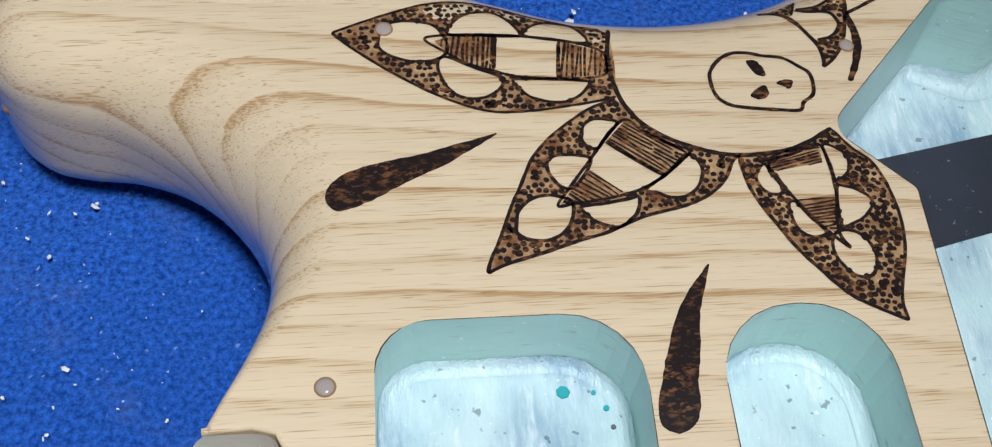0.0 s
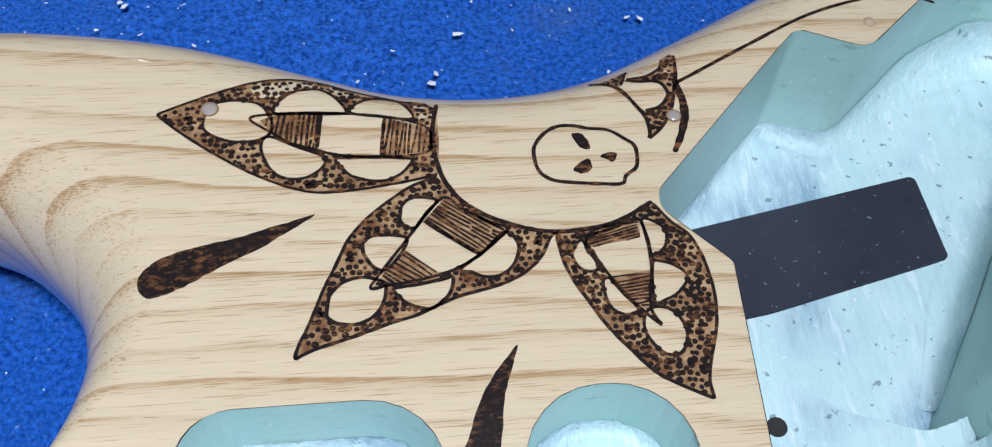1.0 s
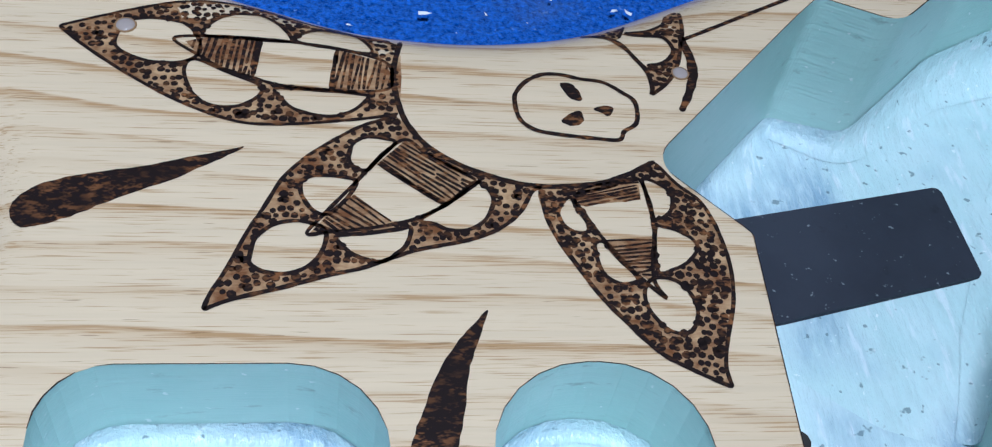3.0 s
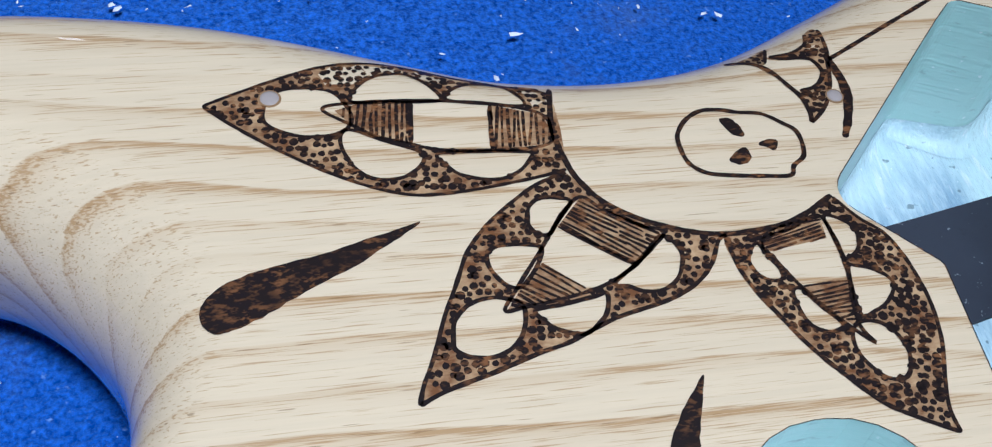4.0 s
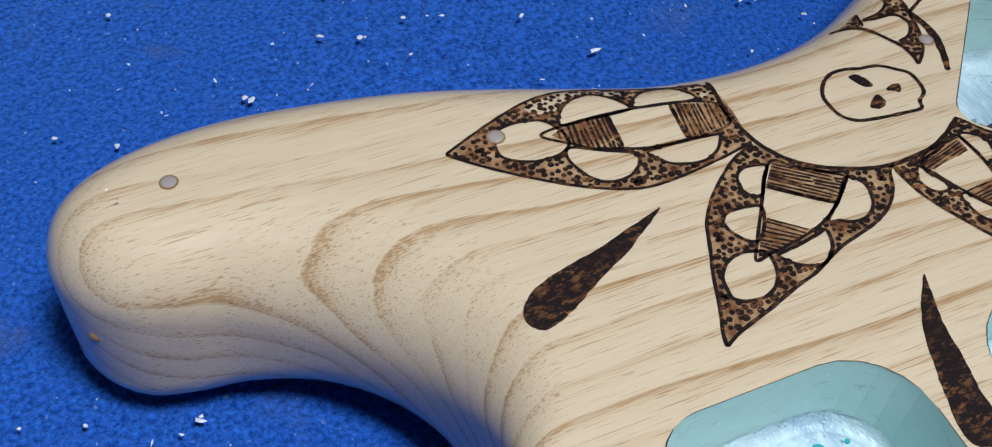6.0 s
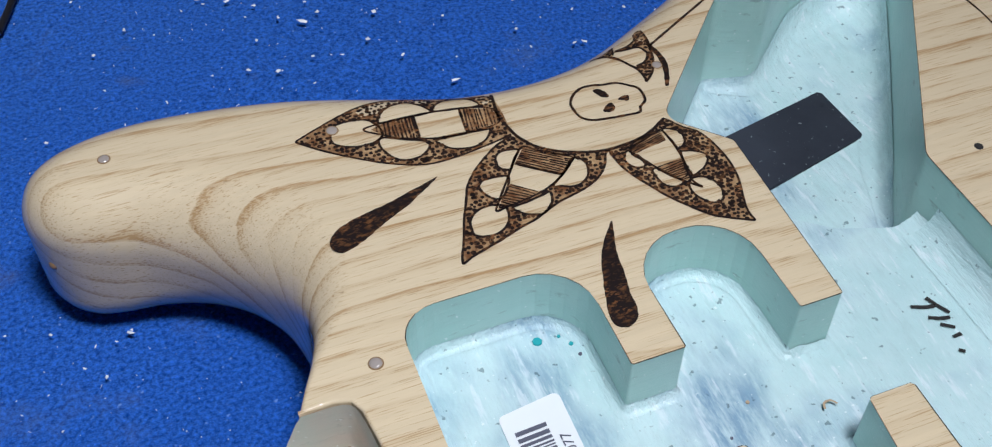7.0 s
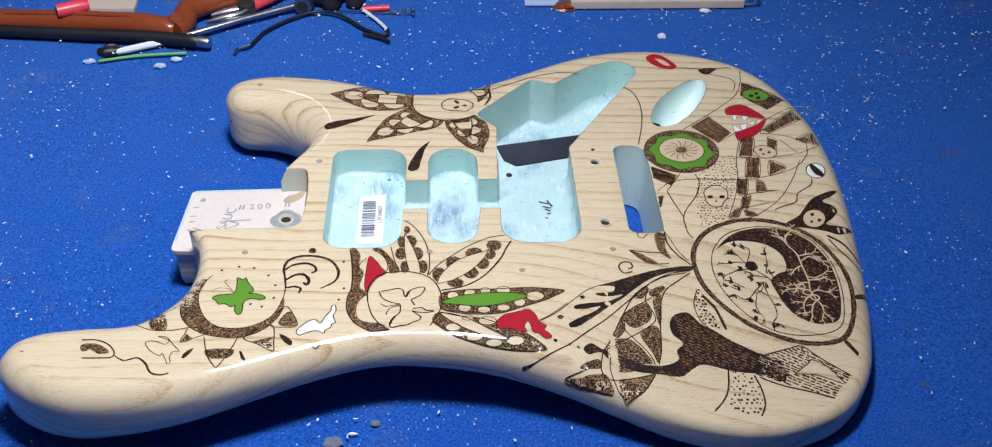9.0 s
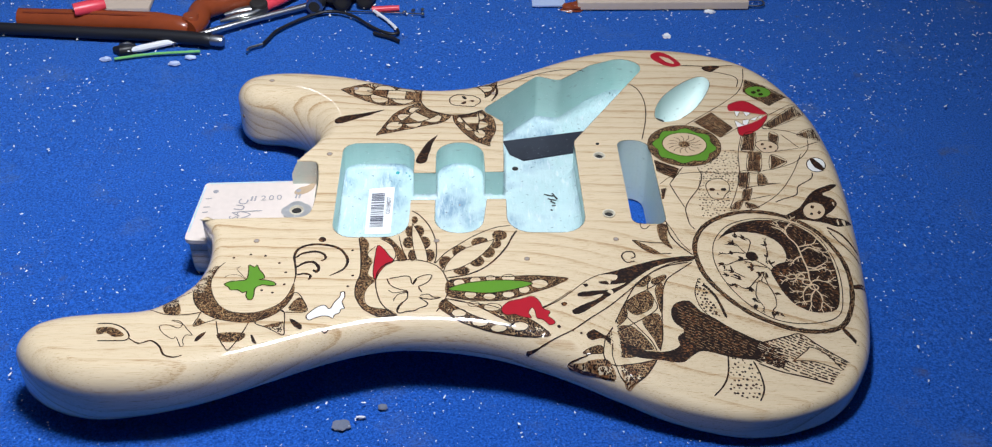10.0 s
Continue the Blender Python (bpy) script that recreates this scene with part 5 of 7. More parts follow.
petal.stipple([(-92.2, -97.2), (-82.4, -100.2), (-69.4, -102.3), (-59.8, -106.5), (-47.1, -112.2), (-38.6, -120.1), (-47.5, -120.8), (-60.2, -119.1), (-73.0, -116.3), (-85.7, -112.0), (-95.4, -104.3)], [[(-63.3, -103.5), (-64.7, -105.5), (-67.9, -106.4), (-71.1, -105.7), (-72.4, -103.8), (-71.0, -101.8), (-67.8, -100.8), (-64.6, -101.6)], [(-74.6, -101.5), (-75.5, -102.8), (-77.6, -103.4), (-79.6, -102.9), (-80.5, -101.6), (-79.6, -100.2), (-77.5, -99.6), (-75.4, -100.2)], [(-49.9, -115.6), (-51.3, -117.3), (-54.5, -117.9), (-57.6, -117.1), (-58.9, -115.6), (-57.5, -114.0), (-54.3, -113.1), (-51.1, -113.8)], [(-70.4, -113.5), (-71.6, -114.8), (-74.6, -115.2), (-77.5, -114.6), (-78.7, -113.4), (-77.4, -112.1), (-74.5, -111.5), (-71.5, -112.1)], [(-60.8, -116.5), (-62.1, -117.6), (-65.0, -117.9), (-67.9, -117.3), (-69.1, -116.2), (-67.9, -115.0), (-64.9, -114.6), (-62.0, -115.2)], [(-81.2, -108.1), (-82.3, -109.7), (-85.1, -110.3), (-87.8, -109.6), (-88.9, -108.0), (-87.8, -106.2), (-85.0, -105.4), (-82.3, -106.2)], [(-91.2, -98.1), (-79.2, -101.1), (-66.4, -109.5), (-57.6, -115.0), (-69.7, -112.9), (-82.5, -106.8)]], 1.15, 0.5)
petal.line([(-92.2, -97.2), (-82.4, -100.2), (-69.4, -102.3), (-59.8, -106.5), (-47.1, -112.2), (-38.6, -120.1)], 0.774)
petal.line([(-95.4, -104.3), (-85.7, -112.0), (-73.0, -116.3), (-60.2, -119.1), (-47.5, -120.8), (-38.6, -120.4)], 0.86)
petal.line([(-63.3, -103.5), (-64.7, -105.5), (-67.9, -106.4), (-71.1, -105.7), (-72.4, -103.8), (-71.0, -101.8), (-67.8, -100.8), (-64.6, -101.6)], 0.602, closed=True)
petal.line([(-74.6, -101.5), (-75.5, -102.8), (-77.6, -103.4), (-79.6, -102.9), (-80.5, -101.6), (-79.6, -100.2), (-77.5, -99.6), (-75.4, -100.2)], 0.602, closed=True)
petal.line([(-49.9, -115.6), (-51.3, -117.3), (-54.5, -117.9), (-57.6, -117.1), (-58.9, -115.6), (-57.5, -114.0), (-54.3, -113.1), (-51.1, -113.8)], 0.602, closed=True)
petal.line([(-70.4, -113.5), (-71.6, -114.8), (-74.6, -115.2), (-77.5, -114.6), (-78.7, -113.4), (-77.4, -112.1), (-74.5, -111.5), (-71.5, -112.1)], 0.602, closed=True)
petal.line([(-60.8, -116.5), (-62.1, -117.6), (-65.0, -117.9), (-67.9, -117.3), (-69.1, -116.2), (-67.9, -115.0), (-64.9, -114.6), (-62.0, -115.2)], 0.602, closed=True)
petal.line([(-81.2, -108.1), (-82.3, -109.7), (-85.1, -110.3), (-87.8, -109.6), (-88.9, -108.0), (-87.8, -106.2), (-85.0, -105.4), (-82.3, -106.2)], 0.602, closed=True)
petal.line([(-91.2, -98.1), (-79.2, -101.1), (-66.4, -109.5), (-57.6, -115.0), (-69.7, -112.9), (-82.5, -106.8)], 0.86, closed=True)
patch = Drawing("splash_drawing", guitar, "flat red painted splash with a small gap")
patch.layer = 2
patch.blob([(-63.3, -104.8), (-59.6, -99.6), (-52.9, -97.0), (-46.9, -94.9), (-43.1, -98.7), (-41.7, -103.0), (-38.3, -104.9), (-39.4, -108.0), (-37.3, -109.9), (-36.1, -112.3), (-39.1, -113.9), (-42.2, -110.8), (-45.4, -109.9), (-46.1, -105.6), (-47.6, -103.0), (-49.4, -106.7), (-48.3, -110.1), (-51.9, -110.0), (-56.7, -108.5), (-61.5, -108.8)], RED)
patch.line([(-63.3, -104.8), (-59.6, -99.6), (-52.9, -97.0), (-46.9, -94.9), (-43.1, -98.7), (-41.7, -103.0), (-38.3, -104.9), (-39.4, -108.0), (-37.3, -109.9), (-36.1, -112.3), (-39.1, -113.9), (-42.2, -110.8), (-45.4, -109.9), (-46.1, -105.6), (-47.6, -103.0), (-49.4, -106.7), (-48.3, -110.1), (-51.9, -110.0), (-56.7, -108.5), (-61.5, -108.8)], 0.43, closed=True)
patch.line([(-41.7, -102.1), (-34.8, -97.1), (-25.9, -88.9)], 0.43)
patch.blob([(-32.2, -98.7), (-30.5, -97.6), (-28.9, -98.3), (-30.0, -100.2), (-31.4, -100.3)], BURN)
patch.dot(-34.3, -114.5, 1)
patch.dot(-27.3, -116.0, 0.7)
patch.dot(-23.1, -117.0, 0.7)
patch.blob([(-19.5, -84.3), (-17.7, -83.7), (-16.8, -84.9), (-18.3, -85.9)], BURN)

# leafy stem and twisted bands
stem = Drawing("stem_drawing", guitar, "burned stem with splashing leaves")
stem.line([(10.4, -65.4), (5.8, -66.6), (3.5, -62.5), (5.6, -59.1), (9.8, -58.9), (10.8, -62.2), (8.2, -63.7)], 1.118)
stem.line([(16.8, -35.6), (17.0, -39.3), (19.4, -40.2), (22.3, -37.0)], 0.774)
stem.stipple([(10.5, -49.6), (16.2, -51.9), (25.2, -58.6), (21.6, -59.3), (15.7, -55.8)], [], 1.15, 0.5)
stem.line([(10.5, -49.6), (20.9, -51.2), (27.9, -51.4), (32.6, -55.4)], 0.86)
stem.line([(10.5, -49.6), (15.7, -55.8), (21.6, -59.3), (31.5, -58.7)], 0.86)
stem.stipple([(26.2, -36.9), (31.6, -36.8), (30.8, -47.8), (32.6, -55.4), (27.9, -51.4), (25.8, -45.6)], [], 1.15, 0.5)
stem.line([(31.8, -35.2), (32.4, -44.3), (36.6, -52.3), (43.3, -59.2)], 1.204)
stem.line([(31.1, -33.1), (34.0, -40.3), (37.6, -49.9), (42.0, -56.2)], 0.688)
stem.blob([(43.3, -59.7), (31.8, -61.4), (17.3, -65.5), (2.9, -71.3), (-9.6, -76.2), (-4.4, -75.7), (-0.4, -76.4), (-2.1, -79.6), (-10.7, -81.2), (-9.2, -82.8), (-3.4, -82.7), (3.5, -81.3), (-5.4, -86.2), (-15.8, -88.3), (-22.0, -90.3), (-22.8, -92.5), (-17.8, -92.4), (-9.1, -89.7), (-14.6, -94.6), (-21.7, -98.8), (-26.6, -102.8), (-25.1, -105.1), (-20.3, -102.8), (-13.2, -96.9), (-5.8, -90.5), (3.3, -83.5), (10.9, -76.5), (20.3, -69.3), (31.4, -64.6), (42.9, -62.4)], BURN)
stem.line([(-9.6, -76.2), (-16.8, -80.9), (-25.9, -89.7), (-33.1, -96.6), (-41.7, -102.6)], 0.602)
stem.line([(42.8, -62.9), (31.3, -65.5), (20.0, -72.0), (8.5, -82.7), (-6.5, -97.2), (-17.3, -106.5), (-27.9, -116.1), (-38.0, -122.5), (-46.0, -125.2), (-51.3, -125.1)], 0.946)
band = Drawing("band_drawing", guitar, "burned twisted bands with dotted filling")
band.line([(40.1, -64.4), (27.5, -68.0), (16.2, -74.9), (8.4, -83.1), (2.2, -94.0), (-2.0, -102.3), (-6.1, -110.6), (-10.8, -118.0)], 0.946)
band.line([(41.9, -64.3), (34.1, -70.5), (26.2, -77.6), (22.5, -88.3), (20.7, -102.5), (19.6, -114.2), (17.3, -122.7)], 0.946)
band.line([(16.5, -78.3), (15.1, -84.7), (17.8, -90.7), (18.7, -96.7), (11.3, -103.2), (0.6, -110.0), (-10.0, -117.1)], 0.774)
band.line([(1.4, -95.2), (1.4, -102.1), (7.2, -109.4), (13.0, -116.6), (15.6, -122.8)], 0.774)
band.line([(24.5, -77.7), (15.1, -84.7), (7.7, -89.4), (1.4, -95.2)], 0.774)
band.stipple([(2.1, -94.8), (7.7, -89.4), (14.9, -86.0), (17.4, -90.7), (15.3, -97.0), (8.1, -101.5), (3.9, -99.9)], [], 1.15, 0.5)
band.line([(2.1, -94.8), (7.7, -89.4), (14.9, -86.0), (17.4, -90.7), (15.3, -97.0), (8.1, -101.5), (3.9, -99.9)], 0.516, closed=True)
band.stipple([(10.0, -105.3), (16.6, -100.1), (20.0, -102.5), (19.3, -114.2), (17.4, -121.9), (14.8, -115.7)], [], 1.15, 0.5)
band.line([(10.0, -105.3), (16.6, -100.1), (20.0, -102.5), (19.3, -114.2), (17.4, -121.9), (14.8, -115.7)], 0.516, closed=True)
band.stipple([(-6.1, -111.0), (2.4, -108.7), (7.0, -111.4), (11.4, -116.7), (13.4, -122.2), (1.0, -122.1), (-5.4, -120.0), (-8.3, -116.8)], [], 1.15, 0.5)
band.line([(-6.1, -111.0), (2.4, -108.7), (7.0, -111.4), (11.4, -116.7), (13.4, -122.2), (1.0, -122.1), (-5.4, -120.0), (-8.3, -116.8)], 0.516, closed=True)
band.stipple([(-7.1, -120.7), (-0.6, -121.8), (4.1, -123.7), (5.4, -126.6), (-1.3, -128.2), (-5.9, -126.1)], [], 1.15, 0.5)
band.line([(-7.1, -120.7), (-0.6, -121.8), (4.1, -123.7), (5.4, -126.6), (-1.3, -128.2), (-5.9, -126.1)], 0.516, closed=True)
band.stipple([(8.5, -82.3), (16.2, -75.3), (17.2, -78.2), (13.2, -82.8)], [], 1.15, 0.5)
band.line([(8.5, -82.3), (16.2, -75.3), (17.2, -78.2), (13.2, -82.8)], 0.516, closed=True)
band.stipple([(18.2, -78.2), (25.3, -74.2), (25.6, -76.8), (18.9, -81.1)], [], 1.15, 0.5)
band.line([(18.2, -78.2), (25.3, -74.2), (25.6, -76.8), (18.9, -81.1)], 0.516, closed=True)
band.stipple([(1.4, -95.7), (-2.0, -102.3), (-6.1, -110.6), (-0.8, -107.3), (2.3, -102.4)], [], 1.15, 0.5)
band.line([(1.4, -95.7), (-2.0, -102.3), (-6.1, -110.6), (-0.8, -107.3), (2.3, -102.4)], 0.516, closed=True)
band.stipple([(19.2, -84.0), (23.5, -80.3), (21.1, -99.3), (19.6, -92.6)], [], 1.15, 0.5)
band.line([(19.2, -84.0), (23.5, -80.3), (21.1, -99.3), (19.6, -92.6)], 0.516, closed=True)
band.stipple([(-23.0, -128.4), (-13.8, -122.8), (-12.9, -127.5)], [], 1.15, 0.5)
band.line([(-23.0, -128.4), (-13.8, -122.8), (-12.9, -127.5)], 0.516, closed=True)
band.stipple([(-30.8, -131.5), (-22.5, -132.1), (-11.3, -130.7), (-8.3, -134.1), (-6.9, -139.2), (-13.1, -137.8), (-22.4, -134.6)], [], 1.3, 0.5)
band.stipple([(-4.0, -132.8), (3.2, -131.5), (14.6, -128.4), (7.3, -139.1), (2.3, -142.7), (-0.6, -143.6), (-2.9, -140.7)], [], 1.3, 0.5)
band.line([(-30.8, -131.5), (-20.8, -129.4), (-13.9, -123.6)], 0.688)
band.line([(-10.8, -118.4), (-12.4, -128.9), (-8.2, -133.3), (3.2, -131.5), (14.9, -128.4)], 0.86)
band.line([(-7.0, -120.3), (-7.8, -128.0), (-5.3, -137.1), (-2.3, -140.9)], 0.774)
band.line([(14.9, -128.4), (7.3, -139.1), (-1.2, -143.2)], 1.032)
band.line([(-30.8, -131.5), (-19.3, -135.8), (-7.5, -139.6)], 0.774)
band.stipple([(43.9, -74.9), (41.1, -84.7), (42.9, -93.5), (47.8, -99.4), (52.7, -98.6), (48.8, -88.2), (46.8, -78.4)], [], 2, 0.6)
band.line([(43.9, -74.9), (40.7, -84.8), (42.7, -94.7), (47.7, -100.2)], 0.774)
band.line([(46.0, -78.9), (51.8, -86.7), (55.6, -99.5)], 2.236)
band.line([(52.6, -122.8), (50.8, -134.0), (47.3, -141.5), (41.4, -148.3)], 1.204)
band.line([(65.3, -125.8), (67.5, -134.5), (67.5, -143.5), (64.2, -150.8)], 1.204)
band.stipple([(53.3, -124.6), (64.5, -126.6), (67.3, -139.2), (63.6, -150.9), (49.9, -145.5), (49.9, -137.7)], [], 2.6, 0.55)
trunk = Drawing("trunk_drawing", guitar, "dark streaked burned trunk shape with side limbs")
trunk.blob([(26.0, -98.1), (29.0, -92.6), (36.5, -90.4), (42.4, -96.7), (48.7, -100.1), (56.4, -105.3), (65.7, -110.3), (70.5, -113.2), (69.0, -117.5), (71.0, -121.0), (66.5, -124.9), (53.4, -123.8), (40.5, -121.1), (34.1, -124.3), (27.9, -128.8), (16.6, -128.3), (3.7, -127.1), (-7.2, -122.3), (-11.8, -118.2), (-17.9, -120.4), (-20.5, -117.4), (-16.3, -113.5), (-11.5, -115.8), (-0.4, -119.6), (10.7, -123.2), (20.5, -122.8), (27.6, -119.2), (27.7, -113.5), (31.5, -109.4), (26.9, -104.3)], BURN)
trunk.layer = 2
trunk.hatch([(29.4, -95.4), (36.1, -93.3), (48.4, -102.1), (65.4, -111.9), (69.0, -117.0), (65.0, -123.0), (53.7, -121.9), (37.5, -119.5), (31.7, -113.2)], -24, 1.5, 0.34, SCORCH, (1.2, 4.0), 1.6)
trunk.layer = 0
dashes = Drawing("dash_drawing", guitar, "burned dashes filling a forked shape")
tagged(dashes.ob, kind="stuff")
dashes.hatch([(68.0, -112.0), (79.5, -115.5), (84.5, -124.8), (80.0, -130.2), (66.0, -125.2), (68.5, -118.0)], -27, 1.25, 1.35, None, (2.0, 5.5), 0.15)
dashes.hatch([(72.0, -113.6), (86.3, -109.4), (94.2, -107.6), (97.6, -114.6), (86.6, -124.0), (79.5, -119.0)], -27, 1.75, 1.2, None, (1.6, 3.6), 0.7)
dashes.hatch([(94.2, -107.6), (102.3, -114.4), (115.0, -125.1), (111.4, -130.4), (104.6, -119.6), (97.6, -114.6)], -30, 1.75, 1.2, None, (1.6, 3.6), 0.8)
dashes.hatch([(84.0, -124.6), (88.0, -124.6), (98.0, -125.5), (110.6, -131.4), (103.7, -138.8), (91.3, -134.6), (79.5, -130.4)], -27, 1.7, 1.25, None, (1.6, 4.2), 0.7)
dashes.line([(71.8, -114.0), (86.3, -109.0), (94.2, -107.2), (102.3, -114.2), (115.9, -125.3)], 1.032)
dashes.line([(67.8, -127.1), (78.6, -131.8), (91.2, -135.2), (103.6, -139.5)], 1.29)
dashes.line([(86.6, -124.5), (94.7, -117.8), (97.6, -115.3), (104.6, -119.3), (111.0, -129.6)], 0.946)
dashes.line([(86.6, -124.5), (98.0, -125.0), (110.6, -130.6)], 0.9)

# round emblem of two trees
emblem = Drawing("emblem_drawing", guitar, "round burned emblem of a dark and a light tree")
RING = [(44.8, -56.4), (47.6, -45.0), (54.5, -35.3), (66.3, -27.7), (81.6, -23.8), (98.9, -25.7), (115.0, -33.9), (124.7, -46.5), (129.6, -60.5), (129.1, -76.8), (124.8, -90.7), (118.0, -100.5), (107.4, -104.5), (94.0, -104.5), (80.0, -100.6), (66.2, -93.5), (54.5, -82.4), (47.2, -70.8)]
emblem.line(RING, 3.7, closed=True)
emblem.layer = 1
ring = spline(RING, True, 12)
for k in range(0, len(ring) - 2):
    (ax, ay), (bx, by) = ring[k], ring[k + 2]
    for n in range(2):
        u, w, off = dice.random() * 0.4, dice.uniform(0.4, 1.0), dice.uniform(-0.95, 0.95)
        size = math.hypot(bx - ax, by - ay)
        ox, oy = -(by - ay) / size * off, (bx - ax) / size * off
        emblem.line([(ax + (bx - ax) * v + ox, ay + (by - ay) * v + oy) for v in (u, (u + w) / 2, w)], dice.uniform(0.2, 0.42), mat=SCORCH, raw=True)
emblem.layer = 0
emblem.line([(55.2, -53.4), (59.2, -43.8), (68.0, -34.6), (83.5, -29.2), (99.9, -29.9), (115.0, -37.1), (122.8, -52.0), (124.4, -69.0), (121.7, -85.8), (117.0, -94.2), (107.3, -98.6), (93.1, -100.2), (79.9, -97.5), (67.7, -88.5), (59.2, -77.0), (54.9, -64.6)], 0.774, closed=True)
emblem.blob([(58.7, -47.2), (69.7, -35.5), (85.2, -30.0), (101.6, -30.8), (114.3, -38.5), (121.7, -52.1), (122.9, -69.1), (120.4, -83.9), (116.1, -90.3), (105.2, -92.1), (95.6, -88.1), (90.1, -80.5), (87.0, -72.4), (85.7, -66.2), (90.1, -61.5), (95.3, -58.9), (96.2, -52.3), (93.1, -45.8), (85.0, -41.0), (72.5, -40.1), (64.8, -42.5)], BURN)
emblem.layer = 1
emblem.hatch([(101.3, -32.2), (112.7, -39.6), (120.0, -53.2), (121.1, -69.3), (117.4, -86.2), (105.7, -89.6), (97.1, -85.5), (93.5, -71.8), (98.7, -54.2)], -50, 2.2, 0.28, SCORCH, (0.7, 2.6), 3.0)
emblem.hatch([(67.3, -38.5), (84.9, -31.5), (99.4, -32.4), (99.4, -41.7), (88.9, -39.3), (72.8, -38.2)], 10, 2.6, 0.26, SCORCH, (0.7, 2.2), 4.0)
emblem.layer = 0
emblem.line([(86.9, -69.1), (84.4, -64.5), (78.6, -60.2), (72.9, -54.9), (69.7, -50.2)], 0.86, taper=0.3)
emblem.line([(83.7, -61.4), (85.8, -53.8), (85.8, -48.3)], 0.86, taper=0.3)
emblem.line([(78.6, -60.2), (70.6, -60.1), (60.6, -65.0)], 0.86, taper=0.3)
emblem.line([(72.7, -55.8), (68.1, -55.3), (62.5, -56.9)], 0.86, taper=0.3)
emblem.line([(70.2, -51.0), (66.4, -49.9), (62.3, -50.2)], 0.86, taper=0.3)
emblem.line([(74.4, -55.3), (77.3, -46.2), (70.8, -43.5)], 0.86, taper=0.3)
emblem.line([(82.0, -67.1), (76.3, -73.1), (70.2, -79.6), (64.5, -77.3)], 0.86, taper=0.3)
emblem.line([(76.9, -73.1), (82.2, -76.5), (84.8, -83.9), (84.5, -89.6)], 0.86, taper=0.3)
emblem.line([(75.8, -77.1), (74.3, -84.1), (77.1, -90.2)], 0.86, taper=0.3)
emblem.line([(84.5, -89.6), (82.0, -93.2), (86.9, -94.4)], 0.86, taper=0.3)
emblem.line([(70.5, -72.4), (63.9, -68.7)], 0.86, taper=0.3)
emblem.line([(68.2, -74.2), (62.1, -72.0)], 0.86, taper=0.3)
emblem.line([(80.9, -69.6), (82.0, -74.2), (82.5, -76.5)], 0.86, taper=0.3)
emblem.line([(84.4, -64.5), (77.9, -63.8), (72.7, -64.7)], 0.86, taper=0.3)
emblem.line([(88.3, -68.9), (86.4, -61.1), (84.0, -59.7)], 0.86, taper=0.3)
LEAVES = [(77.4, -57.9), (71.0, -59.5), (85.6, -62.0), (82.4, -68.2), (87.0, -68.4), (74.8, -45.5), (66.8, -49.5), (66.7, -56.6), (60.0, -64.4), (63.9, -68.7), (66.9, -71.1), (64.1, -77.0), (76.2, -64.9), (79.5, -68.4), (73.9, -86.4), (86.0, -81.5), (81.1, -94.0), (85.0, -93.7), (72.1, -79.1), (86.3, -49.3), (70.0, -44.1), (73.3, -89.9), (85.9, -56.6), (60.8, -71.3)]
for x, y in LEAVES:
    turn = math.atan2(y + 66, x - 84) + dice.uniform(-0.5, 0.5)
    for k in range(dice.choice((3, 4, 4, 5))):
        a, size, wide = turn + dice.uniform(-1.3, 1.3), dice.uniform(2.0, 3.8), dice.uniform(0.4, 0.75)
        px, py = x + dice.uniform(-0.8, 0.8), y + dice.uniform(-0.8, 0.8)
        c, q = math.cos(a), math.sin(a)
        emblem.blob([(px + u * size * c - v * wide * q, py + u * size * q + v * wide * c) for u, v in ((0, 0), (0.35, 1), (1, 0), (0.4, -1))], BURN)
emblem.blob([(80.0, -58.5), (76.0, -60.6), (73.0, -58.0), (74.6, -54.6), (78.6, -54.4)], BURN)


def twigs(drawing, x, y, a, size, width, depth, mat):
    """A bent twig that forks into thinner ones."""
    bend = dice.uniform(-0.35, 0.35)
    mx, my = x + size * 0.5 * math.cos(a + bend), y + size * 0.5 * math.sin(a + bend)
    ex, ey = x + size * math.cos(a), y + size * math.sin(a)
    drawing.line([(x, y), (mx, my), (ex, ey)], width, taper=0.3, mat=mat)
    if depth:
        for turn in (-0.6, 0.45):
            twigs(drawing, ex, ey, a + turn + dice.uniform(-0.25, 0.25), size * dice.uniform(0.5, 0.75), width * 0.75, depth - 1, mat)
        twigs(drawing, mx, my, a + dice.choice((-0.9, 0.9)), size * 0.45, width * 0.7, 0, mat)


for x, y, a, size in ((70.0, -50.2, 2.6, 4), (85.8, -48.3, 1.5, 3), (61.0, -64.5, 3.3, 3), (62.5, -56.9, 3.1, 3), (70.8, -43.5, 2.0, 3), (64.5, -77.3, 3.4, 3), (77.1, -90.2, 4.6, 3), (63.9, -68.7, 3.0, 3), (75.8, -62.0, 2.9, 5), (80.0, -71.0, 4.0, 5)):
    twigs(emblem, x, y, a, size, 0.8, 1, None)
tree = Drawing("pale_tree", emblem.ob, "unburned pale branches left in the dark half")
tree.layer = 2
tree.line([(99.9, -33.7), (99.6, -40.7), (103.8, -47.1), (105.3, -55.8), (106.8, -64.3), (106.5, -70.7), (108.7, -77.1)], 0.9, taper=0.4, mat=PALE)
tree.line([(99.6, -40.7), (96.7, -36.8), (91.6, -34.9)], 0.9, taper=0.4, mat=PALE)
tree.line([(105.4, -51.9), (110.8, -48.3), (116.3, -51.7)], 0.9, taper=0.4, mat=PALE)
tree.line([(106.8, -64.3), (112.4, -63.4), (117.9, -61.1)], 0.9, taper=0.4, mat=PALE)
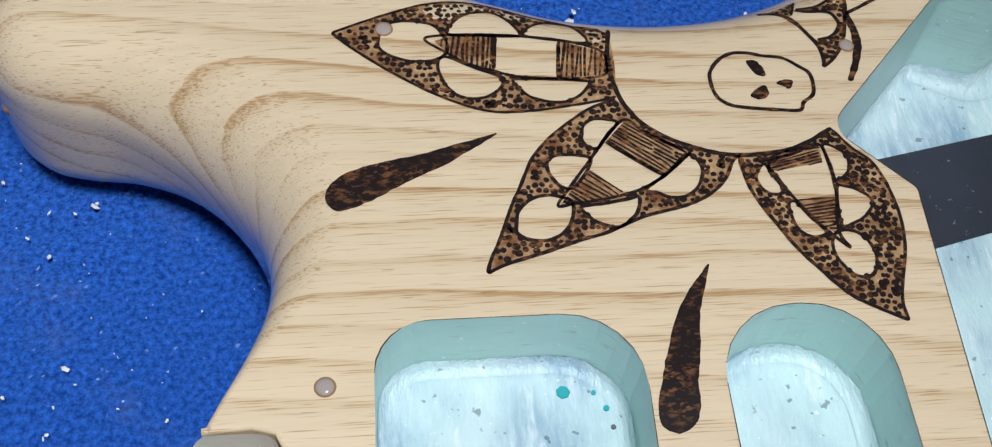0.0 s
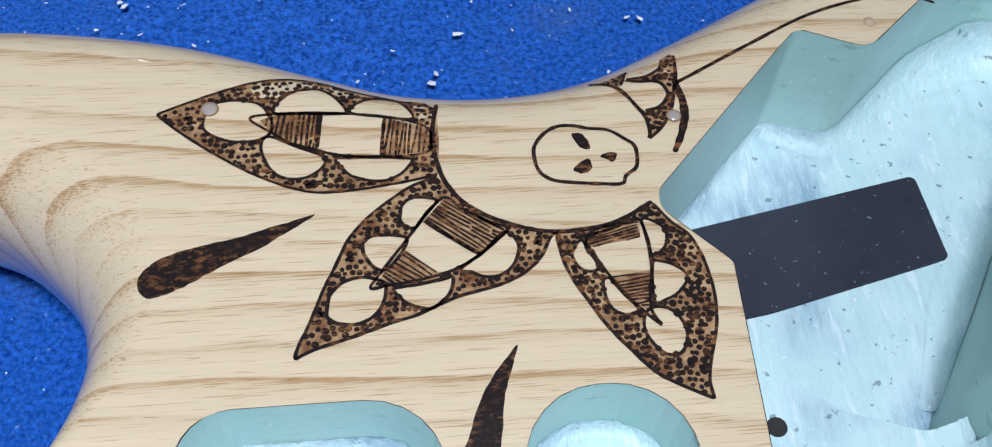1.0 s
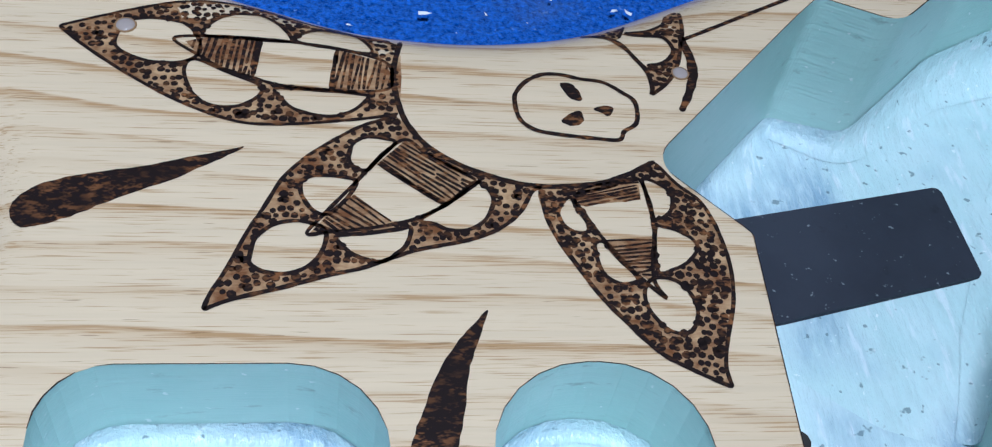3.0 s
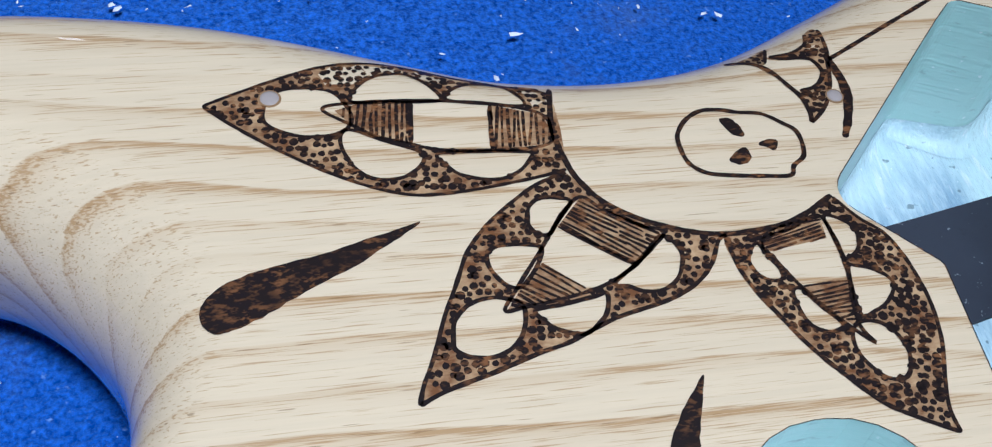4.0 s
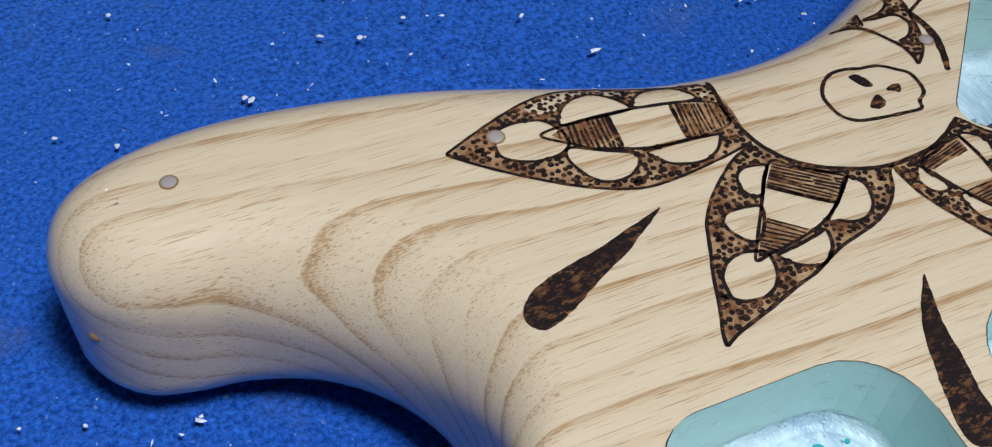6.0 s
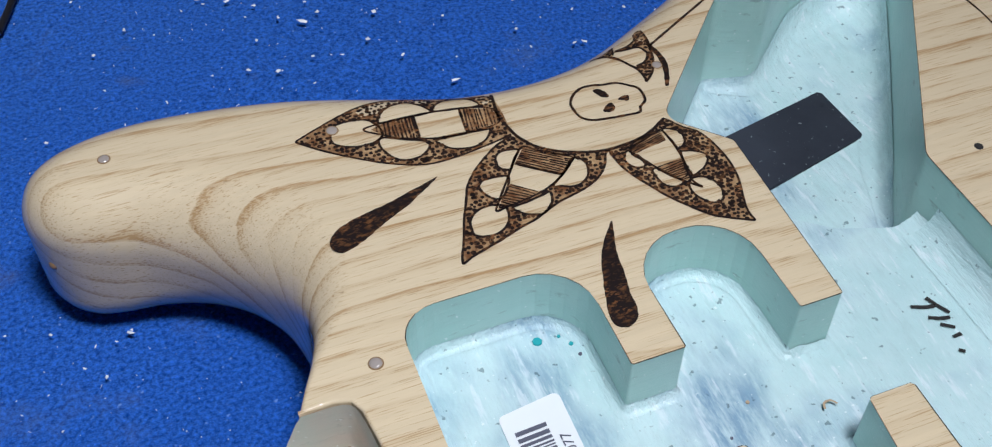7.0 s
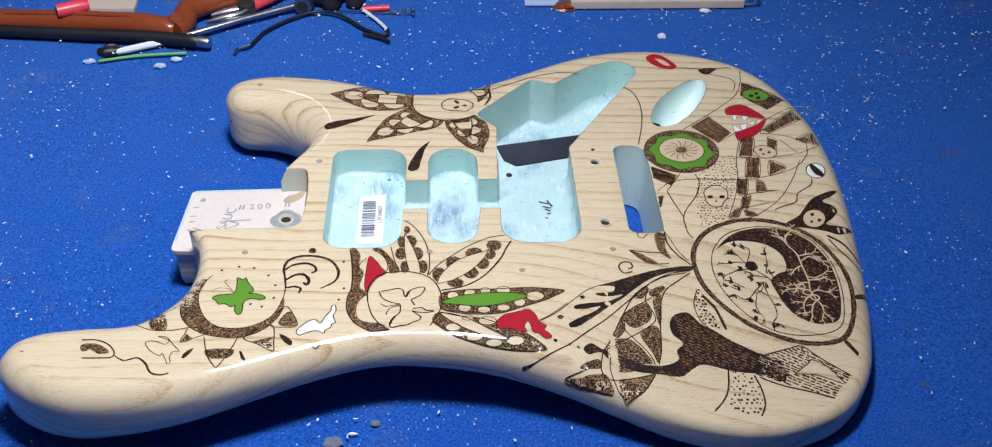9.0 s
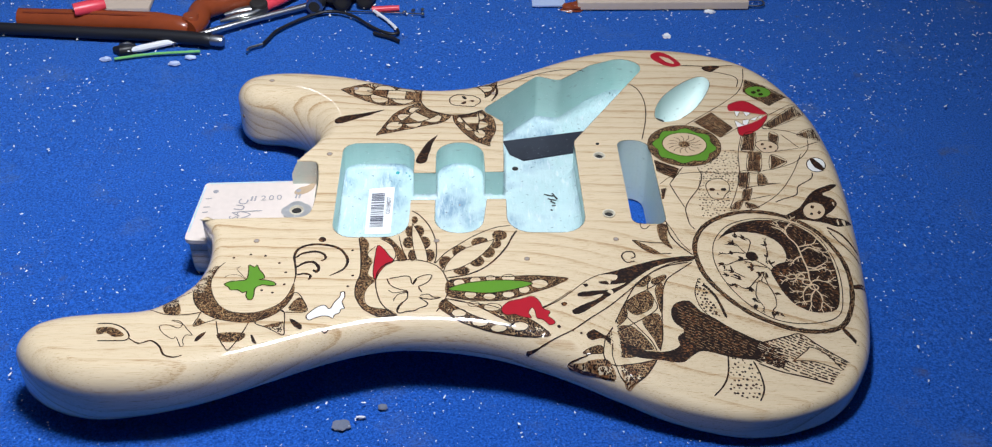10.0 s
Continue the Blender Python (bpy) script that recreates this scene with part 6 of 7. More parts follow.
for x, y, a, size in ((99.7, -40.0, 2.2, 6), (99.8, -36.0, 0.9, 6), (104.4, -48.5, 0.3, 8), (105.4, -55.0, 3.7, 6), (106.8, -62.0, 0.2, 8), (106.6, -66.0, 3.6, 7), (107.5, -72.0, 0.1, 7), (107.0, -74.0, 3.9, 8),
                      (108.7, -77.1, 5.0, 8), (108.7, -77.1, 4.2, 9), (103.5, -70.0, 3.3, 8), (112.0, -48.5, 5.9, 6)):
    twigs(tree, x, y, a, size, 0.85, 2, PALE)
for x, y in ((104.5, -72.5), (108.0, -75.5), (101.5, -69.0)):
    tree.line([(x + 2.4 * math.cos(k * math.tau / 7), y + 1.7 * math.sin(k * math.tau / 7)) for k in range(7)], 0.8, closed=True, mat=PALE)
bar = Drawing("bar_drawing", guitar, "short dark burned bar")
bar.line([(130.6, -73.6), (140.0, -68.6)], 3.612)
bar = Drawing("bar_drawing", guitar, "short dark burned bar")
bar.line([(117.8, -101.7), (124.0, -113.1)], 3.096)

# patterned tail end
cord = Drawing("cord_drawing", guitar, "red painted loop on a burned cord")
cord.blob([(46.6, 144.7), (51.9, 148.9), (58.0, 146.3), (63.4, 138.7), (65.4, 132.1), (59.9, 129.7), (53.9, 132.3), (48.3, 138.1)], RED)
cord.layer = 2
cord.blob([(52.4, 143.0), (58.1, 140.4), (61.4, 133.8), (56.5, 135.5)], PALE)
cord.layer = 0
cord.line([(65.3, 131.3), (77.1, 130.4), (81.1, 128.7)], 1.204)
cord.blob([(79.0, 128.7), (85.8, 131.1), (91.1, 129.4), (84.4, 123.0), (80.4, 124.7)], BURN)
cord.line([(87.6, 129.4), (96.5, 131.0), (100.8, 130.9)], 0.86)
cord.line([(83.7, 123.8), (92.4, 120.5), (98.2, 117.3), (100.1, 111.7), (97.7, 104.0)], 0.86)
cord.line([(106.4, 127.0), (103.4, 111.7), (97.4, 97.8), (85.9, 85.2), (71.4, 72.2), (57.5, 60.2)], 0.774)
cord.line([(27.5, 108.6), (32.8, 100.9), (35.0, 85.8), (33.4, 67.6), (28.1, 44.7)], 0.86)
skull = Drawing("skull_drawing", guitar, "green painted skull on a dark band")
skull.hatch([(104.6, 113.2), (114.9, 106.1), (128.7, 92.2), (114.6, 81.1), (105.5, 90.9), (100.7, 97.8)], -44, 0.576, 0.576)
skull.layer = 2
skull.blob([(118.5, 96.1), (116.1, 92.8), (111.6, 91.5), (106.7, 92.4), (103.3, 95.4), (102.7, 99.3), (105.1, 102.6), (109.7, 104.0), (114.6, 103.0), (118.0, 99.9)], GREEN)
skull.layer = 3
skull.blob([(109.2, 96.9), (108.1, 95.6), (106.5, 95.6), (105.9, 97.0), (107.0, 98.3), (108.7, 98.3)], BURN)
skull.blob([(112.6, 99.2), (111.7, 97.9), (110.5, 97.9), (110.1, 99.2), (111.0, 100.5), (112.3, 100.5)], BURN)
skull.blob([(113.3, 94.6), (112.2, 93.3), (110.6, 93.3), (110.0, 94.6), (111.1, 95.9), (112.8, 95.9)], BURN)
lips = Drawing("mouth_drawing", guitar, "red painted lips with white teeth")
lips.blob([(88.4, 82.9), (94.4, 86.5), (100.5, 86.5), (107.2, 79.0), (110.9, 71.7), (103.8, 72.5), (98.2, 74.7), (92.3, 75.5), (87.5, 76.3)], RED)
lips.blob([(89.4, 56.4), (95.2, 59.8), (104.4, 65.3), (111.2, 71.0), (106.0, 59.7), (99.8, 52.8), (92.9, 48.1), (89.2, 49.5)], RED)
lips.blob([(91.1, 75.5), (94.1, 74.8), (91.4, 69.0)], WHITE, sharp=True)
lips.line([(91.1, 75.5), (94.1, 74.8), (91.4, 69.0)], 0.301, closed=True)
lips.blob([(96.6, 74.8), (100.7, 73.3), (97.6, 69.7)], WHITE, sharp=True)
lips.line([(96.6, 74.8), (100.7, 73.3), (97.6, 69.7)], 0.301, closed=True)
lips.blob([(89.4, 64.8), (92.1, 61.9), (93.9, 59.1), (89.6, 57.7)], WHITE, sharp=True)
lips.line([(89.4, 64.8), (92.1, 61.9), (93.9, 59.1), (89.6, 57.7)], 0.301, closed=True)
lips.blob([(94.2, 64.7), (98.5, 66.1), (96.6, 60.5), (94.0, 59.8)], WHITE, sharp=True)
lips.line([(94.2, 64.7), (98.5, 66.1), (96.6, 60.5), (94.0, 59.8)], 0.301, closed=True)
lips.blob([(99.3, 66.1), (104.3, 68.9), (102.2, 64.7)], WHITE, sharp=True)
lips.line([(99.3, 66.1), (104.3, 68.9), (102.2, 64.7)], 0.301, closed=True)
lips.blob([(104.7, 68.9), (108.2, 70.3), (106.0, 67.5)], WHITE, sharp=True)
lips.line([(104.7, 68.9), (108.2, 70.3), (106.0, 67.5)], 0.301, closed=True)
lips.line([(88.4, 82.9), (94.4, 86.5), (100.5, 86.5), (107.2, 79.0), (111.2, 71.0), (106.0, 59.7), (99.8, 52.8), (92.9, 48.1), (89.2, 49.5), (89.6, 57.7)], 0.43)
quilt = Drawing("quilt_drawing", guitar, "burned patchwork of dark and plain fields")
quilt.hatch([(63.2, 63.7), (75.8, 74.3), (86.6, 56.4), (76.8, 46.2)], -62, 0.648, 0.504)
quilt.line([(63.2, 63.7), (76.8, 46.2)], 0.602)
quilt.line([(75.8, 74.3), (86.6, 56.4)], 0.602)
quilt.line([(76.8, 46.2), (90.8, 57.7)], 0.602)
quilt.hatch([(32.6, 23.5), (46.5, 14.4), (42.0, 4.5), (32.5, 12.0)], -40, 0.504, 0.576)
quilt.hatch([(92.0, 49.4), (99.5, 51.4), (94.5, 32.7), (87.2, 32.8)], -99, 0.612, 0.612)
quilt.line([(92.0, 49.4), (99.5, 51.4), (94.5, 32.7), (87.2, 32.8)], 0.602, closed=True)
quilt.hatch([(108.2, 51.4), (113.0, 47.9), (108.1, 32.7), (105.6, 37.3)], -99, 0.612, 0.612)
quilt.line([(108.2, 51.4), (113.0, 47.9), (108.1, 32.7), (105.6, 37.3)], 0.602, closed=True)
quilt.hatch([(91.4, 30.8), (98.4, 30.8), (94.6, 12.1), (86.9, 12.0)], -99, 0.612, 0.612)
quilt.line([(91.4, 30.8), (98.4, 30.8), (94.6, 12.1), (86.9, 12.0)], 0.602, closed=True)
quilt.hatch([(104.4, 28.2), (112.6, 21.5), (101.4, 14.0)], -99, 0.612, 0.612)
quilt.line([(104.4, 28.2), (112.6, 21.5), (101.4, 14.0)], 0.602, closed=True)
quilt.hatch([(81.8, 10.7), (87.5, 10.8), (83.9, -3.9), (79.3, -2.3)], -99, 0.612, 0.612)
quilt.line([(81.8, 10.7), (87.5, 10.8), (83.9, -3.9), (79.3, -2.3)], 0.602, closed=True)
quilt.hatch([(92.9, 9.6), (96.0, 7.9), (96.7, 0.5), (90.8, -0.9)], -99, 0.612, 0.612)
quilt.line([(92.9, 9.6), (96.0, 7.9), (96.7, 0.5), (90.8, -0.9)], 0.602, closed=True)
quilt.hatch([(81.3, -5.7), (86.5, -3.8), (82.5, -14.9), (78.8, -15.1)], -99, 0.612, 0.612)
quilt.line([(81.3, -5.7), (86.5, -3.8), (82.5, -14.9), (78.8, -15.1)], 0.602, closed=True)
quilt.hatch([(74.9, -16.3), (78.8, -15.1), (75.7, -22.1), (70.9, -22.3)], -99, 0.612, 0.612)
quilt.line([(74.9, -16.3), (78.8, -15.1), (75.7, -22.1), (70.9, -22.3)], 0.602, closed=True)
quilt.hatch([(80.7, -16.6), (85.7, -17.9), (87.4, -20.4), (80.7, -20.8)], -99, 0.612, 0.612)
quilt.line([(80.7, -16.6), (85.7, -17.9), (87.4, -20.4), (80.7, -20.8)], 0.602, closed=True)
quilt.hatch([(106.2, 59.0), (130.1, 80.8), (133.6, 71.2), (110.4, 56.2)], -99, 0.612, 0.612)
quilt.line([(106.2, 59.0), (130.1, 80.8), (133.6, 71.2), (110.4, 56.2)], 0.602, closed=True)
quilt.hatch([(125.1, 49.3), (137.1, 56.6), (138.7, 45.0), (130.5, 45.2)], -99, 0.612, 0.612)
quilt.line([(125.1, 49.3), (137.1, 56.6), (138.7, 45.0), (130.5, 45.2)], 0.602, closed=True)
quilt.line([(90.4, 49.5), (84.6, 29.5), (81.8, 10.7), (76.6, -6.9), (70.1, -22.3)], 0.688)
quilt.line([(123.0, 29.7), (114.2, 11.3), (103.0, -5.9), (89.3, -18.2), (77.2, -24.0), (69.9, -23.4)], 0.688)
quilt.line([(130.2, 43.9), (127.6, 32.9), (116.2, 20.3), (95.3, 12.1), (76.0, 10.0), (55.3, 10.6), (41.7, 7.6), (33.1, -0.3)], 0.688)
quilt.line([(104.5, 56.2), (119.6, 52.7), (129.9, 45.9)], 0.688)
quilt.line([(114.9, 49.3), (123.4, 34.8)], 0.688)
quilt.line([(101.0, 30.1), (122.6, 34.8)], 0.688)
quilt.line([(111.4, 70.3), (129.8, 83.1), (135.9, 77.7)], 0.688)
quilt.line([(85.9, 32.1), (98.9, 29.5)], 0.688)
quilt.line([(79.0, -4.0), (103.7, 1.3)], 0.688)
quilt.line([(76.8, -15.7), (96.6, -9.4)], 0.688)
quilt.line([(96.7, 0.5), (104.5, 1.3)], 0.688)
quilt.line([(123.4, 34.8), (137.2, 42.6)], 0.688)
quilt.line([(57.3, 15.6), (58.6, 7.6), (54.7, -4.4), (47.4, -16.0), (44.3, -24.3), (44.9, -32.2)], 0.86)
quilt.line([(38.6, -0.3), (40.9, -10.3), (44.5, -22.6)], 0.86)
quilt.line([(48.6, 15.7), (38.6, -0.3)], 0.86)
quilt.line([(44.3, -24.3), (44.8, -34.8), (47.3, -39.7)], 0.86)
quilt.hatch([(32.8, -5.1), (36.3, -3.9), (33.3, -14.4), (32.2, -14.4)], -85, 0.504, 0.576)
skull = Drawing("skull_drawing", guitar, "burned outline of a small skull in the patchwork")
skull.layer = 2
skull.blob([(97.0, 39.3), (101.6, 42.6), (107.2, 41.3), (110.5, 36.6), (107.5, 31.5), (101.0, 30.1), (97.9, 34.0)], PALE)
skull.line([(97.0, 39.3), (101.6, 42.6), (107.2, 41.3), (110.5, 36.6), (107.5, 31.5), (101.0, 30.1), (97.9, 34.0)], 0.688, closed=True)
skull.layer = 3
skull.blob([(102.2, 38.6), (101.4, 37.5), (100.5, 37.5), (100.2, 38.6), (100.9, 39.8), (101.9, 39.8)], BURN)
skull.blob([(106.7, 36.0), (105.9, 34.9), (105.0, 34.9), (104.7, 36.0), (105.5, 37.1), (106.4, 37.1)], BURN)
skull.dot(101.8, 34.0, 0.9)
rosette = Drawing("rosette_drawing", guitar, "round green painted rosette with a dotted rim")
rosette.stipple([(75.0, 34.4), (71.5, 26.7), (65.4, 20.7), (57.5, 17.3), (48.9, 17.0), (41.0, 19.7), (34.9, 25.2), (31.4, 32.7), (31.2, 41.0), (34.3, 49.0), (40.5, 55.4), (48.7, 59.1), (57.6, 59.4), (65.8, 56.4), (72.0, 50.5), (75.2, 42.8)], [[(72.5, 34.8), (70.1, 31.7), (67.4, 29.3), (66.1, 26.0), (64.0, 22.8), (60.2, 22.1), (56.5, 22.2), (53.2, 20.6), (49.5, 19.6), (46.3, 21.6), (43.8, 24.0), (40.3, 25.0), (37.0, 26.8), (36.3, 30.4), (36.4, 33.9), (34.7, 37.0), (33.7, 40.6), (35.9, 43.8), (38.7, 46.3), (39.9, 49.7), (41.9, 53.1), (45.9, 53.9), (49.6, 53.8), (53.0, 55.5), (57.0, 56.5), (60.2, 54.4), (62.8, 51.7), (66.3, 50.7), (69.7, 48.8), (70.3, 45.0), (70.0, 41.5), (71.6, 38.3)]], 1.15, 0.5)
rosette.line([(75.0, 34.4), (71.5, 26.7), (65.4, 20.7), (57.5, 17.3), (48.9, 17.0), (41.0, 19.7), (34.9, 25.2), (31.4, 32.7), (31.2, 41.0), (34.3, 49.0), (40.5, 55.4), (48.7, 59.1), (57.6, 59.4), (65.8, 56.4), (72.0, 50.5), (75.2, 42.8)], 0.774, closed=True)
rosette.blob([(72.5, 34.8), (70.1, 31.7), (67.4, 29.3), (66.1, 26.0), (64.0, 22.8), (60.2, 22.1), (56.5, 22.2), (53.2, 20.6), (49.5, 19.6), (46.3, 21.6), (43.8, 24.0), (40.3, 25.0), (37.0, 26.8), (36.3, 30.4), (36.4, 33.9), (34.7, 37.0), (33.7, 40.6), (35.9, 43.8), (38.7, 46.3), (39.9, 49.7), (41.9, 53.1), (45.9, 53.9), (49.6, 53.8), (53.0, 55.5), (57.0, 56.5), (60.2, 54.4), (62.8, 51.7), (66.3, 50.7), (69.7, 48.8), (70.3, 45.0), (70.0, 41.5), (71.6, 38.3)], GREEN)
rosette.line([(72.5, 34.8), (70.1, 31.7), (67.4, 29.3), (66.1, 26.0), (64.0, 22.8), (60.2, 22.1), (56.5, 22.2), (53.2, 20.6), (49.5, 19.6), (46.3, 21.6), (43.8, 24.0), (40.3, 25.0), (37.0, 26.8), (36.3, 30.4), (36.4, 33.9), (34.7, 37.0), (33.7, 40.6), (35.9, 43.8), (38.7, 46.3), (39.9, 49.7), (41.9, 53.1), (45.9, 53.9), (49.6, 53.8), (53.0, 55.5), (57.0, 56.5), (60.2, 54.4), (62.8, 51.7), (66.3, 50.7), (69.7, 48.8), (70.3, 45.0), (70.0, 41.5), (71.6, 38.3)], 0.516, closed=True)
rosette.layer = 2
rosette.blob([(66.6, 37.0), (64.1, 32.1), (59.6, 28.5), (53.9, 27.0), (48.1, 27.9), (43.3, 31.0), (40.4, 35.6), (40.1, 41.0), (42.4, 46.1), (46.9, 49.8), (52.8, 51.3), (58.7, 50.4), (63.6, 47.2), (66.4, 42.4)], PALE)
rosette.line([(66.6, 37.0), (64.1, 32.1), (59.6, 28.5), (53.9, 27.0), (48.1, 27.9), (43.3, 31.0), (40.4, 35.6), (40.1, 41.0), (42.4, 46.1), (46.9, 49.8), (52.8, 51.3), (58.7, 50.4), (63.6, 47.2), (66.4, 42.4)], 0.602, closed=True)
rosette.layer = 3
rosette.line([(57.6, 39.0), (60.1, 38.0), (63.8, 38.9)], 0.516)
rosette.line([(56.9, 37.2), (58.5, 35.4), (62.1, 34.9)], 0.516)
rosette.line([(55.5, 35.8), (56.0, 33.5), (58.7, 31.7)], 0.516)
rosette.line([(53.7, 35.1), (52.9, 32.7), (54.2, 30.0)], 0.516)
rosette.line([(51.8, 35.1), (49.9, 33.2), (49.6, 30.0)], 0.516)
rosette.line([(50.2, 35.9), (47.6, 34.8), (45.7, 31.8)], 0.516)
rosette.line([(49.2, 37.3), (46.4, 37.2), (43.3, 35.1)], 0.516)
rosette.line([(49.1, 39.0), (46.6, 40.0), (42.9, 39.1)], 0.516)
rosette.line([(49.8, 40.8), (48.1, 42.7), (44.5, 43.2)], 0.516)
rosette.line([(51.2, 42.2), (50.7, 44.6), (47.9, 46.5)], 0.516)
rosette.line([(53.0, 42.9), (53.8, 45.4), (52.4, 48.2)], 0.516)
rosette.line([(54.9, 42.9), (56.8, 44.9), (57.1, 48.2)], 0.516)
rosette.line([(56.5, 42.1), (59.2, 43.3), (61.1, 46.3)], 0.516)
rosette.line([(57.5, 40.7), (60.3, 40.8), (63.5, 43.0)], 0.516)
rosette.stipple([(56.4, 39.0), (55.2, 36.9), (52.9, 36.0), (50.8, 36.9), (50.2, 39.0), (51.5, 41.2), (53.8, 42.0), (55.9, 41.1)], [], 1.15, 0.5)
rosette.line([(56.8, 39.0), (55.4, 36.6), (52.8, 35.7), (50.5, 36.7), (49.9, 39.0), (51.2, 41.4), (53.9, 42.4), (56.2, 41.3)], 0.516, closed=True)
skull = Drawing("skull_drawing", guitar, "burned skull in a halo of dots")
skull.line([(59.7, -1.4), (63.5, 3.3), (69.3, 4.6), (73.1, 0.5), (72.7, -5.9), (69.7, -9.9), (67.2, -13.8), (62.4, -14.0), (60.1, -10.1)], 0.774, closed=True)
skull.blob([(64.4, -5.5), (63.3, -6.7), (61.7, -6.7), (61.0, -5.5), (62.1, -4.2), (63.8, -4.2)], BURN)
skull.blob([(71.1, -5.3), (70.1, -6.6), (68.4, -6.6), (67.8, -5.4), (68.8, -4.1), (70.5, -4.1)], BURN)
skull.blob([(65.7, -7.7), (66.0, -10.0), (64.5, -10.0)], BURN, sharp=True)
skull.stipple([(57.7, 9.4), (79.7, 9.5), (74.7, -7.0), (68.1, -23.5), (54.2, -30.3), (53.3, -13.0)], [[(59.7, -1.4), (63.5, 3.3), (69.3, 4.6), (73.1, 0.5), (72.7, -5.9), (69.7, -9.9), (67.2, -13.8), (62.4, -14.0), (60.1, -10.1)]], 2.2, 0.45)
skull.stipple([(62.6, 20.0), (80.6, 34.8), (84.2, 29.5), (79.9, 10.7), (59.1, 10.6)], [], 2.6, 0.45)
balloon = Drawing("balloon_drawing", guitar, "black and white painted balloon with a wavy tail")
balloon.blob([(135.1, 17.5), (132.7, 13.9), (129.2, 12.4), (125.9, 13.3), (124.1, 16.4), (124.5, 20.5), (126.9, 24.0), (130.4, 25.6), (133.7, 24.6), (135.6, 21.7)], WHITE)
balloon.line([(135.1, 17.5), (132.7, 13.9), (129.2, 12.4), (125.9, 13.3), (124.1, 16.4), (124.5, 20.5), (126.9, 24.0), (130.4, 25.6), (133.7, 24.6), (135.6, 21.7)], 0.86, closed=True)
balloon.layer = 2
balloon.blob([(127.0, 23.6), (129.2, 24.9), (133.9, 16.7), (132.4, 13.8), (128.4, 16.5)], BURN)
balloon.layer = 0
balloon.line([(125.8, 11.8), (123.7, 6.1), (114.6, -1.0), (111.9, -8.1), (103.5, -12.2), (98.1, -15.2)], 0.946)
dragon = Drawing("creature_drawing", guitar, "dark burned creature shape with a pale skull head")
dragon.blob([(100.9, -27.0), (111.6, -18.3), (119.5, -7.6), (126.5, -1.9), (138.6, 3.4), (134.0, -2.4), (127.7, -6.5), (133.0, -9.7), (134.8, -13.8), (130.9, -19.2), (126.0, -23.9), (134.5, -24.9), (141.7, -25.0), (133.0, -31.2), (124.1, -29.3), (113.3, -27.9)], BURN)
dragon.layer = 2
dragon.blob([(126.2, -20.1), (123.3, -24.8), (118.3, -27.0), (114.1, -25.5), (113.2, -21.1), (116.1, -16.4), (121.1, -14.1), (125.3, -15.7)], PALE)
dragon.layer = 3
dragon.blob([(120.3, -17.6), (119.5, -18.8), (118.4, -18.9), (118.0, -17.8), (118.8, -16.7), (120.0, -16.6)], BURN)
dragon.blob([(123.5, -21.8), (122.7, -22.9), (121.6, -23.0), (121.3, -22.0), (122.1, -20.8), (123.2, -20.7)], BURN)
dragon.blob([(118.6, -23.1), (117.9, -24.0), (117.0, -24.1), (116.7, -23.3), (117.3, -22.4), (118.3, -22.3)], BURN)
dragon.layer = 0
dragon.line([(124.5, -32.5), (131.7, -36.9), (140.4, -47.3)], 2.064)
dragon.line([(124.7, -34.8), (130.2, -43.4), (139.9, -53.9)], 1.204)

for d in DRAWN:
    d.finish()

# ---- small parts of the guitar body ----
NICKEL = plain_material("nickel", (0.80, 0.74, 0.60), 0.28, 0.25, 500.0, 0.2, 0.1)
PLATE = plain_material("scuffed_steel", (0.76, 0.76, 0.76), 0.32, 0.6, 250.0, 0.5, 0.4)
STEEL = plain_material("dull_steel", (0.55, 0.55, 0.56), 0.32, 1.0, 400.0, 0.35, 0.2)
CHROME = plain_material("bright_steel", (0.75, 0.74, 0.70), 0.15, 1.0, 300.0, 0.15, 0.05)
# near-black, for black things and for shade coloured into holes
DARK = plain_material("black_and_hole_shade", (0.02, 0.018, 0.017), 0.8, 0, 300.0, 0.3, 0.1)
FOAM = paint_material("black_foam_tape", (0.014, 0.017, 0.028), (0.026, 0.030, 0.045), 0.85, None, 0.18)
PAPER = plain_material("white_label_paper", (0.82, 0.83, 0.85), 0.5, 0, 150.0, 0.05, 0.05)
INK = plain_material("grey_print", (0.10, 0.10, 0.14), 0.6, 0, 600.0, 0.4, 0.05)
PENCIL = plain_material("pencil_grey", (0.34, 0.33, 0.35), 0.5, 0, 1500.0, 0.5, 0.1)
FILLER = plain_material("pale_hole_filler", (0.36, 0.31, 0.28), 0.10, 0, 500.0, 0.2, 0.1)
TEAL = plain_material("teal_chip", (0.02, 0.33, 0.36), 0.5, 0, 500.0, 0.2, 0.1)
STAIN = plain_material("brown_stain", (0.46, 0.34, 0.22), 0.8, 0, 400.0, 0.3, 0.1)


def ring_bm(cx, cy, profile, n=24):
    """A turned piece from (radius, height) pairs in millimetres round an upright axis."""
    bm = bmesh.new()
    rows = []
    for r, z in profile:
        rows.append([bm.verts.new((cx / 1000 + r / 1000 * math.cos(k * math.tau / n), cy / 1000 + r / 1000 * math.sin(k * math.tau / n), z / 1000)) for k in range(n)])
    for r0, r1 in zip(rows, rows[1:]):
        for k in range(n):
            j = (k + 1) % n
            bm.faces.new((r0[k], r0[j], r1[j], r1[k]))
    if profile[-1][0] > 0.01:
        bm.faces.new(rows[-1])
    return bm


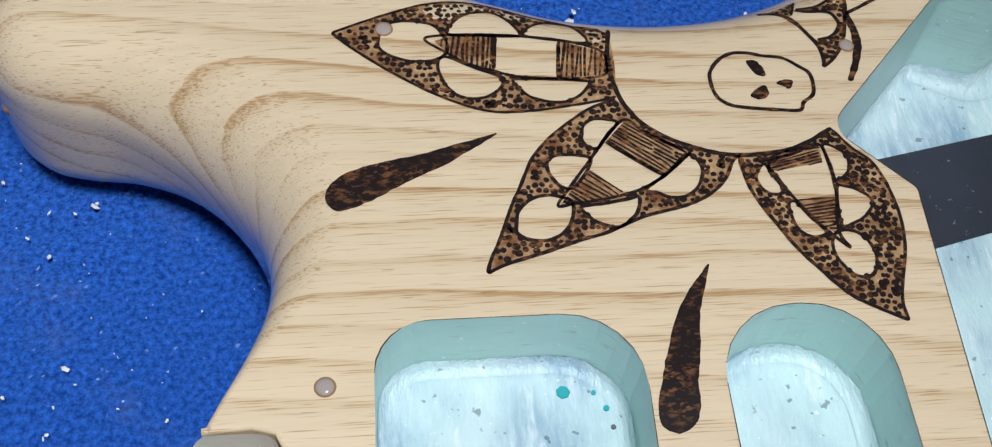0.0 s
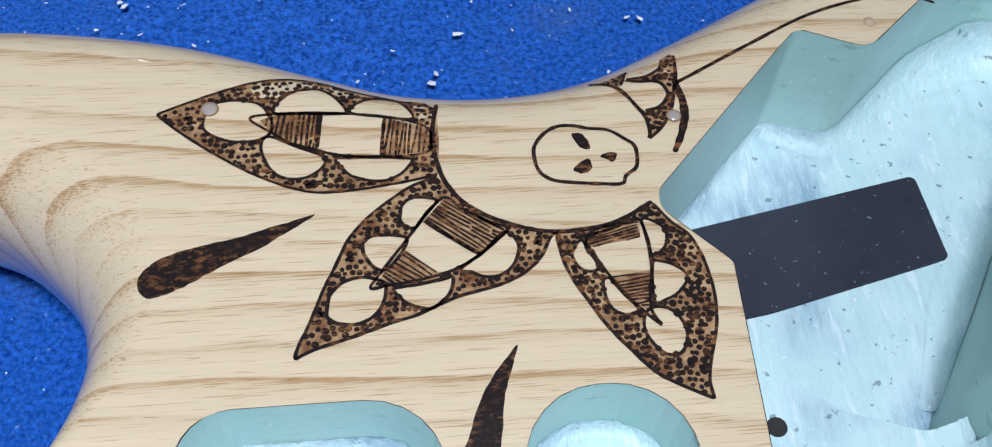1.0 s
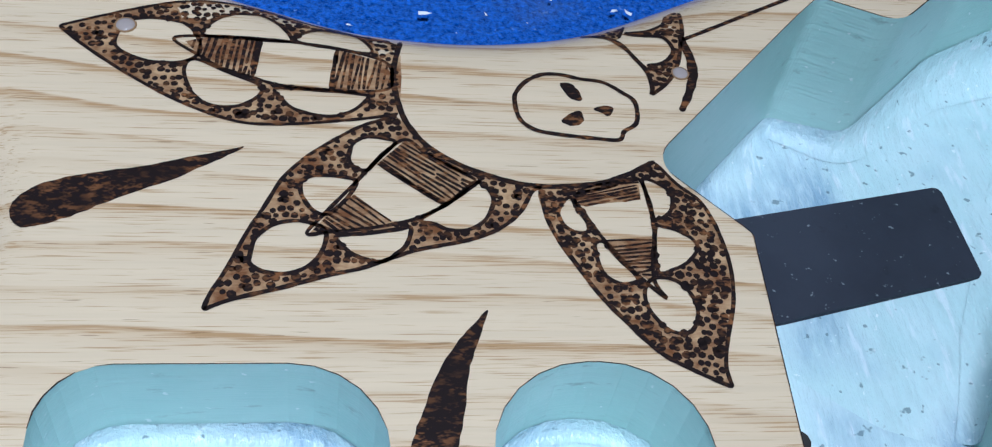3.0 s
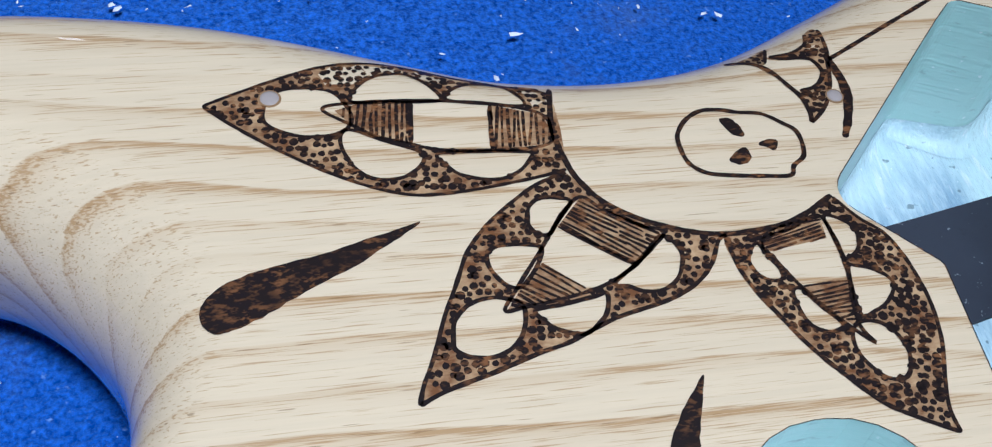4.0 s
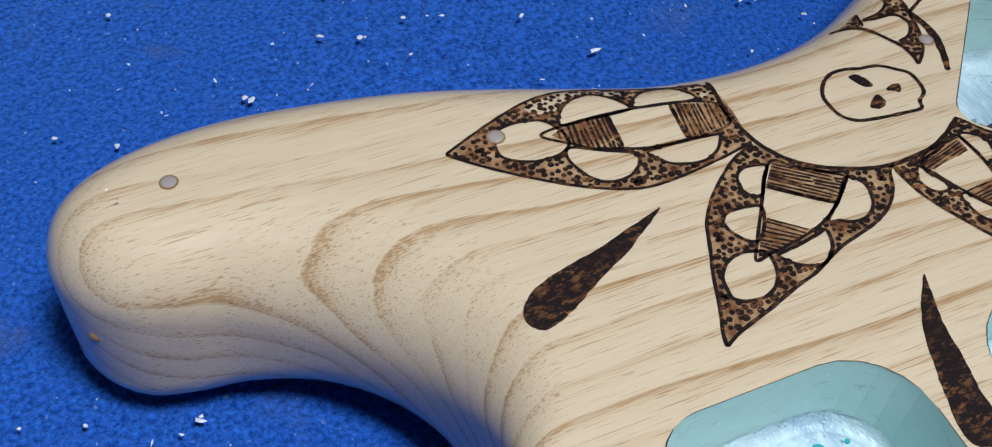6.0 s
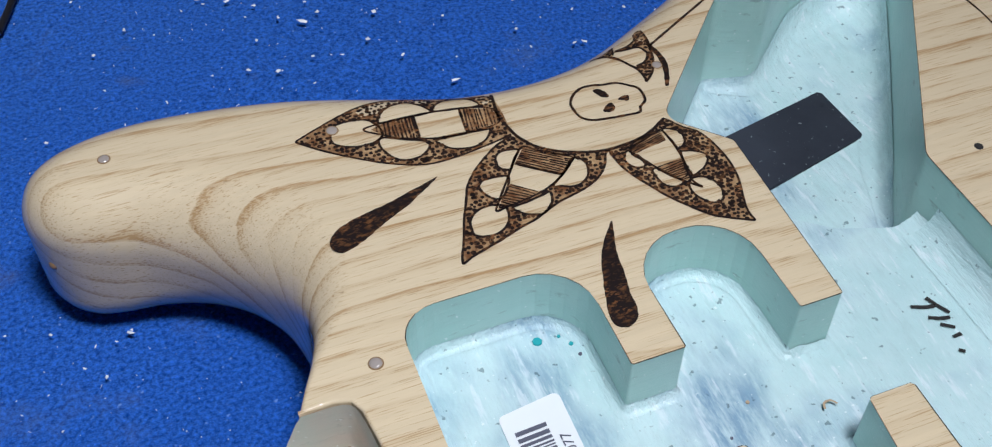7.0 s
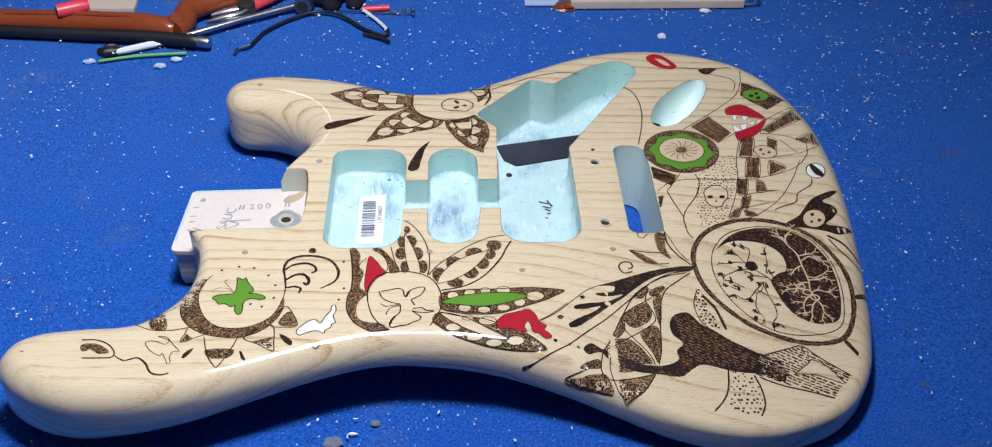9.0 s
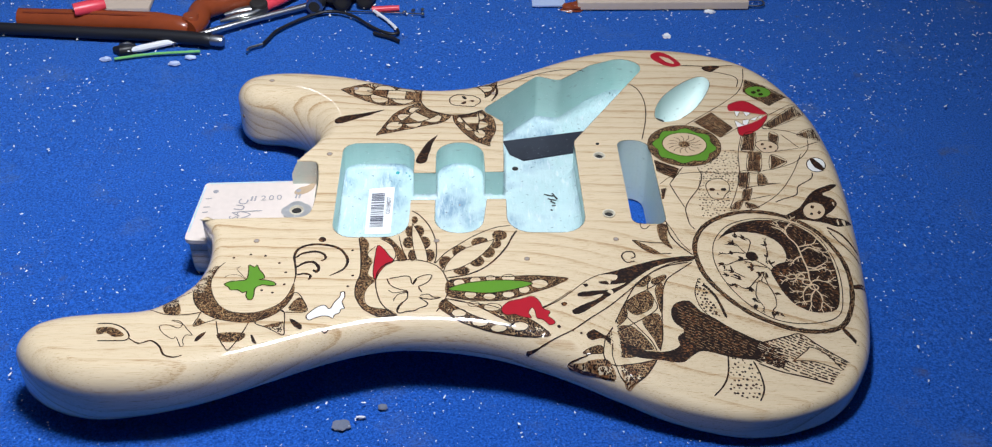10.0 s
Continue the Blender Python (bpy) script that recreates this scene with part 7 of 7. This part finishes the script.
def strokes(name, parent, mat, lines, z, width, label=""):
    """Thin flat strokes on a level floor, in millimetres."""
    bm = bmesh.new()
    for pts in lines:
        p = spline(pts, False, 5) if len(pts) > 2 else pts
        last = None
        for i, (x, y) in enumerate(p):
            ax, ay = p[max(i - 1, 0)]
            bx, by = p[min(i + 1, len(p) - 1)]
            s = math.hypot(bx - ax, by - ay) or 1
            w = width / 2 * (1 + 0.4 * noise.noise((x * 0.9, y * 0.9, 3)))
            dx, dy = -(by - ay) / s * w, (bx - ax) / s * w
            pair = (bm.verts.new(((x + dx) / 1000, (y + dy) / 1000, z)), bm.verts.new(((x - dx) / 1000, (y - dy) / 1000, z)))
            if last:
                bm.faces.new((last[0], last[1], pair[1], pair[0]))
            last = pair
    bmesh.ops.recalc_face_normals(bm, faces=bm.faces)
    for f in bm.faces:
        if f.normal.z < 0:
            f.normal_flip()
    return part(name, bm, mat, parent, label)


def tube_bm(points, radii, n=10, bm=None):
    """A round bar along points in millimetres (x, y, z), each with its radius."""
    own = bm or bmesh.new()
    p = [Vector(q) / 1000 for q in points]
    rows = []
    for i, q in enumerate(p):
        way = (p[min(i + 1, len(p) - 1)] - p[max(i - 1, 0)]).normalized()
        u = way.cross(Vector((0, 0, 1)))
        u = u.normalized() if u.length > 1e-4 else Vector((1, 0, 0))
        v = u.cross(way)
        r = (radii if isinstance(radii, (int, float)) else radii[i]) / 1000
        rows.append([own.verts.new(q + u * r * math.cos(k * math.tau / n) + v * r * math.sin(k * math.tau / n)) for k in range(n)])
    for r0, r1 in zip(rows, rows[1:]):
        for k in range(n):
            j = (k + 1) % n
            own.faces.new((r0[k], r0[j], r1[j], r1[k]))
    own.faces.new(rows[0])
    own.faces.new(rows[-1][::-1])
    bmesh.ops.recalc_face_normals(own, faces=own.faces)
    return own


# two threaded inserts for the bridge
for y in (28, -28):
    insert = smooth(part("threaded_insert", ring_bm(0, y, [(3.7, 44.9), (3.7, 45.35), (3.5, 45.55), (3.0, 45.55), (2.75, 45.2), (2.55, 44.8), (2.75, 44.4), (2.5, 44.0), (2.7, 43.6), (2.45, 43.2), (2.65, 42.8), (2.4, 42.4), (2.4, 38.2)]), NICKEL, guitar, "nickel threaded insert set in the face"))
    # near-black cap in place of the shade down the bore
    part("bore", ring_bm(0, y, [(2.62, 43.75), (2.5, 43.7), (0.0, 43.6)], 16), DARK, insert)

# filled screw holes on the face
for x, y, r, mat in ((-206, 115.5, 1.7, FILLER), (-161.8, 32.2, 1.8, FILLER), (-150.4, 105, 1.8, FILLER), (-61.5, 98.2, 1.6, FILLER), (0.2, 40.6, 1.2, DARK),
                     (-48.2, -66, 1.6, FILLER), (1.8, -49, 1.6, FILLER), (-97, -50.5, 1.7, FILLER), (-195, -49, 1.7, FILLER), (-16, 120, 1.4, STAIN)):
    z = surface(x / 1000, y / 1000) * 1000
    r *= 0.84
    hole = part("screw_hole", ring_bm(x, y, [(r * 1.18, z + 0.02), (r * 1.12, z + 0.13), (0.0, z + 0.13)], 16), SCORCH if mat is FILLER else mat, guitar)
    smooth(part("filler", ring_bm(x, y, [(r * 0.96, z + 0.14), (r * 0.9, z + 0.26), (r * 0.6, z + 0.40), (0.0, z + 0.46)], 16), mat, hole), 1.2)

# two brown knots on the side of the short horn
for x, y, z in ((-224.4, 103.6, 25), (-216, 98.6, 12)):
    bm = bmesh.new()
    bmesh.ops.create_icosphere(bm, subdivisions=2, radius=0.0017, matrix=Matrix.Translation((x / 1000, y / 1000 + 0.001, z / 1000)))
    smooth(part("knot", bm, SCORCH, guitar, "small brown knot"))

# neck pocket: steel plate with a threaded bore, holes, stain and pencil marks
lobes = []
for k in range(48):
    a = k / 48 * math.tau
    r = 8.7 + 0.25 * math.cos(4 * a + 0.6) - 1.3 * max(0, math.cos(a - 2.5)) ** 24 - 1.5 * max(0, math.cos(a + 2.0)) ** 24 - 1.0 * max(0, math.cos(a - 1.0)) ** 30
    lobes.append(((-179.6 + r * math.cos(a)) / 1000, (-1.8 + r * math.sin(a)) / 1000))
bore_loop = [((-179.6 + 3.6 * math.cos(k / 20 * math.tau)) / 1000, (-1.8 + 3.6 * math.sin(k / 20 * math.tau)) / 1000) for k in range(20)]
bm = fill(lobes, [bore_loop], 0.003, lambda x, y: POCKET_Z + 0.0009)
wall(lobes, POCKET_Z + 0.0009, POCKET_Z - 0.0002, bm, 1, inward=False)
wall(bore_loop, POCKET_Z + 0.0009, POCKET_Z + 0.0002, bm, 1)
plate = part("steel_plate", bm, PLATE, guitar, "scuffed steel plate in the neck pocket")
part("thread", ring_bm(-179.6, -1.8, [(4.2, 28.9), (4.2, 29.5), (3.6, 29.5), (3.3, 28.6), (3.5, 28.5), (3.2, 28.3)], 24), NICKEL, plate)
# dark disc colours in the shade of the plate's bore
part("bore", ring_bm(-179.6, -1.8, [(2.9, 28.42), (0.0, 28.35)], 16), DARK, plate)
for x, y in ((-229.6, 18), (-180.5, 18.4), (-229, -19)):
    part("screw_hole", ring_bm(x, y, [(1.7, 28.2), (1.5, 28.25), (0.0, 28.15)], 12), PENCIL, guitar)
part("stain", fill(mm(spline([(-183, 17), (-180, 21.5), (-176, 23), (-173, 26), (-171, 25.5), (-172, 20), (-176, 15.5), (-181, 14)], True, 4)), (), 0, lambda x, y: POCKET_Z + 0.00012), STAIN, guitar)
strokes("pencil_letter", guitar, PENCIL, [[(-200.7, -10.2), (-213.9, -9.2)], [(-213.9, -9.2), (-206.3, -4.6), (-211.5, -1.6)], [(-211.5, -1.6), (-199.9, -0.7)]], POCKET_Z + 0.0002, 0.7, "grey pencil letter")


def writing(name, body, x, y, turn, size, mat, parent, z):
    """Flat lettering that lies on a level floor."""
    curve = bpy.data.curves.new(name, "FONT")
    curve.body, curve.size, curve.extrude = body, size / 1000, 0.00002
    curve.materials.append(mat)
    curve.space_character = 1.35 if body == "200" else 1.0
    ob = new(name, curve)
    ob.parent = parent
    ob.matrix_basis = pose(x / 1000, y / 1000, z, 0, 0, turn)
    return ob


writing("pencil_letters", "SAUC", -213.4, -9.8, 77, 8.0, PENCIL, guitar, POCKET_Z + 0.0002)
writing("stamped_digits", "200", -202.0, 8.8, 4, 6.8, PENCIL, guitar, POCKET_Z + 0.0002)
for x, y in ((-207.5, 8.6), (-181.5, 10.6)):
    strokes("pencil_mark", guitar, PENCIL, [[(x, y), (x + 0.3, y + 4.4)], [(x + 2.0, y + 0.2), (x + 2.4, y + 4.6)]], POCKET_Z + 0.0002, 1.0)
strokes("pencil_mark", guitar, PENCIL, [[(-234.5, 11), (-231, 11.3)], [(-234.8, 3), (-231, 3.2)], [(-234.6, -2), (-231.5, -1.6)], [(-234.6, -9), (-231, -9)]], POCKET_Z + 0.0002, 0.8)

strokes("paint_edge", guitar, FLOORMINT, [[(-235.5, 26.0), (-215, 26.7), (-187, 27.3)], [(-236.4, 24), (-237.4, 10), (-239.5, -20)]], POCKET_Z + 0.00018, 1.1, "thin mint paint line along the pocket edge")

# barcode label
bm = fill(mm(rounded([(-139, -22.8, 1.5), (-124, -22.5, 1.5), (-123, 22.3, 1.5), (-138.4, 20.5, 1.5)])), (), 0, lambda x, y: FLOOR_Z + 0.0004)
label_ob = part("barcode_label", bm, PAPER, guitar, "white paper label with a grey barcode")
y = -16.5
while y < 15.5:
    h = dice.choice((0.35, 0.5, 0.8, 1.1))
    part("bar", fill(mm([(-136.4, y), (-128.8, y + 0.35), (-128.8, y + h + 0.35), (-136.4, y + h)]), (), 0, lambda x, y: FLOOR_Z + 0.0006), INK, label_ob)
    y += h + dice.choice((0.4, 0.5, 0.7, 1.4))
writing("number", "C01104077", -125.2, -4.5, 89, 3.4, INK, label_ob, FLOOR_Z + 0.0006)

# foam tape and pen marks in the cavities
tape = mm(rounded([(-55, 91.5, 0.8), (0.5, 102.8, 1.5), (2, 81.3, 1), (-39.5, 71, 0.8), (-49, 69.5, 0.8)]))
bm = fill(tape, (), 0.004, lambda x, y: DEEP_Z + 0.0012)
wall(tape, DEEP_Z + 0.0012, DEEP_Z - 0.0002, bm, 1, inward=False)
part("foam_tape", bm, FOAM, guitar, "black foam tape stuck across the control cavity")
strokes("pen_mark", guitar, DARK, [[(-33.5, 13.5), (-30.5, 12.2), (-27.8, 11.6)], [(-28.5, 14.5), (-27, 11), (-25.8, 8.6)], [(-31.5, 9.2), (-29, 8), (-26.5, 7.4)], [(-30, 6.5), (-27.2, 4.4)], [(-29.5, 2.2), (-27, 2.4)], [(-30.5, -1.4), (-29.3, -2.4)]], FLOOR_Z + 0.0004, 1.0, "black pen scribble")
# flat dark disc, its colour standing for a hole's shade
part("screw_hole", ring_bm(-49.6, 40, [(2.0, 27.1), (1.9, 27.3), (0.0, 27.15)], 12), DARK, guitar)
for x, y, r, mat in ((-121.8, 36.9, 1.3, TEAL), (-116.5, 36.5, 0.5, TEAL), (-114.6, 33.5, 0.6, TEAL), (-113.8, 30.0, 0.5, INK), (-92, -3, 0.4, INK), (-84, 4, 0.5, STAIN), (-132, 12, 0.4, TEAL)):
    part("paint_chip", ring_bm(x, y, [(r, 27.02), (r * 0.9, 27.3), (0.0, 27.3)], 7), mat, guitar)
strokes("wood_shaving", guitar, STAIN, [[(-69.2, -4.5), (-68.5, -3.0), (-66.8, -2.9), (-65.8, -4.2)]], FLOOR_Z + 0.0012, 0.5, "curled brown wood shaving")

# wire passage in the jack recess
# solid dark plug that gives the passage its shade by colour
part("wire_hole", tube_bm([(41.5, 78, 36), (46.5, 80, 33)], [2.4, 2.4], 12), DARK, guitar)

# thin dark broken line where the cavities meet the face
rim = Drawing("cavity_rim", guitar, "thin dark broken rim of the cavities")
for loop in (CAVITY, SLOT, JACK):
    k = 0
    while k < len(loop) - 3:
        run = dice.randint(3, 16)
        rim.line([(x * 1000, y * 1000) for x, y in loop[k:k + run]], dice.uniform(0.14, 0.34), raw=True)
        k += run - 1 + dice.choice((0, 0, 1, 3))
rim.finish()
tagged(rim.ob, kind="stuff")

# ---- lint and dust on the carpet ----


def lint():
    bm = bmesh.new()
    rnd = random.Random(11)
    for k in range(26000):
        x, y = rnd.uniform(-0.55, 0.50), rnd.uniform(-0.32, 0.50)
        if noise.noise((x * 14, y * 14, 2.5)) + (0.25 if y > 0.12 else 0.0) < rnd.uniform(-0.35, 0.75) or inside(x, y, RIM):
            continue
        r = rnd.choice((0.10, 0.12, 0.13, 0.15, 0.15, 0.18, 0.2, 0.22, 0.28, 0.35, 0.45, 0.6)) / 1000 * (1.35 if y > 0.12 else 1.0)
        long = rnd.choice((1, 1.4, 1.8, 2.6, 5.0 if r < 0.0002 else 1.6))
        a = rnd.random() * 6.3
        ring = []
        for j in range(5):
            b = j / 5 * math.tau
            u, v = r * long * math.cos(b) * rnd.uniform(0.7, 1.2), r * math.sin(b) * rnd.uniform(0.7, 1.2)
            ring.append(bm.verts.new((x + u * math.cos(a) - v * math.sin(a), y + u * math.sin(a) + v * math.cos(a), 0.0012 + rnd.uniform(0, 0.0006))))
        tip = bm.verts.new((x + r * rnd.uniform(-0.4, 0.4), y, 0.0013 + 1.1 * r))
        for j in range(5):
            bm.faces.new((ring[j], ring[(j + 1) % 5], tip))
    ob = part("lint", bm, PAPER)
    return tagged(ob, "tiny white specks of lint and sanding dust on the carpet", "lint", kind="stuff")


lint()
DUST = plain_material("grey_dust", (0.15, 0.17, 0.24), 0.95, 0, 900.0, 0.5, 0.6)


def crumb(name, x, y, rx, ry, h, mat, label, category, seed):
    """A small irregular lump on the carpet."""
    bm = bmesh.new()
    bmesh.ops.create_icosphere(bm, subdivisions=3, radius=1.0)
    for v in bm.verts:
        k = 1 + 0.45 * noise.noise(v.co * 2.1 + Vector((seed, 0, 0)))
        v.co = Vector((x / 1000 + v.co.x * rx / 1000 * k, y / 1000 + v.co.y * ry / 1000 * k, max(-0.0006, v.co.z * h / 1000 * k)))
    return tagged(smooth(part(name, bm, mat)), label, category)


crumb("dust_ball", -145.3, -142.4, 4.5, 3.6, 0.9, DUST, "grey ball of dust on the blue carpet", "dust", 1)
crumb("dust_ball", -125, -130.4, 2.4, 1.9, 0.7, DUST, "grey ball of dust on the blue carpet", "dust", 2)
crumb("crumb", -136, -137.5, 2.6, 0.8, 1.2, PAPER, "thin white crumb on the blue carpet", "crumb", 3)
crumb("crumb", 77.6, 249, 3.0, 2.4, 2.4, PAPER, "pale round crumb on the blue carpet", "crumb", 4)
crumb("crumb", 118, 288, 4.5, 2.0, 1.6, PAPER, "torn white crumb on the blue carpet", "crumb", 5)

# ---- tools and scraps at the back of the carpet ----
BROWN = plain_material("reddish_brown_plastic", (0.26, 0.055, 0.018), 0.25, 0, 130.0, 0.45, 0.15)
BLACK = plain_material("black_rubber", (0.012, 0.012, 0.016), 0.45, 0, 400.0, 0.4, 0.2)
LIME = plain_material("green_plastic", (0.20, 0.52, 0.16), 0.4, 0, 200.0, 0.2, 0.05)
SCARLET = plain_material("red_plastic", (0.75, 0.06, 0.09), 0.35, 0, 200.0, 0.15, 0.05)
BOARD = plain_material("beige_board", (0.62, 0.50, 0.40), 0.8, 0, 160.0, 0.2, 0.2)
CLEAR = plain_material("milky_plastic", (0.50, 0.60, 0.85), 0.3, 0, 160.0, 0.1, 0.05)


def tool(name, label, category):
    return tagged(new(name), label, category)


# clamp with a reddish-brown grip
clamp = tool("clamp", "reddish-brown plastic clamp lying on the carpet", "clamp")
smooth(part("handle", tube_bm(spline([(-420, 266, 9), (-358, 262, 9), (-327, 259, 9), (-300, 253, 9), (-288, 250, 8)], False, 5), [8, 8, 8, 8.2, 8.4, 8.4, 8.2, 8, 8, 8, 8.3, 8.6, 9, 9, 8.5, 8.4, 8.4, 8, 7.4, 6.8, 6], 14), BROWN, clamp))
smooth(part("rib", tube_bm([(-415, 263, 16.5), (-358, 259.5, 16.8), (-327, 257, 16.8), (-303, 252.5, 16)], [1.6, 1.8, 1.8, 1.2]), BROWN, clamp))
smooth(part("jaw", tube_bm(spline([(-290, 249, 8), (-284, 262, 9), (-283, 275, 10), (-272, 286, 10), (-252, 296, 10), (-235, 304, 10)], False, 4), 9, 14), BROWN, clamp))
smooth(part("pivot", ring_bm(-287, 254, [(6, 10), (6, 17), (5, 18.2), (0, 18.2)], 20), BROWN, clamp))
# soldering iron
iron = tool("soldering_iron", "black soldering iron with a silver tip on the carpet", "soldering iron")
smooth(part("grip", tube_bm([(-440, 257, 6), (-356, 248, 6), (-311, 244.3, 6), (-290, 240.5, 6), (-276, 238, 6)], [4.4, 4.6, 4.8, 5.2, 4.8], 16), BLACK, iron))
smooth(part("collar", tube_bm([(-276.5, 238.1, 6), (-272, 237.1, 6), (-270, 236.7, 6)], [5.4, 5.4, 4.6], 16), BLACK, iron))
smooth(part("tip", tube_bm([(-270.5, 236.8, 6), (-262, 234.9, 6), (-260.5, 234.5, 6)], [4.2, 4.2, 3.4], 16), STEEL, iron))
# long steel driver
driver = tool("screwdriver", "long steel screwdriver blade lying across the carpet", "screwdriver")
smooth(part("blade", tube_bm([(-300, 237, 3), (-282.5, 245.6, 5), (-242.7, 269.8, 5), (-205.6, 290, 5), (-190, 298.5, 6)], [1.0, 2.4, 2.4, 2.4, 2.4], 12), STEEL, driver))
smooth(part("handle", tube_bm([(-191, 298, 9), (-186, 301, 9), (-150, 318, 9)], [4, 8, 8.5], 14), DARK, driver))
# open spanner
spanner = tool("spanner", "small spanner with a white handle and a dark head", "spanner")
smooth(part("shank", tube_bm([(-331, 226.5, 3), (-322, 230.0, 3), (-309, 235.6, 3.2), (-297, 240.6, 3)], [1.6, 2.6, 2.6, 2.4], 8), PAPER, spanner))
smooth(part("head", tube_bm([(-342, 231, 2), (-336, 228, 2.2), (-329, 229.5, 2.4), (-324, 231.5, 2.2)], [2.0, 4.4, 4.2, 1.8], 10), BLACK, spanner))
smooth(part("jaw", tube_bm([(-337, 229.6, 6), (-331, 230.2, 6.2), (-326, 231.8, 5)], [1.2, 2.2, 1.0], 8), CHROME, spanner))
tagged(smooth(part("plastic_stick", tube_bm(spline([(-339, 217.4, 1.4), (-312.5, 224.3, 1.4), (-277.5, 227.8, 1.4)], False, 5), 1.1, 8), LIME)), "thin light-green plastic stick on the carpet", "stick")
# cable with a tinned end
cable = tool("cable", "black cable with stripped silver ends looped on the carpet", "cable")
smooth(part("sheath", tube_bm(spline([(-231.9, 236.7, 2), (-228.2, 246.2, 2), (-222.5, 258.8, 2), (-204.7, 276.6, 2.2), (-185.7, 285.6, 3), (-167.8, 279.3, 3), (-149.5, 261, 2.2), (-136.9, 252.1, 2), (-130.4, 253, 2), (-131, 259, 2)], False, 6), 1.25, 10), BLACK, cable))
smooth(part("bare_end", tube_bm(spline([(-231.9, 236.7, 2), (-238.6, 233.9, 1.6), (-241.5, 231.5, 1.5), (-242.5, 227, 1.2)], False, 4), 1.2, 8), CHROME, cable))
smooth(part("bare_end", tube_bm(spline([(-131, 258.5, 2), (-139.2, 272.9, 2), (-150.9, 288.4, 2.4)], False, 4), 1.3, 8), PAPER, cable))
tagged(smooth(part("cable_offcut", tube_bm(spline([(-149, 254, 1.5), (-144.2, 251.2, 1.5), (-134.3, 246.2, 1.5), (-129.3, 241.4, 1.5)], False, 4), 1.4, 8), BLACK)), "short black cable offcut on the carpet", "cable")
tagged(smooth(part("heat_shrink_tube", tube_bm([(-152, 289.5, 2.6), (-141, 290.6, 2.6), (-130.5, 291.6, 2.6)], 2.4, 10), SCARLET)), "short red heat-shrink tube on the carpet", "tube")
pin = tool("wire_pin", "thin silver wire with solder beads on the carpet", "wire")
smooth(part("wire", tube_bm([(-172, 289.6, 1), (-141, 287, 1), (-113, 284.7, 1)], 0.6, 6), CHROME, pin))
for x, y in ((-126, 286.5), (-119.4, 288.9), (-112, 290), (-111.7, 282.6)):
    smooth(part("bead", ring_bm(x, y, [(0.9, 0.3), (1.6, 1.2), (1.5, 2.4), (0.7, 3.2), (0.0, 3.3)], 10), CHROME, pin))
# pliers
pliers = tool("pliers", "open steel pliers with coloured grips", "pliers")
smooth(part("jaw", tube_bm([(-268, 266.5, 5), (-255, 271, 6), (-243, 275, 6), (-236, 284, 6)], [1.5, 3.6, 4.6, 5], 10), CHROME, pliers))
smooth(part("jaw", tube_bm([(-266, 277, 5), (-256, 280, 6), (-245, 283, 6), (-238, 288, 6)], [1.4, 3.2, 4.2, 4.6], 10), STEEL, pliers))
smooth(part("pivot", ring_bm(-240, 284, [(7, 4), (7, 12), (6, 13), (0, 13)], 18), DARK, pliers))
smooth(part("grip", tube_bm([(-238, 286, 6), (-225, 300, 7), (-210, 316, 8)], [4, 5, 5], 10), SCARLET, pliers))
smooth(part("grip", tube_bm([(-244, 288, 6), (-242, 302, 7), (-240, 320, 8)], [4, 5, 5], 10), LIME, pliers))
# dark sockets
for x, y, r in ((-197, 290, 7.5), (-176, 296, 8), (-158, 299, 7.5)):
    socket = tagged(new("socket"), "dark steel socket lying on the carpet", "socket", group="sockets on the carpet")
    smooth(part("barrel", tube_bm([(x, y - 5, r), (x + 1, y + 4, r), (x + 2, y + 22, r)], [r * 0.9, r, r], 16), STEEL if r == 7.5 and x < -190 else BLACK, socket))
    # dark plug drawn as the shaded inside of the socket
    smooth(part("mouth", tube_bm([(x - 0.1, y - 5.3, r), (x, y - 4.6, r)], r * 0.6, 12), DARK, socket))
tagged(part("card_scrap", box_bm((-0.372, 0.291, 0.0), (-0.328, 0.34, 0.004), 0.001), BOARD), "beige cardboard scrap on the carpet", "cardboard")
tagged(smooth(part("red_cap", tube_bm([(-375, 258, 20), (-362, 264, 20), (-354, 268, 20)], [5, 5.5, 4], 12), SCARLET)), "red plastic cap lying on the brown clamp", "cap")
for x, y, a in ((-294, 212.3, 0.3), (-284, 221.2, 1.1), (-346, 219, 0.1)):
    crumb("paper_scrap", x, y, 4.2, 2.0, 2.2, CLEAR, "crumpled pale blue scrap on the carpet", "scrap", a * 9)
tagged(part("board", box_bm((0.012, 0.2915, 0.0), (0.150, 0.36, 0.007), 0.001), BOARD), "thin beige board with a splintered edge on the carpet", "board")
crumb("wood_splinter", 8, 294, 9, 5, 5, BROWN, "broken brown wood splinters beside the board", "splinter", 6)
tagged(part("plastic_sheet", box_bm((-0.024, 0.297, 0.0), (0.003, 0.34, 0.002), 0.0006), CLEAR), "milky clear plastic offcut on the carpet", "plastic")
tagged(smooth(part("wire_loop", tube_bm(spline([(140, 297.5, 1.5), (150, 295.2, 1.5), (159, 294.5, 1.5), (164, 298, 1.5), (162, 303, 2), (152, 302, 2.5)], False, 5), 0.8, 8), CHROME)), "small bent silver wire loop on the carpet", "wire")
